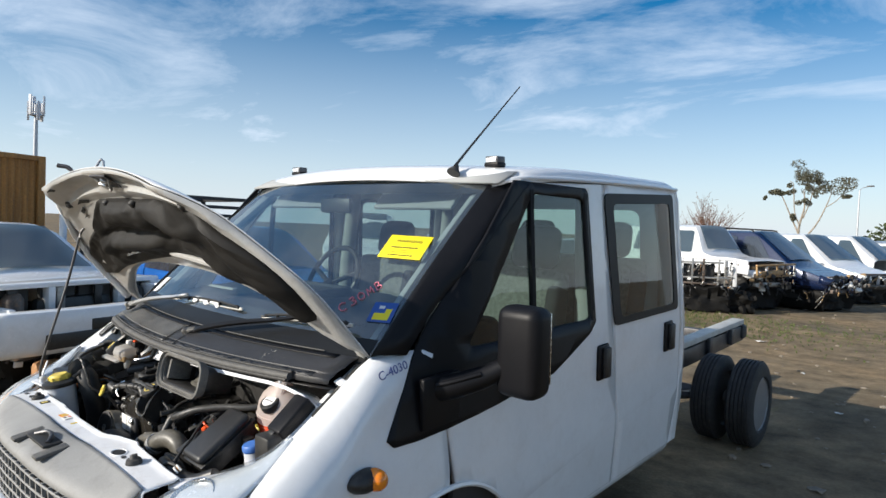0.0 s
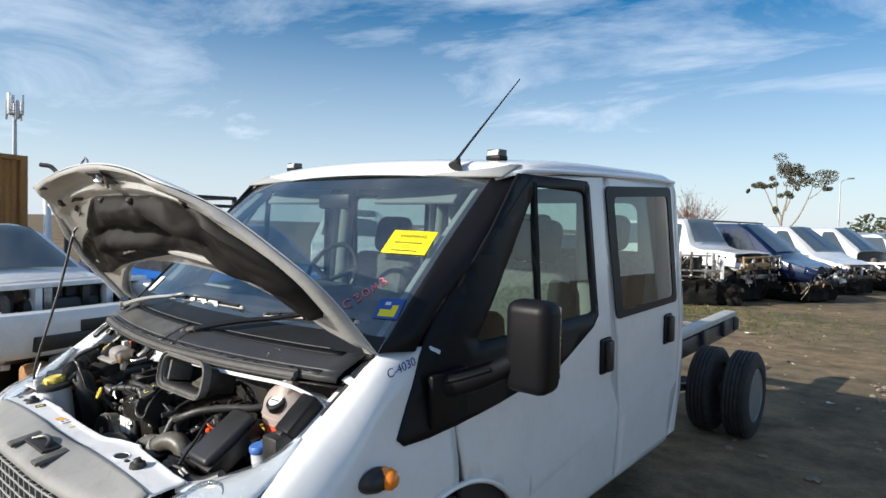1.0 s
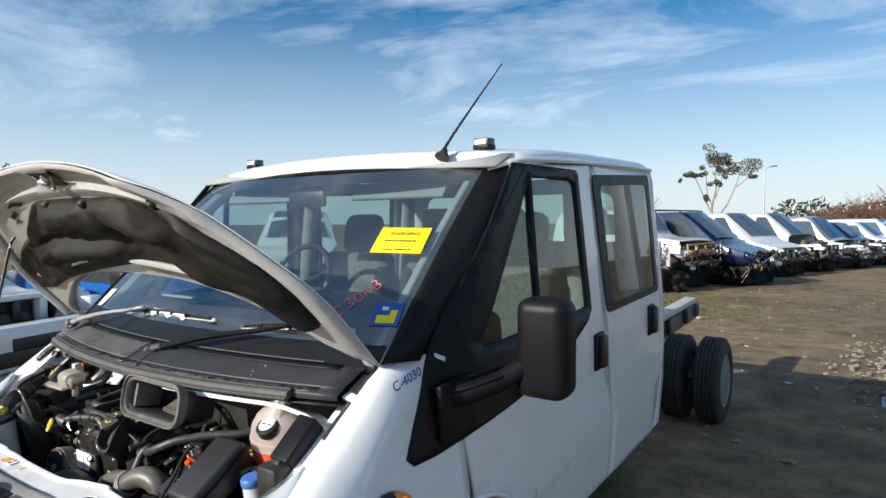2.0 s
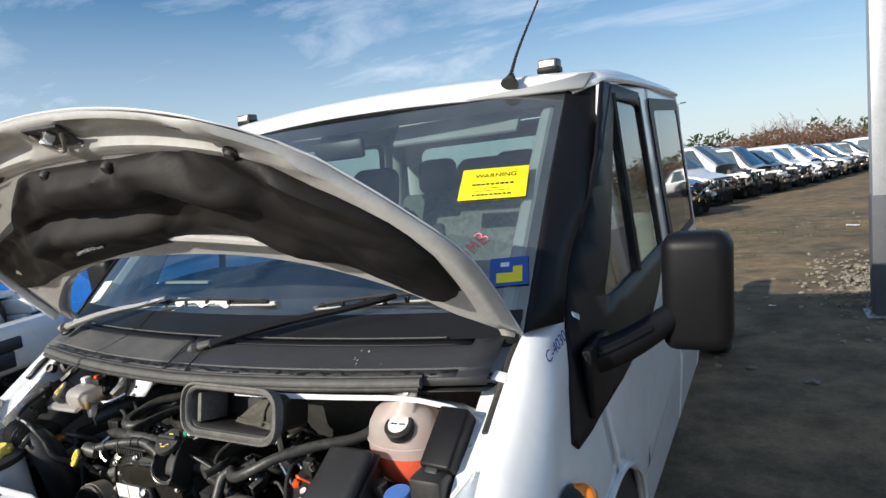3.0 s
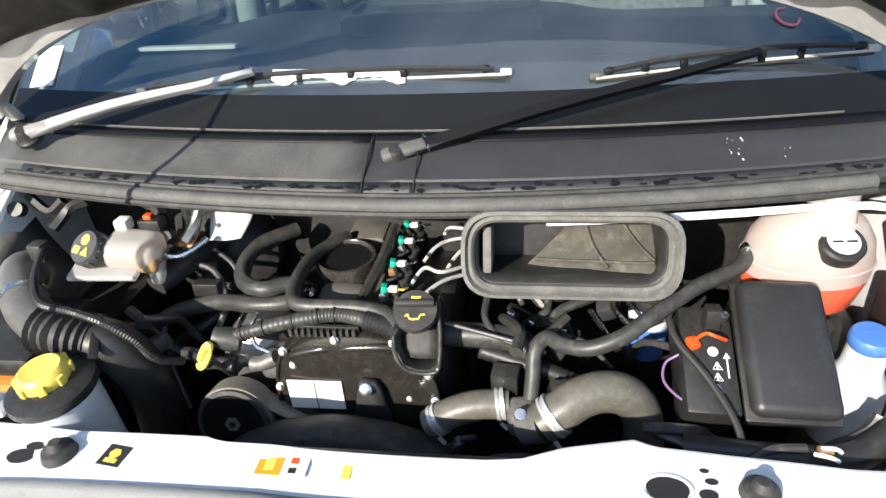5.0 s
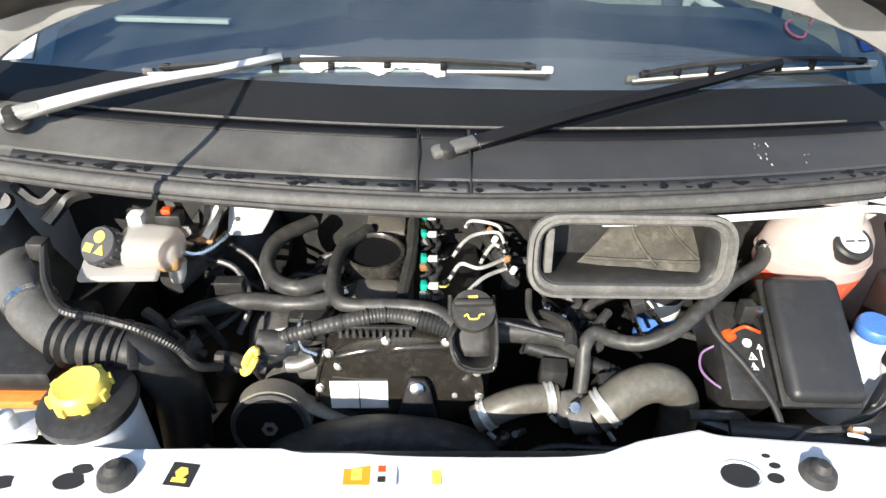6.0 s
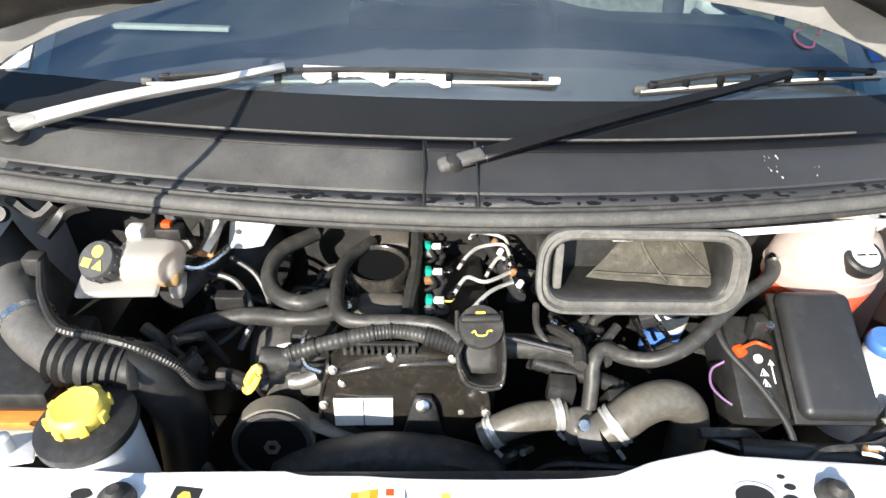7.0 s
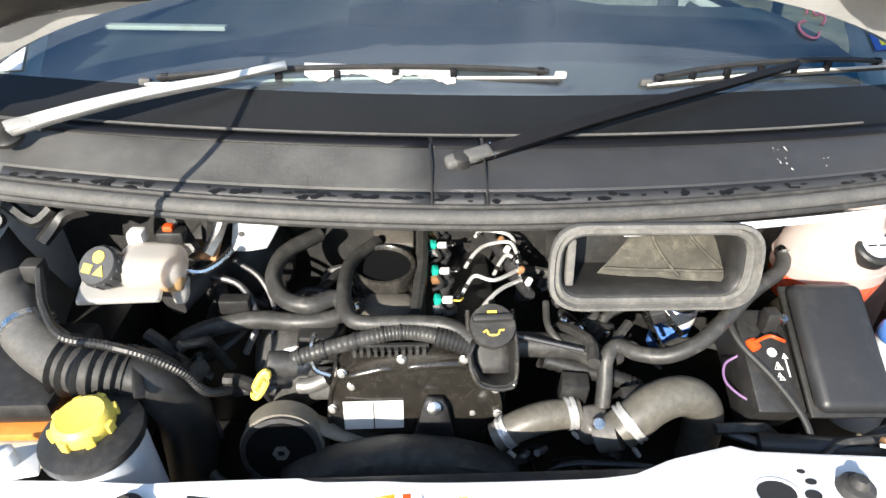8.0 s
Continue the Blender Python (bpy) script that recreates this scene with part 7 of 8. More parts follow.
part("corner_bracket", add_tube(tube([(-0.76, 0.44, 1.49), (-0.72, 0.43, 1.46), (-0.69, 0.44, 1.48)], 0.010, 6, 3), [(-0.70, 0.40, 1.44), (-0.67, 0.43, 1.47), (-0.62, 0.42, 1.49)], 0.011, 6, 3), BLACK, truck)
part("corner_stud", lathe([(0.014, 0.01), (0.014, -0.01), (0, -0.012)], 12, axis_pose((-0.765, 0.41, 1.475), (0.2, -0.8, 0.5))), HOSE, truck)
part("stay_foot", lathe([(0.012, -0.02), (0.012, 0.01), (0.007, 0.014), (0, 0.014)], 12, Matrix.Translation((-0.615, 0.060, 1.340))), PE_WHITE, truck)
part("panel_tab", box(-0.04, 0.03, -0.025, 0.025, -0.004, 0.004, 0.003, Matrix.Translation((-0.612, 0.062, 1.325)) @ pose(0, 0, 0, 0, 10, 20)), WHITE_BAY, truck)

# looms, plugs and pipes tucked round the engine
clutter = random.Random(31)
for x0, x1, y0, y1, z0, z1, n in ((-0.46, -0.24, 0.24, 0.52, 1.19, 1.31, 14), (0.08, 0.42, 0.27, 0.52, 1.20, 1.33, 22), (-0.70, -0.46, 0.20, 0.46, 1.22, 1.33, 9), (0.36, 0.62, 0.07, 0.16, 1.19, 1.26, 8), (-0.42, 0.36, 0.12, 0.20, 1.08, 1.17, 10)):
    for k in range(n):
        a = Vector((clutter.uniform(x0, x1), clutter.uniform(y0, y1), clutter.uniform(z0, z1)))
        if k % 3 == 2:
            s = clutter.uniform(0.010, 0.024)
            plug = part("connector", box(-s, s, -s * 0.6, s * 0.6, -s * 0.7, s * 0.7, 0.003, Matrix.Translation(a) @ pose(0, 0, 0, clutter.uniform(-30, 30), clutter.uniform(-30, 30), clutter.uniform(0, 180))), clutter.choice((BLACK, HOSE, LID_GREY, DARK_STEEL)), truck)
            part("plug_tail", tube([a, a + Vector((0, 0.02, 0.015)), a + Vector((clutter.uniform(-0.05, 0.05), 0.05, -0.03))], 0.005, 6, 3), BLACK, plug)
        else:
            w = Vector((clutter.uniform(-0.09, 0.09), clutter.uniform(-0.05, 0.09), clutter.uniform(-0.06, 0.03)))
            part("loom_run", tube([a - w, a - w * 0.3 + Vector((0.012, 0, 0.016)), a + w * 0.4 + Vector((-0.010, 0.01, 0.010)), a + w + Vector((0, 0, -0.03))], clutter.uniform(0.004, 0.011), 8, 4, ribs=0.0012 if k % 2 else 0.0), clutter.choice((BLACK, HOSE, HOSE, RUBBER, DARK_STEEL)), truck)
        if k % 4 == 1:
            part("small_bolt", lathe([(0.007, 0), (0.007, 0.006), (0.004, 0.008), (0, 0.008)], 6, axis_pose(a + Vector((0, 0, 0.012)), (0.1, -0.6, 0.8))), STEEL, truck)

# ---- the yard ----
random.seed(7)


def ground_material():
    m = bpy.data.materials.new("packed_yard_earth")
    m.use_nodes = True
    t = m.node_tree
    b = t.nodes["Principled BSDF"]
    b.inputs["Roughness"].default_value = 0.95
    b.inputs["Specular IOR Level"].default_value = 0.2
    co = t.nodes.new("ShaderNodeTexCoord")
    big = node(t, "ShaderNodeTexNoise", Scale=0.32, Detail=8.0, Roughness=0.62, Distortion=0.3)
    mid = node(t, "ShaderNodeTexNoise", Scale=2.6, Detail=8.0, Roughness=0.7)
    fine = node(t, "ShaderNodeTexNoise", Scale=38.0, Detail=6.0, Roughness=0.75)
    for n in (big, mid, fine):
        t.links.new(co.outputs["Object"], n.inputs["Vector"])
    r1 = t.nodes.new("ShaderNodeValToRGB")
    e = r1.color_ramp.elements
    e[0].position, e[0].color = 0.34, (0.115, 0.098, 0.070, 1)
    e[1].position, e[1].color = 0.66, (0.285, 0.200, 0.112, 1)
    k = e.new(0.5)
    k.color = (0.205, 0.155, 0.096, 1)
    t.links.new(big.outputs["Fac"], r1.inputs[0])
    r2 = t.nodes.new("ShaderNodeValToRGB")
    r2.color_ramp.elements[0].position, r2.color_ramp.elements[1].position = 0.35, 0.7
    t.links.new(mid.outputs["Fac"], r2.inputs[0])
    m1 = t.nodes.new("ShaderNodeMixRGB")
    m1.blend_type, m1.inputs[0].default_value = "OVERLAY", 0.45
    t.links.new(r1.outputs[0], m1.inputs[1])
    t.links.new(r2.outputs[0], m1.inputs[2])
    m2 = t.nodes.new("ShaderNodeMixRGB")
    m2.blend_type, m2.inputs[0].default_value = "OVERLAY", 0.55
    t.links.new(m1.outputs[0], m2.inputs[1])
    t.links.new(fine.outputs["Fac"], m2.inputs[2])
    t.links.new(m2.outputs[0], b.inputs["Base Color"])
    bp = node(t, "ShaderNodeBump", Strength=0.6, Distance=0.02)
    t.links.new(fine.outputs["Fac"], bp.inputs["Height"])
    t.links.new(bp.outputs[0], b.inputs["Normal"])
    return m


EARTH = ground_material()
LEAF = material("gum_leaf", (0.10, 0.098, 0.062), 0.7, 0, 0.4, 0.8, 9, 0.0)
LEAF_DARK = material("hedge_leaf", (0.055, 0.075, 0.030), 0.75, 0, 0.4, 0.8, 9, 0.0)
TWIG = material("bare_red_twig", (0.16, 0.085, 0.055), 0.85, 0, 0.3, 2, 20, 0.0)
BARK = material("pale_bark", (0.30, 0.26, 0.21), 0.85, 0, 0.3, 2, 20, 0.1)
STONE = material("pale_gravel", (0.25, 0.22, 0.175), 0.9, 0, 0.3, 8, 60, 0.3)
EARTH_STONE = material("earth_coloured_stone", (0.24, 0.20, 0.15), 0.9, 0, 0.3, 8, 60, 0.3)
WEED = material("yard_weed", (0.10, 0.13, 0.035), 0.8, 0, 0.4, 4, 30, 0.0)
RUST = material("rusty_container_paint", (0.42, 0.20, 0.055), 0.7, 0.1, 0.35, 1.6, 30, 0.15, dirt=(0.16, 0.07, 0.03), dirt_amount=0.7)
def streaked(mat):
    """Stretches the broad stains of a material down the wall."""
    t = mat.node_tree
    co = next(n for n in t.nodes if n.type == "TEX_COORD")
    mp = t.nodes.new("ShaderNodeMapping")
    mp.inputs["Scale"].default_value = (1.6, 1.6, 0.12)
    t.links.new(co.outputs["Object"], mp.inputs[0])
    for n in t.nodes:
        if n.type == "TEX_NOISE" and n.inputs["Scale"].default_value < 10:
            t.links.new(mp.outputs[0], n.inputs["Vector"])
    return mat


streaked(RUST)
CAR_WHITE = material("car_white_paint", (0.76, 0.77, 0.78), 0.25, 0, 0.05, 2, 30, 0.0, coat=0.5, dirt=(0.4, 0.36, 0.3), dirt_amount=0.2)
CAR_BLUE = material("car_dark_blue_paint", (0.008, 0.018, 0.060), 0.25, 0.2, 0.08, 2, 30, 0.0, coat=0.7)
CAR_BRIGHT_BLUE = material("car_bright_blue_paint", (0.015, 0.13, 0.48), 0.25, 0.1, 0.08, 2, 30, 0.0, coat=0.7)
CAR_SILVER = material("car_silver_paint", (0.48, 0.49, 0.50), 0.3, 0.5, 0.06, 2, 30, 0.0, coat=0.5)
CAR_DARK = material("car_charcoal_paint", (0.045, 0.047, 0.052), 0.3, 0.2, 0.08, 2, 30, 0.0, coat=0.6)
NEAR_BLACK = material("rough_near_black", (0.006, 0.0058, 0.0055), 0.62, 0, 0.5, 14, 70, 0.4, dirt=(0.020, 0.017, 0.013), dirt_amount=0.3, spec=0.2)
TAN_SCRAP = material("tan_foam_scrap", (0.42, 0.27, 0.13), 0.8, 0, 0.3, 12, 60, 0.2)
WRECK = material("bare_wreck_metal", (0.13, 0.11, 0.095), 0.6, 0.4, 0.5, 9, 60, 0.2, dirt=(0.30, 0.14, 0.06), dirt_amount=0.6)

# one sheet of ground to the horizon, finer and slightly uneven near the truck
bm = bmesh.new()
edge = [-900, -400, -180, -90, -50, -30, -20] + [-14 + 0.7 * k for k in range(41)] + [16, 20, 26, 34, 45, 60, 90, 180, 400, 900]
vs = [[bm.verts.new((x, y + 8, (0.03 * noise.noise(Vector((x * 0.35, y * 0.35, 0))) if abs(x) < 14 and abs(y) < 14 else 0.0) - (0.0 if abs(x) < 50 and abs(y) < 50 else 0.05))) for x in edge] for y in edge]
for a, b in zip(vs, vs[1:]):
    for i in range(len(a) - 1):
        bm.faces.new((a[i], a[i + 1], b[i + 1], b[i]))
for v in bm.verts:
    if abs(v.co.x) < 2.2 and -1.5 < v.co.y < 6:
        v.co.z *= 0.2
ground = tagged(part("ground", bm, EARTH, None), "packed brown earth yard with ruts and stains", "ground", kind="structure")


def scatter(name, label, mat, n, place, make, category):
    """Many small pieces in one object that nobody would count."""
    bm = bmesh.new()
    for _ in range(n):
        make(bm, Vector(place()))
    return tagged(part(name, bm, mat, None, smooth=False), label, category, kind="stuff")


def pebble(bm, at):
    r = random.uniform(0.008, 0.035)
    ret = bmesh.ops.create_icosphere(bm, subdivisions=1, radius=r)
    sc = (random.uniform(0.7, 1.4), random.uniform(0.7, 1.4), random.uniform(0.4, 0.8))
    bmesh.ops.scale(bm, verts=ret["verts"], vec=sc)
    bmesh.ops.rotate(bm, verts=ret["verts"], matrix=Matrix.Rotation(random.uniform(0, 6.3), 3, "Z"))
    bmesh.ops.translate(bm, verts=ret["verts"], vec=at + Vector((0, 0, r * 0.25)))


scatter("gravel", "pale loose gravel heaped beside the steel post", STONE, 900, lambda: (random.gauss(2.45, 0.35), random.gauss(7.3, 0.9), random.uniform(0, 0.05)), pebble, "gravel")
scatter("loose_stones", "scattered small stones on the packed earth", EARTH_STONE, 260, lambda: (random.uniform(-3, 5), random.uniform(4, 16), 0.0), pebble, "stones")


def blade_tuft(bm, at):
    for _ in range(7):
        a, h = random.uniform(0, 6.3), random.uniform(0.02, 0.07)
        d = Vector((math.cos(a), math.sin(a), 0))
        s = Vector((-d.y, d.x, 0)) * 0.006
        tip = at + d * h * 0.6 + Vector((0, 0, h))
        bm.faces.new([bm.verts.new(at + s), bm.verts.new(at - s), bm.verts.new(tip)])


scatter("weeds", "low green weeds in front of the wrecked cars", WEED, 1500, lambda: (random.gauss(-2.0, 1.7), random.gauss(12.0, 1.0), 0.0), blade_tuft, "weeds")
scatter("weeds", "low green weeds beside the parked utility vehicles", WEED, 500, lambda: (random.gauss(-2.6, 0.6), random.gauss(2.6, 1.2), 0.0), blade_tuft, "weeds")

# scraps of litter
for x, y, s, mat in ((-0.45, 10.2, 0.14, PAPER), (0.55, 8.1, 0.06, BLACK), (0.62, 8.0, 0.05, PAPER), (2.6, 13.2, 0.22, PAPER), (1.55, 3.9, 0.10, STONE), (1.3, 6.2, 0.06, PAPER)):
    bm = sheet([[(s * (i / 3 - 0.5), s * 0.6 * (j / 3 - 0.5), 0.012 + 0.02 * random.random()) for i in range(4)] for j in range(4)])
    ob = tagged(thicken(part("litter_scrap", bm, mat, None), 0.003), "small crumpled scrap lying on the earth", "litter", group="litter on the ground")
    ob.matrix_basis = pose(x, y, 0.0, 0, 0, random.uniform(0, 360))

# galvanised post with a base plate, at the edge of a shed
post = tagged(new("steel_post"), "grey galvanised square post on a bolted base plate", "post")
post.matrix_basis = pose(2.23, 5.95, 0)
part("shaft", box(-0.11, 0.11, -0.11, 0.11, 0.015, 4.6, 0.008), GALV, post)
part("lower_sleeve", box(-0.118, 0.118, -0.118, 0.118, 0.015, 1.10, 0.004), DARK_GREY, post)
part("base_plate", box(-0.17, 0.17, -0.17, 0.17, 0.0, 0.018, 0.003), GALV, post)
for x, y in ((-0.14, -0.14), (0.14, -0.14), (-0.14, 0.14), (0.14, 0.14)):
    part("anchor_bolt", lathe([(0.014, 0), (0.014, 0.02), (0.008, 0.021), (0.008, 0.05), (0, 0.05)], 6, Matrix.Translation((x, y, 0.017))), STEEL, post)

def lump(x0, x1, y0, y1, z0, z1, seed, rough=0.10):
    """An uneven block with knobs and hollows, for a dark mass of parts."""
    bm = box(x0, x1, y0, y1, z0, z1, 0.04, seg=1)
    bmesh.ops.subdivide_edges(bm, edges=bm.edges[:], cuts=7, use_grid_fill=True)
    c = Vector(((x0 + x1) / 2, (y0 + y1) / 2, (z0 + z1) / 2))
    for v in bm.verts:
        q = v.co * 4.5 + Vector((seed, seed * 1.7, 0))
        d = noise.noise(q) + 0.7 * noise.cell(v.co * 7.0 + Vector((seed, 0, 0))) - 0.35
        away = (v.co - c).normalized()
        v.co += away * (rough * d)
        v.co.z = max(v.co.z, z0)
    return bm


def car(name, label, paint, at, heading, length=4.4, width=1.75, height=1.45, style="hatch", wrecked=False, strip=0.30, group="wrecked cars in a row", lift=0.0, low=0.30):
    """A parked car: body, cabin, panes, wheels, and a stripped nose where it is wrecked. at is the ground under the nose."""
    top = tagged(new(name), label, "car", group)
    top.matrix_basis = Matrix.Translation(at) @ pose(0, 0, lift, 0, 0, heading)
    L, W, H = length, width / 2, height
    # side profile from nose (x = 0) back to -L: waist and roof
    if style == "ute":
        roofline = [(-0.02, 0.62), (-0.05, 0.86), (-0.6, 0.98), (-1.25, 1.04), (-1.95, H - 0.03), (-2.5, H), (-2.95, H - 0.03), (-3.15, 1.05), (-L + 0.05, 1.02), (-L, 0.7)]
    elif style == "wagon":
        roofline = [(-0.02, 0.55), (-0.08, 0.76), (-0.55, 0.92), (-1.15, 1.00), (-1.95, H - 0.06), (-2.5, H), (-L + 0.8, H - 0.02), (-L + 0.2, H - 0.12), (-L + 0.02, 0.95), (-L, 0.6)]
    elif style == "offroad":
        roofline = [(-0.02, 0.62), (-0.06, 0.90), (-0.6, 1.00), (-1.30, 1.07), (-1.70, H - 0.07), (-2.05, H), (-L + 0.5, H - 0.01), (-L + 0.1, H - 0.10), (-L + 0.02, 1.0), (-L, 0.6)]
    elif style == "mpv":
        roofline = [(-0.02, 0.50), (-0.10, 0.66), (-0.55, 0.84), (-0.95, 0.97), (-1.95, H - 0.08), (-2.45, H), (-L + 0.8, H - 0.02), (-L + 0.2, H - 0.12), (-L + 0.02, 0.95), (-L, 0.6)]
    elif style == "van":
        roofline = [(-0.02, 0.6), (-0.06, 0.95), (-0.35, 1.08), (-0.75, 1.2), (-1.5, H - 0.08), (-2.1, H), (-L + 0.3, H), (-L + 0.05, H - 0.1), (-L, 1.0), (-L, 0.6)]
    else:
        roofline = [(-0.02, 0.52), (-0.08, 0.70), (-0.5, 0.86), (-1.15, 0.95), (-1.95, H - 0.05), (-2.4, H), (-3.0, H - 0.03), (-3.65, 1.08), (-L + 0.05, 1.0), (-L, 0.6)]
    waist = {"van": 1.12, "offroad": 1.06}.get(style, 0.93)
    dense = spline([(x, 0, z) for x, z in roofline], 5)
    rows = []
    for q in dense:
        x, z = q.x, q.z
        pinch = 0.86 + 0.14 * min(1, -x / 0.7) if x > -0.7 else (1.0 if x > -L + 0.6 else 0.90 + 0.10 * (x + L) / 0.6)
        w = W * pinch
        up = max(0, z - waist)
        wt = w - 0.30 * up - 0.03
        lowz = low
        zs = min(z, waist)
        rows.append([(x, -w * 0.94, lowz), (x, -w, max(0.55, low + 0.04) if z > low + 0.10 and z > 0.56 else z - 0.02), (x, -w * 0.985, zs - 0.02), (x, -(w * 0.97 if up < 0.02 else wt + 0.03), max(zs, z - 0.06)), (x, -wt * 0.82, z - 0.005), (x, 0, z + 0.015),
                     (x, wt * 0.82, z - 0.005), (x, (w * 0.97 if up < 0.02 else wt + 0.03), max(zs, z - 0.06)), (x, w * 0.985, zs - 0.02), (x, w, max(0.55, low + 0.04) if z > low + 0.10 and z > 0.56 else z - 0.02), (x, w * 0.94, lowz)])
    if wrecked:
        rows = [r for r in rows if r[0][0] < -strip]
    body = part("body", sheet(rows), paint, top)
    thicken(body, 0.012)
    # panes laid on the cabin: windscreen and side windows
    i0 = next(i for i, q in enumerate(dense) if q.z > waist + 0.10)
    i1 = next(i for i, q in enumerate(dense) if q.z > H - 0.06)
    ws = []
    for k in range(5):
        q = dense[i0].lerp(dense[i1], k / 4)
        half = (W - 0.30 * max(0, q.z - waist) - 0.03) * 0.84
        ws.append([(q.x + 0.03, half * u, q.z + 0.035 - 0.02 * u * u) for u in (-1, -0.5, 0, 0.5, 1)])
    part("windscreen", sheet(ws, 2, 1), DARK_GLASS, top)
    end = -2.95 if style == "ute" else (-3.55 if style != "hatch" else -3.2)
    start = dense[i0].x - 0.30
    for sgn in (1, -1):
        cuts = [(start, start - 0.95), (start - 1.03, end)] if end < start - 1.5 else [(start, end)]
        for xa, xb in cuts:
            lo, hi = waist + 0.03, H - 0.13
            slope = (start - dense[i1].x) if xa == start else 0.10
            pts = [(xa, lo), (xb, lo), (xb + 0.06, hi), (xa - max(0.05, slope * 0.85), hi)]
            bm = fill([(x, sgn * (W - 0.30 * max(0, z - waist) + 0.006), z) for x, z in rounded(pts, 0.05)])
            part("side_window", bm, DARK_GLASS, top)
    for sgn in (1, -1):
        for x in (-0.78, -L + 0.85):
            if lift:
                # propped on a stack of bare rims, the wheels gone
                part("rim_stack", lathe([(0.10, 0.20), (0.19, 0.20), (0.205, 0.18), (0.17, 0.10), (0.20, 0.02), (0.205, -lift + 0.01), (0.19, -lift), (0.0, -lift)], 18, Matrix.Translation((x, sgn * (W - 0.42), 0))), DARK_STEEL, top)
                continue
            r = 0.31 if style in ("hatch", "wagon") else 0.36
            w = part("wheel", lathe([(0.19, -0.09), (r - 0.03, -0.10), (r, -0.07), (r, 0.07), (r - 0.03, 0.10), (0.19, 0.09)], 24, axis_pose((x, sgn * (W - 0.09), r), (0, sgn, 0))), TYRE, top)
            part("rim", lathe([(0.195, 0.085), (0.17, 0.06), (0.10, 0.035), (0.04, 0.06), (0, 0.06)], 20, axis_pose((x, sgn * (W - 0.09), r), (0, sgn, 0))), DARK_STEEL if wrecked else RIM, w)
            # black ring drawn on the body for the shade inside the arch
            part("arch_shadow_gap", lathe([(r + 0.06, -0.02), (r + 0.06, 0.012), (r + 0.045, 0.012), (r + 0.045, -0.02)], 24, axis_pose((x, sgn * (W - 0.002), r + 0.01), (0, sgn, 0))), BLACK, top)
    # black box for the floor pan and, with it, the shade beneath the car
    part("underbody", box(-L + 0.25, -0.35, -W * 0.84, W * 0.84, 0.17, 0.55, 0.03), PRINT, top)
    if low > 0.4:
        part("dark_underside", lump(-L + 0.5, -0.25, -W * 0.88, W * 0.88, 0.02 - lift, low + 0.06, at[0], 0.13), NEAR_BLACK, top, "rough near-black mass below the body")
    if wrecked:
        # stripped nose: bent frame, dark radiator, lamps hanging out, scraps of trim and pipe
        part("dark_engine_bay", lump(-max(strip, 0.55) - 0.35, -0.28, -W * 0.76, W * 0.76, 0.02 - lift, 0.68, at[1], 0.10), NEAR_BLACK, top, "dark open engine bay")
        if strip > 0.5:
            part("engine_lump", box(-strip + 0.05, -0.35, -W * 0.45, W * 0.40, 0.55, 0.86, 0.08), BLACK, top)
            for sgn in (1, -1):
                part("inner_wing_rail", box(-strip - 0.05, -0.15, sgn * W * 0.80 - 0.03, sgn * W * 0.80 + 0.03, 0.72, 0.80, 0.01, pose(0, 0, 0, 0, random.uniform(-4, 4), 0)), paint, top)
                part("strut_top", lathe([(0.0, 0.06), (0.06, 0.05), (0.09, 0.0), (0.09, -0.25)], 14, Matrix.Translation((-strip + 0.18, sgn * W * 0.66, 0.86))), random.choice((PRINT, WRECK)), top)
        nose_part = part("radiator_support", box(-0.24, -0.17, -W * 0.78, W * 0.78, 0.70, 0.765, 0.01), WRECK, top, "bare bent front frame")
        for y in (-W * 0.76, -W * 0.30, W * 0.12, W * 0.48, W * 0.74):
            part("frame_upright", box(-0.03, 0.03, -0.03, 0.03, -0.19, 0.17, 0.006, Matrix.Translation((-0.20, y, 0.54)) @ pose(0, 0, 0, random.uniform(-8, 8), random.uniform(-8, 8), 0)), random.choice((WRECK, paint, PRINT, ALLOY)), nose_part)
        part("frame_beam", box(-0.22, -0.08, -W * 0.74, W * 0.70, 0.36, 0.46, 0.02), random.choice((WRECK, ALLOY, BLACK)), top)
        part("radiator", box(-0.34, -0.27, -W * 0.66, W * 0.66, 0.30, 0.72, 0.01), PRINT, top)
        for sgn in (1, -1):
            part("chassis_leg", box(-0.9, -0.05, sgn * W * 0.55 - 0.05, sgn * W * 0.55 + 0.05, 0.40, 0.50, 0.01), WRECK, top)
            part("lamp_shell", box(-0.10, 0.10, -0.13, 0.13, -0.08, 0.08, 0.03, Matrix.Translation((-0.20, sgn * W * 0.66, 0.64)) @ pose(0, 0, 0, random.uniform(-20, 20), random.uniform(-25, 10), sgn * 20)), random.choice((PRINT, LAMP, BLACK)), top)
            rows = [[(-0.32, sgn * W * 0.93, 0.80), (-0.16, sgn * W * 0.88, 0.74), (-0.02, sgn * W * 0.80, 0.70)], [(-0.34, sgn * W * 0.96, 0.62), (-0.20, sgn * W * 0.94, 0.58 + random.uniform(-0.05, 0.05)), (-0.08, sgn * W * 0.86, 0.60)]]
            thicken(part("wing_scrap", sheet(rows, 2, 2), paint, top), 0.004)
        for k in range(44 if at[1] < 20 else 22):
            a = Vector((random.uniform(-0.30, 0.02), random.uniform(-W * 0.85, W * 0.85), random.uniform(0.30, 0.78)))
            mat = random.choice((WRECK, BLACK, ALLOY, BAND, HOSE, PRINT, PRINT, BAND, PAPER, paint, TAN_SCRAP))
            if k % 2:
                b = a + Vector((random.uniform(-0.2, 0.12), random.uniform(-0.3, 0.3), random.uniform(-0.25, 0.08)))
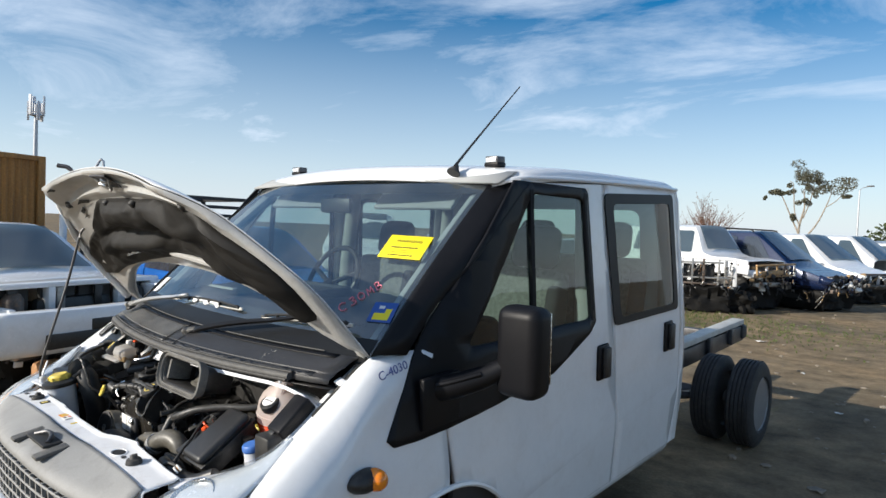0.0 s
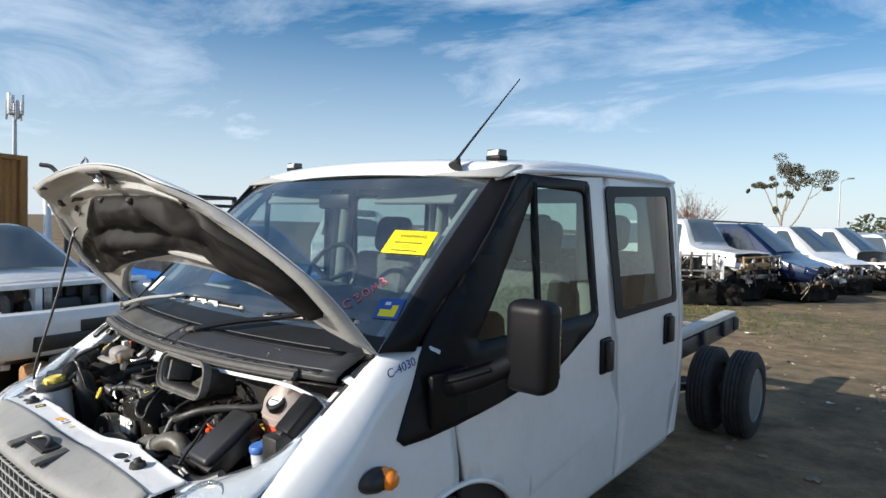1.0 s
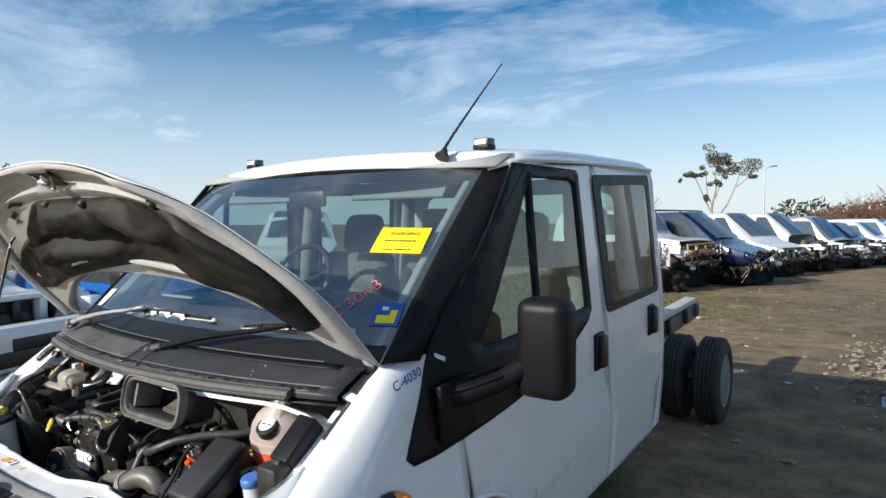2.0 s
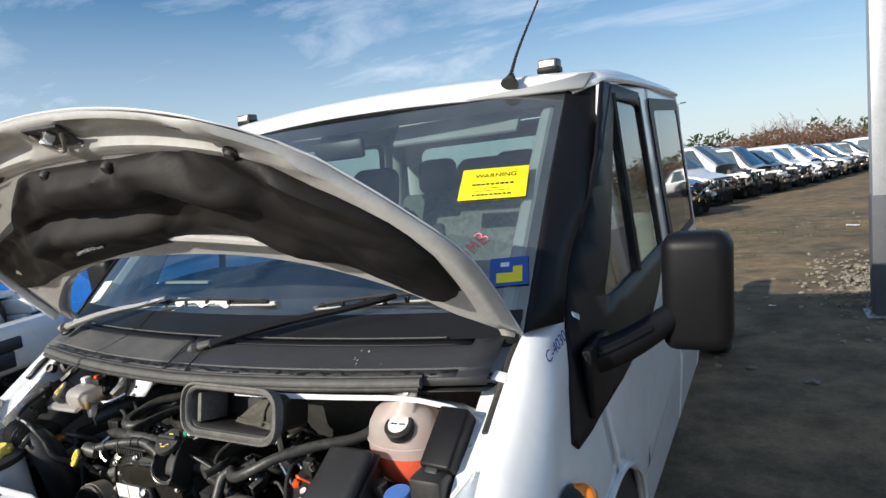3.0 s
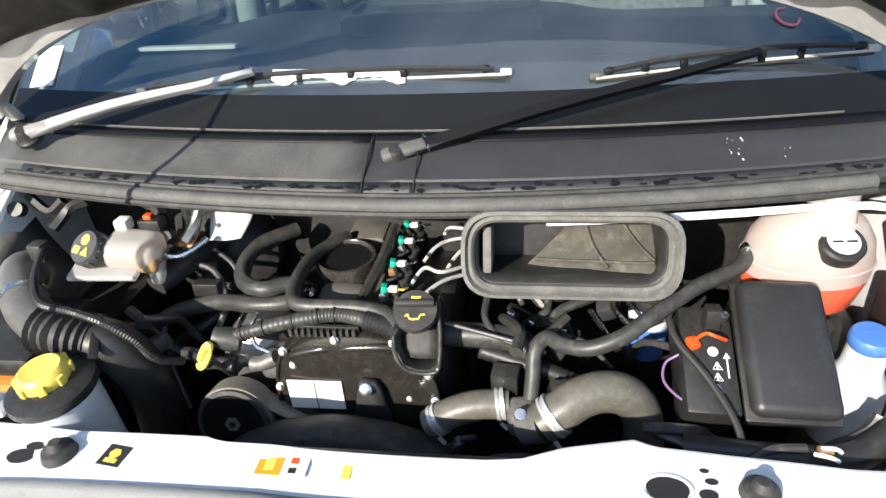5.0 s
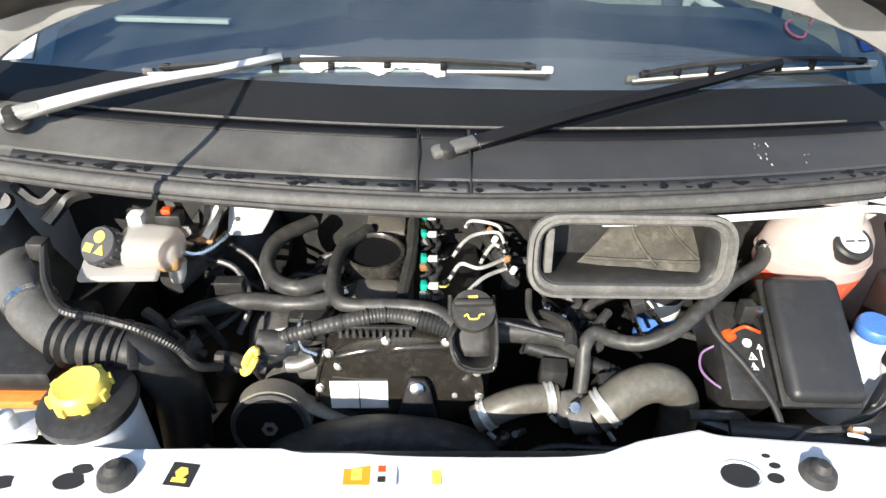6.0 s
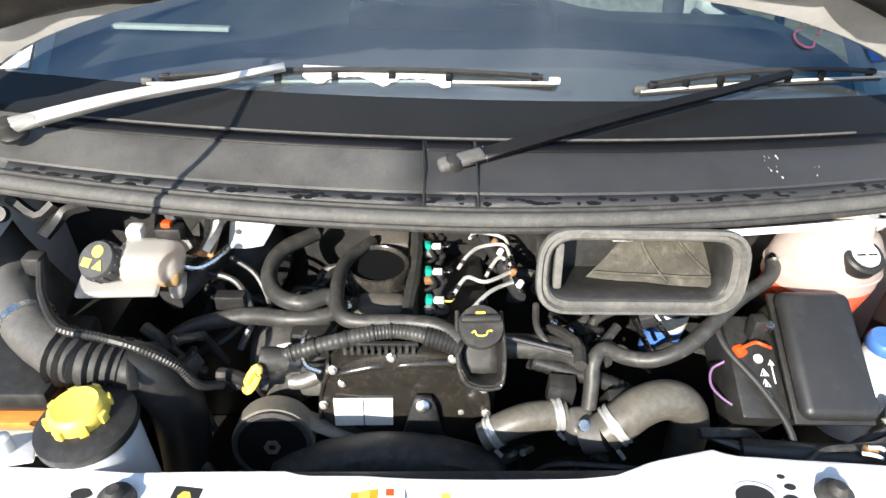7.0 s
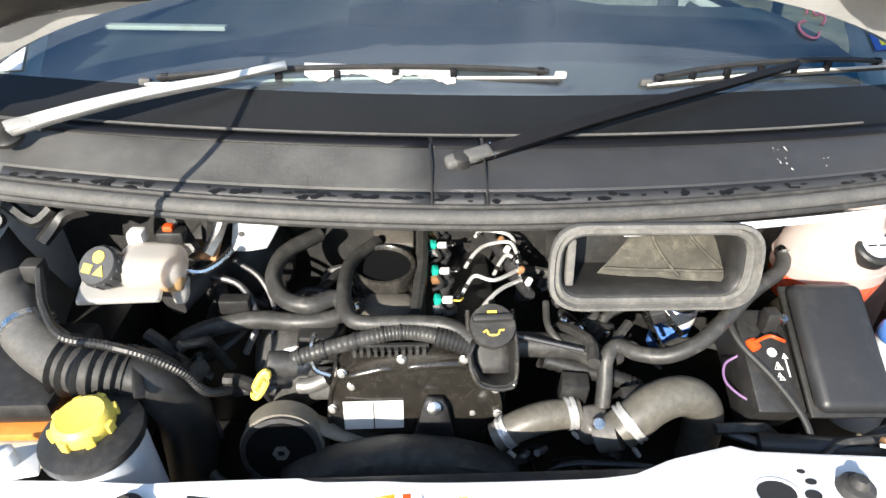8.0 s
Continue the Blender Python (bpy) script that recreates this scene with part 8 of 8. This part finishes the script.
                part("loose_pipe", tube([a, a.lerp(b, 0.5) + Vector((0, 0, 0.05)), b], random.uniform(0.008, 0.026), 6, 3), mat, top)
            else:
                s = random.uniform(0.025, 0.085)
                part("torn_bracket", box(-s * 0.35, s * 0.35, -s, s, -s * 0.7, s * 0.7, 0.006, Matrix.Translation(a) @ pose(0, 0, 0, random.uniform(-40, 40), random.uniform(-40, 40), random.uniform(-40, 40))), mat, top)
    else:
        for sgn in (1, -1):
            part("headlamp", box(-0.02, 0.02, -0.15, 0.15, -0.07, 0.06, 0.02, Matrix.Translation((-0.14, sgn * W * 0.66, 0.72 if style != "van" else 0.85)) @ pose(0, 0, 0, 0, -18, sgn * 22)), LAMP, top)
        part("bumper", box(-0.25, 0.03, -W * 0.90, W * 0.90, 0.34, 0.56, 0.06), paint, top)
        part("grille", box(-0.06, -0.01, -W * 0.42, W * 0.42, 0.58, 0.70, 0.015), BLACK, top)
    return top


# the wrecked row across the lane
ROW = [
    ("white_panel_van", "white van standing behind the truck", CAR_WHITE, (-8.5, 8.5), -45, 4.6, 1.85, 1.95, "van", False),
    ("silver_wagon", "silver wagon with its nose stripped", CAR_SILVER, (-6.3, 9.6), -45, 4.3, 1.75, 1.55, "wagon", True),
    ("grey_hatchback", "grey hatchback with its front torn open", CAR_SILVER, (-4.0, 11.6), -45, 4.0, 1.72, 1.50, "hatch", True),
    ("white_offroader", "white stripped four-wheel-drive wreck propped on bare rims", CAR_WHITE, (-1.50, 15.30), -16, 4.2, 1.70, 1.76, "offroad", True),
    ("dark_blue_wagon", "dark blue people carrier with its bumper and grille stripped", CAR_BLUE, (-0.28, 17.0), -14, 4.4, 1.74, 1.80, "mpv", True),
    ("white_hatchback", "white people carrier with a stripped nose and sloping windscreen", CAR_WHITE, (0.03, 20.2), -23, 4.4, 1.76, 1.80, "mpv", True),
    ("white_panel_van", "white stripped people carrier without its nose", CAR_WHITE, (0.85, 23.0), -20, 4.5, 1.8, 1.82, "mpv", True),
    ("silver_utility", "silver-grey utility with its nose stripped", CAR_SILVER, (1.9, 25.3), -18, 4.9, 1.82, 1.78, "ute", True),
    ("dark_blue_sedan", "dark blue sedan without a bumper", CAR_BLUE, (2.5, 27.6), -18, 4.5, 1.75, 1.58, "hatch", True),
    ("pale_hatchback", "pale hatchback with its nose stripped", CAR_WHITE, (3.2, 29.9), -16, 4.3, 1.74, 1.60, "hatch", True),
    ("white_wagon", "white wagon with a dark stripped front", CAR_WHITE, (3.9, 32.2), -16, 4.7, 1.8, 1.72, "wagon", True),
    ("silver_hatchback", "silver hatchback with its nose stripped", CAR_SILVER, (4.6, 34.6), -15, 4.3, 1.74, 1.60, "hatch", True),
    ("charcoal_sedan", "charcoal sedan with its front stripped among wrecks", CAR_DARK, (5.3, 36.9), -15, 4.5, 1.76, 1.56, "hatch", True),
    ("white_sedan", "white sedan with no bumper far along the row", CAR_WHITE, (5.9, 39.2), -14, 4.5, 1.76, 1.58, "hatch", True),
    ("dark_hatchback", "dark hatchback far along the row", CAR_DARK, (6.9, 41.6), -14, 4.3, 1.74, 1.60, "hatch", False),
    ("white_offroader", "white four-wheel drive at the end of the row", CAR_WHITE, (9.2, 44.4), -14, 4.6, 1.85, 1.75, "wagon", False),
]
STRIPPED = ("silver_wagon", "grey_hatchback", "white_panel_van", "silver_utility", "dark_blue_sedan", "white_wagon", "charcoal_sedan")
for name, label, paint, (x, y), heading, length, width, height, style, wrecked in ROW:
    lift, low = {"offroad": (0.22, 0.60), "mpv": (0.10, 0.42)}.get(style, (0.0, 0.30))
    body = car(name, label, paint, (x, y, 0), heading, length, width, height, style, wrecked, 0.95 if name in STRIPPED else 0.16, lift=lift, low=low)
    if 16 < y < 18:
        for sgn in (1, -1):
            part("roof_rail", tube([(-2.15, sgn * width * 0.34, height - 0.02), (-2.3, sgn * width * 0.34, height + 0.05), (-4.0, sgn * width * 0.34, height + 0.07), (-4.2, sgn * width * 0.34, height - 0.06)], 0.022, 8, 3), BLACK, body)
    if style == "offroad":
        # the open nose: tan foam, a lamp frame, scraps and wires
        for y0, y1, z0, z1 in ((-0.80, 0.80, 0.86, 0.90), (-0.78, 0.70, 0.60, 0.63)):
            part("front_panel_frame", box(-0.02, 0.03, y0, y1, z0, z1, 0.008, pose(0, 0, 0, 1.5, 0, 0)), TAN_SCRAP, body)
        for k in (-0.78, -0.40, 0.05, 0.34, 0.78):
            part("frame_post", box(-0.02, 0.02, -0.020, 0.020, -0.14, 0.14, 0.006, Matrix.Translation((0.0, k, 0.75)) @ pose(0, 0, 0, random.uniform(-9, 9), random.uniform(-9, 9), 0)), random.choice((CAR_WHITE, TAN_SCRAP, WRECK)), body)
        part("torn_foam", box(-0.05, 0.05, -0.60, 0.30, 0.64, 0.76, 0.04, pose(0, 0, 0, 3, 0, 0)), TAN_SCRAP, body, "torn tan bumper foam")
        part("bare_wing", box(-0.85, -0.20, -0.90, -0.86, 0.62, 0.84, 0.015, pose(0, 0, 0, 0, 5, 0)), CAR_WHITE, body)
    if 14 < y < 18:
        for k in range(56):
            a = Vector((random.uniform(-0.05, 0.10), random.uniform(-0.80, 0.80), random.uniform(0.42, 0.84)))
            s = random.uniform(0.012, 0.045)
            part("hanging_scrap", box(-s * 0.3, s * 0.3, -s, s, -s * random.uniform(0.3, 1.6), s * 0.5, 0.004, Matrix.Translation(a) @ pose(0, 0, 0, random.uniform(-50, 50), random.uniform(-50, 50), random.uniform(-50, 50))), random.choice((PRINT, BAND, BAND, BLACK, GREY_PLASTIC, WRECK, TAN_SCRAP if style == "offroad" else BLACK, ALLOY)), body)
        for k in range(14):
            # wires and brackets down the dark flank
            a = Vector((random.uniform(-1.6, -0.2), -width * 0.47 - random.uniform(0.0, 0.06), random.uniform(0.10, low)))
            b = a + Vector((random.uniform(-0.15, 0.15), random.uniform(-0.03, 0.03), random.uniform(-0.22, 0.04)))
            part("loose_wire", tube([a, a.lerp(b, 0.5) + Vector((0.03, -0.02, 0.03)), b], random.uniform(0.006, 0.014), 6, 3), random.choice((ALLOY, GREY_PLASTIC, WRECK, BLACK, TAN_SCRAP)), body)

# a bare radiator frame on an engine, standing before the white four-wheel drive
front = tagged(new("scrapped_front_end"), "bare silver car front frame standing on a dark engine", "car part")
front.matrix_basis = pose(-2.45, 13.6, 0, 0, 0, -62)
part("engine_lump", lump(-0.45, 0.06, -0.50, 0.46, 0.0, 0.62, 3.1, 0.12), NEAR_BLACK, front)
part("gearbox_lump", lump(-0.50, -0.06, 0.34, 1.00, 0.0, 0.46, 7.7, 0.12), NEAR_BLACK, front)
for z, y0, y1, mat in ((1.18, -0.62, 0.56, CAR_WHITE), (1.10, -0.60, 0.30, ALLOY), (0.76, -0.60, 0.58, ALLOY), (0.62, -0.58, 0.20, WRECK)):
    part("cross_member", box(-0.02, 0.03, y0, y1, z, z + 0.04, 0.008, pose(0, 0, 0, random.uniform(-2, 2), 0, 0)), mat, front)
for y, w, mat in ((-0.60, 0.035, CAR_WHITE), (-0.36, 0.02, ALLOY), (-0.10, 0.025, WRECK), (0.16, 0.02, GREY_PLASTIC), (0.34, 0.03, ALLOY), (0.54, 0.04, CAR_WHITE)):
    part("upright", box(-0.02, 0.02, y - w, y + w, 0.60, 1.20, 0.006, pose(0, 0, 0, random.uniform(-2, 2), random.uniform(-2, 2), 0)), mat, front)
part("radiator", box(-0.12, -0.06, -0.56, 0.12, 0.62, 1.08, 0.01), PRINT, front)
part("lamp_panel", box(-0.06, 0.0, 0.36, 0.52, 0.82, 1.04, 0.02), CAR_WHITE, front)
for k in range(80):
    s = random.uniform(0.010, 0.038)
    a = Vector((random.uniform(-0.10, 0.10), random.uniform(-0.60, 0.58), random.uniform(0.40, 1.14)))
    if k % 4 == 0:
        b = a + Vector((random.uniform(-0.05, 0.05), random.uniform(-0.2, 0.2), random.uniform(-0.22, 0.05)))
        part("loose_pipe", tube([a, a.lerp(b, 0.5) + Vector((0.03, 0, 0.04)), b], random.uniform(0.006, 0.014), 6, 3), random.choice((ALLOY, BLACK, GREY_PLASTIC, COPPER)), front)
    else:
        part("scrap_piece", box(-s * 0.4, s * 0.4, -s, s, -s * 0.8, s * 0.6, 0.004, Matrix.Translation(a) @ pose(0, 0, 0, random.uniform(-50, 50), random.uniform(-50, 50), random.uniform(-50, 50))), random.choice((PRINT, BAND, BAND, BLACK, WRECK, ALLOY, GREY_PLASTIC, PAPER)), front)

# beside the truck: a stripped white utility and a blue one with a black ladder rack
ute = car("white_utility", "white utility with its grille removed and a dark open nose", CAR_WHITE, (-3.95, 1.45, 0), 16, 4.9, 1.86, 1.50, "ute", True, 0.55, "utility vehicles beside the truck")
part("slam_panel", box(-0.42, -0.30, -0.86, 0.86, 0.955, 1.005, 0.012), CAR_WHITE, ute, "white top panel of the open nose")
part("slam_ledge", box(-0.60, -0.40, -0.84, 0.84, 0.985, 1.000, 0.006), GREY_PLASTIC, ute)
for y, w in ((-0.86, 0.07), (-0.30, 0.035), (0.42, 0.04), (0.84, 0.08)):
    part("nose_upright", box(-0.40, -0.30, y - w, y + w, 0.62, 0.96, 0.012), CAR_WHITE, ute)
for y in (-0.62, -0.18, 0.20, 0.62):
    part("dark_opening", box(-0.46, -0.41, y - 0.17, y + 0.17, 0.62, 0.96, 0.01), PRINT, ute)
    part("grille_bracket", box(-0.37, -0.34, y - 0.05, y + 0.03, 0.70, 0.95, 0.004), random.choice((BLACK, ALLOY, PRINT)), ute)
rows = [[(0.12 - 0.10 * abs(y / 0.98) ** 3 + d, y, z) for y in [-0.98 + 0.14 * k for k in range(15)]] for d, z in ((-0.12, 0.80), (-0.01, 0.80), (0.02, 0.77), (0.035, 0.66), (0.02, 0.50), (-0.03, 0.42), (-0.12, 0.40))]
bumper = thicken(part("bumper", sheet(rows, 1, 2), CAR_WHITE, ute, "big white plastic bumper with a black insert"), 0.006)
for y0, y1, z0, z1 in ((-0.62, 0.28, 0.47, 0.60), (-0.22, 0.36, 0.60, 0.70)):
    part("bumper_insert", box(0.10, 0.165, y0, y1, z0, z1, 0.012), BLACK, bumper)
part("side_lamp", box(-0.30, 0.02, 0.74, 0.92, 0.80, 0.94, 0.03, pose(0, 0, 0, 0, 0, 8)), LAMP, ute, "clear plastic headlamp")
part("wrapped_lump", box(-0.06, 0.20, -0.42, -0.02, 0.16, 0.40, 0.08), PE_WHITE, ute, "bundle wrapped in clear plastic")
part("rusty_lump", box(-0.04, 0.16, -0.66, -0.42, 0.10, 0.36, 0.05), COPPER, ute)
blue_ute = car("blue_utility", "bright blue utility with a black ladder rack", CAR_BRIGHT_BLUE, (-3.3, 3.7, 0), 0, 5.0, 1.84, 1.55, "ute", False, 0.30, "utility vehicles beside the truck")
for sgn in (1, -1):
    lamp = part("wrap_lamp", box(-0.30, 0.02, -0.10, 0.10, -0.10, 0.08, 0.05, Matrix.Translation((-0.06, sgn * 0.78, 0.78)) @ pose(0, 0, 0, 0, 0, sgn * -22), 3), LAMP, blue_ute, "large silver headlamp")
    part("lamp_lens", box(-0.29, 0.03, -0.105, 0.105, -0.105, 0.085, 0.05, Matrix.Translation((-0.055, sgn * 0.785, 0.78)) @ pose(0, 0, 0, 0, 0, sgn * -22), 3), LENS, lamp)
rack = tagged(new("ladder_rack"), "black steel ladder rack on the blue utility", "rack")
rack.matrix_basis = Matrix.Translation((-3.3, 3.7, 0))
for x in (-3.3, -4.7):
    for y in (-0.8, 0.8):
        part("upright", box(x - 0.03, x + 0.03, y - 0.03, y + 0.03, 1.02, 1.98, 0.005), BLACK, rack)
    for z in (1.70, 1.83, 1.96):
        part("cross_bar", box(x - 0.025, x + 0.025, -0.8, 0.8, z - 0.025, z + 0.025, 0.005), BLACK, rack)
for y in (-0.8, 0.8):
    part("side_bar", box(-4.7, -3.3, y - 0.025, y + 0.025, 1.935, 1.985, 0.005), BLACK, rack)
work = part("work_lamp", lathe([(0.0, -0.06), (0.05, -0.05), (0.065, 0.0), (0.065, 0.015), (0.0, 0.02)], 16, axis_pose((-3.25, -0.80, 2.06), (0.9, -0.3, 0))), BLACK, rack)
part("lamp_face", lathe([(0.058, 0.021), (0.0, 0.026)], 16, axis_pose((-3.25, -0.80, 2.06), (0.9, -0.3, 0))), LAMP, work)

# rusty container
box_c = tagged(new("shipping_container"), "rusty orange shipping container", "container")
box_c.matrix_basis = pose(-9.5, 2.45, 0, 0, 0, 18)
bm = bmesh.new()
n = 90
vs = []
for z in (0.12, 2.48):
    vs.append([bm.verts.new((0.0 - (0.03 if (k // 2) % 2 else 0.0), -2.44 * k / n, z)) for k in range(n + 1)])
for k in range(n):
    bm.faces.new((vs[0][k], vs[0][k + 1], vs[1][k + 1], vs[1][k]))
part("end_panel", bm, RUST, box_c, smooth=False)
part("shell", box(-6.0, -0.05, -2.42, -0.02, 0.1, 2.50, 0.01), RUST, box_c)
for y in (-2.44, 0.0):
    part("corner_post", box(-0.06, 0.03, y - 0.06, y + 0.06, 0.0, 2.56, 0.008), RUST, box_c)
part("top_rail", box(-0.06, 0.03, -2.38, -0.06, 2.48, 2.56, 0.008), RUST, box_c)

# drums, pole and hoses beside the container
pl = tagged(new("white_stand_pipe"), "white upright pipe beside the container", "pipe")
part("pipe", tube([(-7.9, 2.3, 0), (-7.9, 2.3, 2.05)], 0.05, 10, 1, smooth=False), PAPER, pl)
hz = tagged(new("bent_pipe_frame"), "dark bent pipe frame beside the container", "pipe")
part("pipe", tube([(-8.9, 2.9, 0.0), (-8.85, 2.85, 1.9), (-9.05, 2.75, 2.35), (-9.2, 2.6, 2.42)], 0.035, 8, 5), DARK_STEEL, hz)
part("pipe", tube([(-8.6, 3.1, 0.0), (-8.6, 3.1, 2.36), (-8.75, 3.0, 2.40), (-8.9, 2.9, 2.38)], 0.02, 8, 5), GALV, hz)

# far things: phone mast, street lamps, trees, hedges
mast = tagged(new("phone_mast"), "slim grey mobile phone mast", "mast")
mast.matrix_basis = pose(-55.6, 14.8, 0)
part("pole", tube([(0, 0, 0), (0, 0, 10.2)], lambda t: 0.22 - 0.08 * t, 12, 1, smooth=False), GALV, mast)
part("platform", lathe([(0.5, 9.3), (0.5, 9.4), (0.15, 9.45)], 16), GALV, mast)
for k in range(6):
    a = k * math.pi / 3
    part("antenna_panel", box(-0.06, 0.06, -0.12, 0.12, 8.9 + 0.4 * (k % 2), 10.4 + 0.5 * (k % 2), 0.02, pose(0.55 * math.cos(a), 0.55 * math.sin(a), 0, 0, 0, math.degrees(a))), PE_WHITE, mast)
    part("antenna_arm", tube([(0, 0, 9.6), (0.52 * math.cos(a), 0.52 * math.sin(a), 9.6)], 0.03, 6, 1, smooth=False), GALV, mast)


def street_lamp(x, y, h, arm):
    s = tagged(new("street_lamp"), "tall grey street lamp with a curved arm", "street lamp", "street lamps")
    s.matrix_basis = pose(x, y, 0)
    part("pole", tube([(0, 0, 0), (0, 0, h)], lambda t: 0.13 - 0.06 * t, 8, 1, smooth=False), GALV, s)
    part("arm", tube([(0, 0, h - 0.05), (arm * 0.3, 0, h + 0.25), (arm, 0, h + 0.45)], 0.045, 6, 4), GALV, s)
    part("lamp_head", box(-0.50, 0.25, -0.16, 0.16, -0.08, 0.08, 0.06, Matrix.Translation((arm + 0.2, 0, h + 0.46))), DARK_STEEL, s)


street_lamp(-10.44, 88.2, 8.2, 1.0)


def leaf_cloud(bm, centre, radii, n, size):
    c = Vector(centre)
    for _ in range(n):
        d = Vector((random.gauss(0, 1), random.gauss(0, 1), random.gauss(0, 1))).normalized() * random.uniform(0.35, 1.0) ** 0.5
        p = c + Vector((d.x * radii[0], d.y * radii[1], d.z * radii[2]))
        a, b = Vector((random.gauss(0, 1), random.gauss(0, 1), random.gauss(0, 1))).normalized(), Vector((random.gauss(0, 1), random.gauss(0, 1), random.gauss(0, 1)))
        b = a.cross(b).normalized()
        s = size * random.uniform(0.5, 1.3)
        bm.faces.new([bm.verts.new(p + a * s), bm.verts.new(p + b * s * 0.5), bm.verts.new(p - a * s), bm.verts.new(p - b * s * 0.5)])


gum = tagged(new("gum_tree"), "tall gum tree with flat clumps of grey-green leaves", "tree")
gum.matrix_basis = pose(-18.6, 96.9, 0)
limbs = [((0.3, 0, 0), (0.0, 0.2, 3.5), (0.6, 0, 6.5), (0.4, 0, 9.0), 0.20), ((0.2, 0, 2.5), (-1.2, 0.3, 5.5), (-2.4, 0, 8.3), (-3.2, 0, 8.7), 0.12), ((0.6, 0, 2.0), (2.2, -0.2, 4.2), (3.3, 0, 7.0), (3.7, 0, 8.4), 0.13), ((0.1, 0, 4.0), (-0.6, 0, 6.0), (-0.9, 0, 9.6), (-1.4, 0, 10.2), 0.10), ((0.5, 0, 5.0), (1.2, 0, 7.2), (1.6, 0, 9.5), (1.2, 0, 10.0), 0.09), ((3.2, 0, 6.6), (4.2, 0, 7.3), (5.0, 0, 8.2), (5.3, 0, 8.3), 0.07)]
for *pts, r in limbs:
    part("limb", tube(pts, lambda t, r=r: r * (1 - 0.65 * t), 8, 5), BARK, gum)
for c, rad, n in (((0.2, 0, 10.6), (2.3, 1.6, 1.0), 700), ((-2.7, 0, 8.6), (1.5, 1.1, 0.55), 320), ((3.6, 0, 9.2), (2.4, 1.5, 0.95), 650), ((0.3, 0, 7.4), (1.0, 0.8, 0.6), 190), ((-1.3, 0, 9.2), (0.9, 0.8, 0.6), 190), ((-4.4, 0, 7.8), (0.4, 0.4, 0.4), 50), ((-0.6, 0, 5.1), (0.7, 0.6, 0.6), 90), ((5.5, 0, 8.0), (0.8, 0.6, 0.4), 90), ((1.4, 0, 9.3), (0.8, 0.7, 0.9), 150), ((2.2, 0, 10.3), (0.8, 0.7, 0.5), 110)):
    bm = bmesh.new()
    for _ in range(max(3, n // 60)):
        d = Vector((random.gauss(0, 0.45), random.gauss(0, 0.45), random.gauss(0, 0.45)))
        leaf_cloud(bm, (c[0] + d.x * rad[0], c[1] + d.y * rad[1], c[2] + d.z * rad[2] * 1.2), (rad[0] * 0.46, rad[1] * 0.46, rad[2] * 0.62), 190, 0.13)
    part("leaf_clump", bm, LEAF, gum, smooth=False)


def bare_bush(name, label, at, radius, height, n, mat, leafy=0):
    b = tagged(new(name), label, "bush")
    b.matrix_basis = pose(*at)
    bm = bmesh.new()
    for _ in range(n):
        a, lean = random.uniform(0, 6.3), random.uniform(0.1, 1.0)
        d = Vector((math.cos(a) * radius * lean, math.sin(a) * radius * lean, height * random.uniform(0.6, 1.0) * (1.15 - 0.45 * lean)))
        mid = d * 0.5 + Vector((random.uniform(-0.3, 0.3), random.uniform(-0.3, 0.3), 0.3))
        add_tube(bm, [(random.uniform(-0.3, 0.3), random.uniform(-0.3, 0.3), 0), mid, d], lambda t: 0.045 * (1 - 0.8 * t), 3, 2)
        for _ in range(5):
            p = mid.lerp(d, random.random())
            add_tube(bm, [p, p + Vector((random.uniform(-0.8, 0.8), random.uniform(-0.8, 0.8), random.uniform(0.1, 0.9)))], 0.012, 3, 1, smooth=False)
    part("branchwork", bm, mat, b, smooth=False)
    if leafy:
        bm = bmesh.new()
        for _ in range(10):
            p = (random.uniform(-0.6, 0.6) * radius, random.uniform(-0.6, 0.6) * radius, height * random.uniform(0.25, 0.62))
            leaf_cloud(bm, p, (radius * 0.45, radius * 0.45, height * 0.33), leafy // 4, 0.12)
        part("foliage", bm, LEAF_DARK if leafy > 400 else TWIG, b, smooth=False)


bare_bush("bare_tree", "leafless reddish tree behind the wrecks", (-20.3, 65, 0), 3.4, 5.6, 90, TWIG)
for x, y, r, h, lf in ((-2.5, 60, 2.2, 2.4, 500), (0.0, 59, 2.6, 3.2, 350), (2.0, 60, 3.0, 4.0, 350), (4.4, 59, 2.8, 3.4, 350), (6.6, 60, 2.4, 2.6, 300), (9.0, 60, 2.6, 2.7, 300), (12.0, 61, 3.0, 3.6, 600), (16.0, 62, 3.0, 4.4, 700)):
    bare_bush("hedge_bush", "reddish bare hedge bush with some leaves" if not lf else "scrubby green hedge bush", (x, y, 0), r, h, 60, TWIG, lf)
bm = bmesh.new()
for k in range(26):
    x = -16 + k * 2.4
    leaf_cloud(bm, (x, 150 + random.uniform(-4, 4), 2.2 + random.uniform(-0.6, 1.6)), (2.6, 2.4, 2.6 + random.random()), 120, 0.55)
tagged(part("far_woods", bm, LEAF_DARK, None, smooth=False), "low dark woods along the horizon", "woods", kind="stuff")
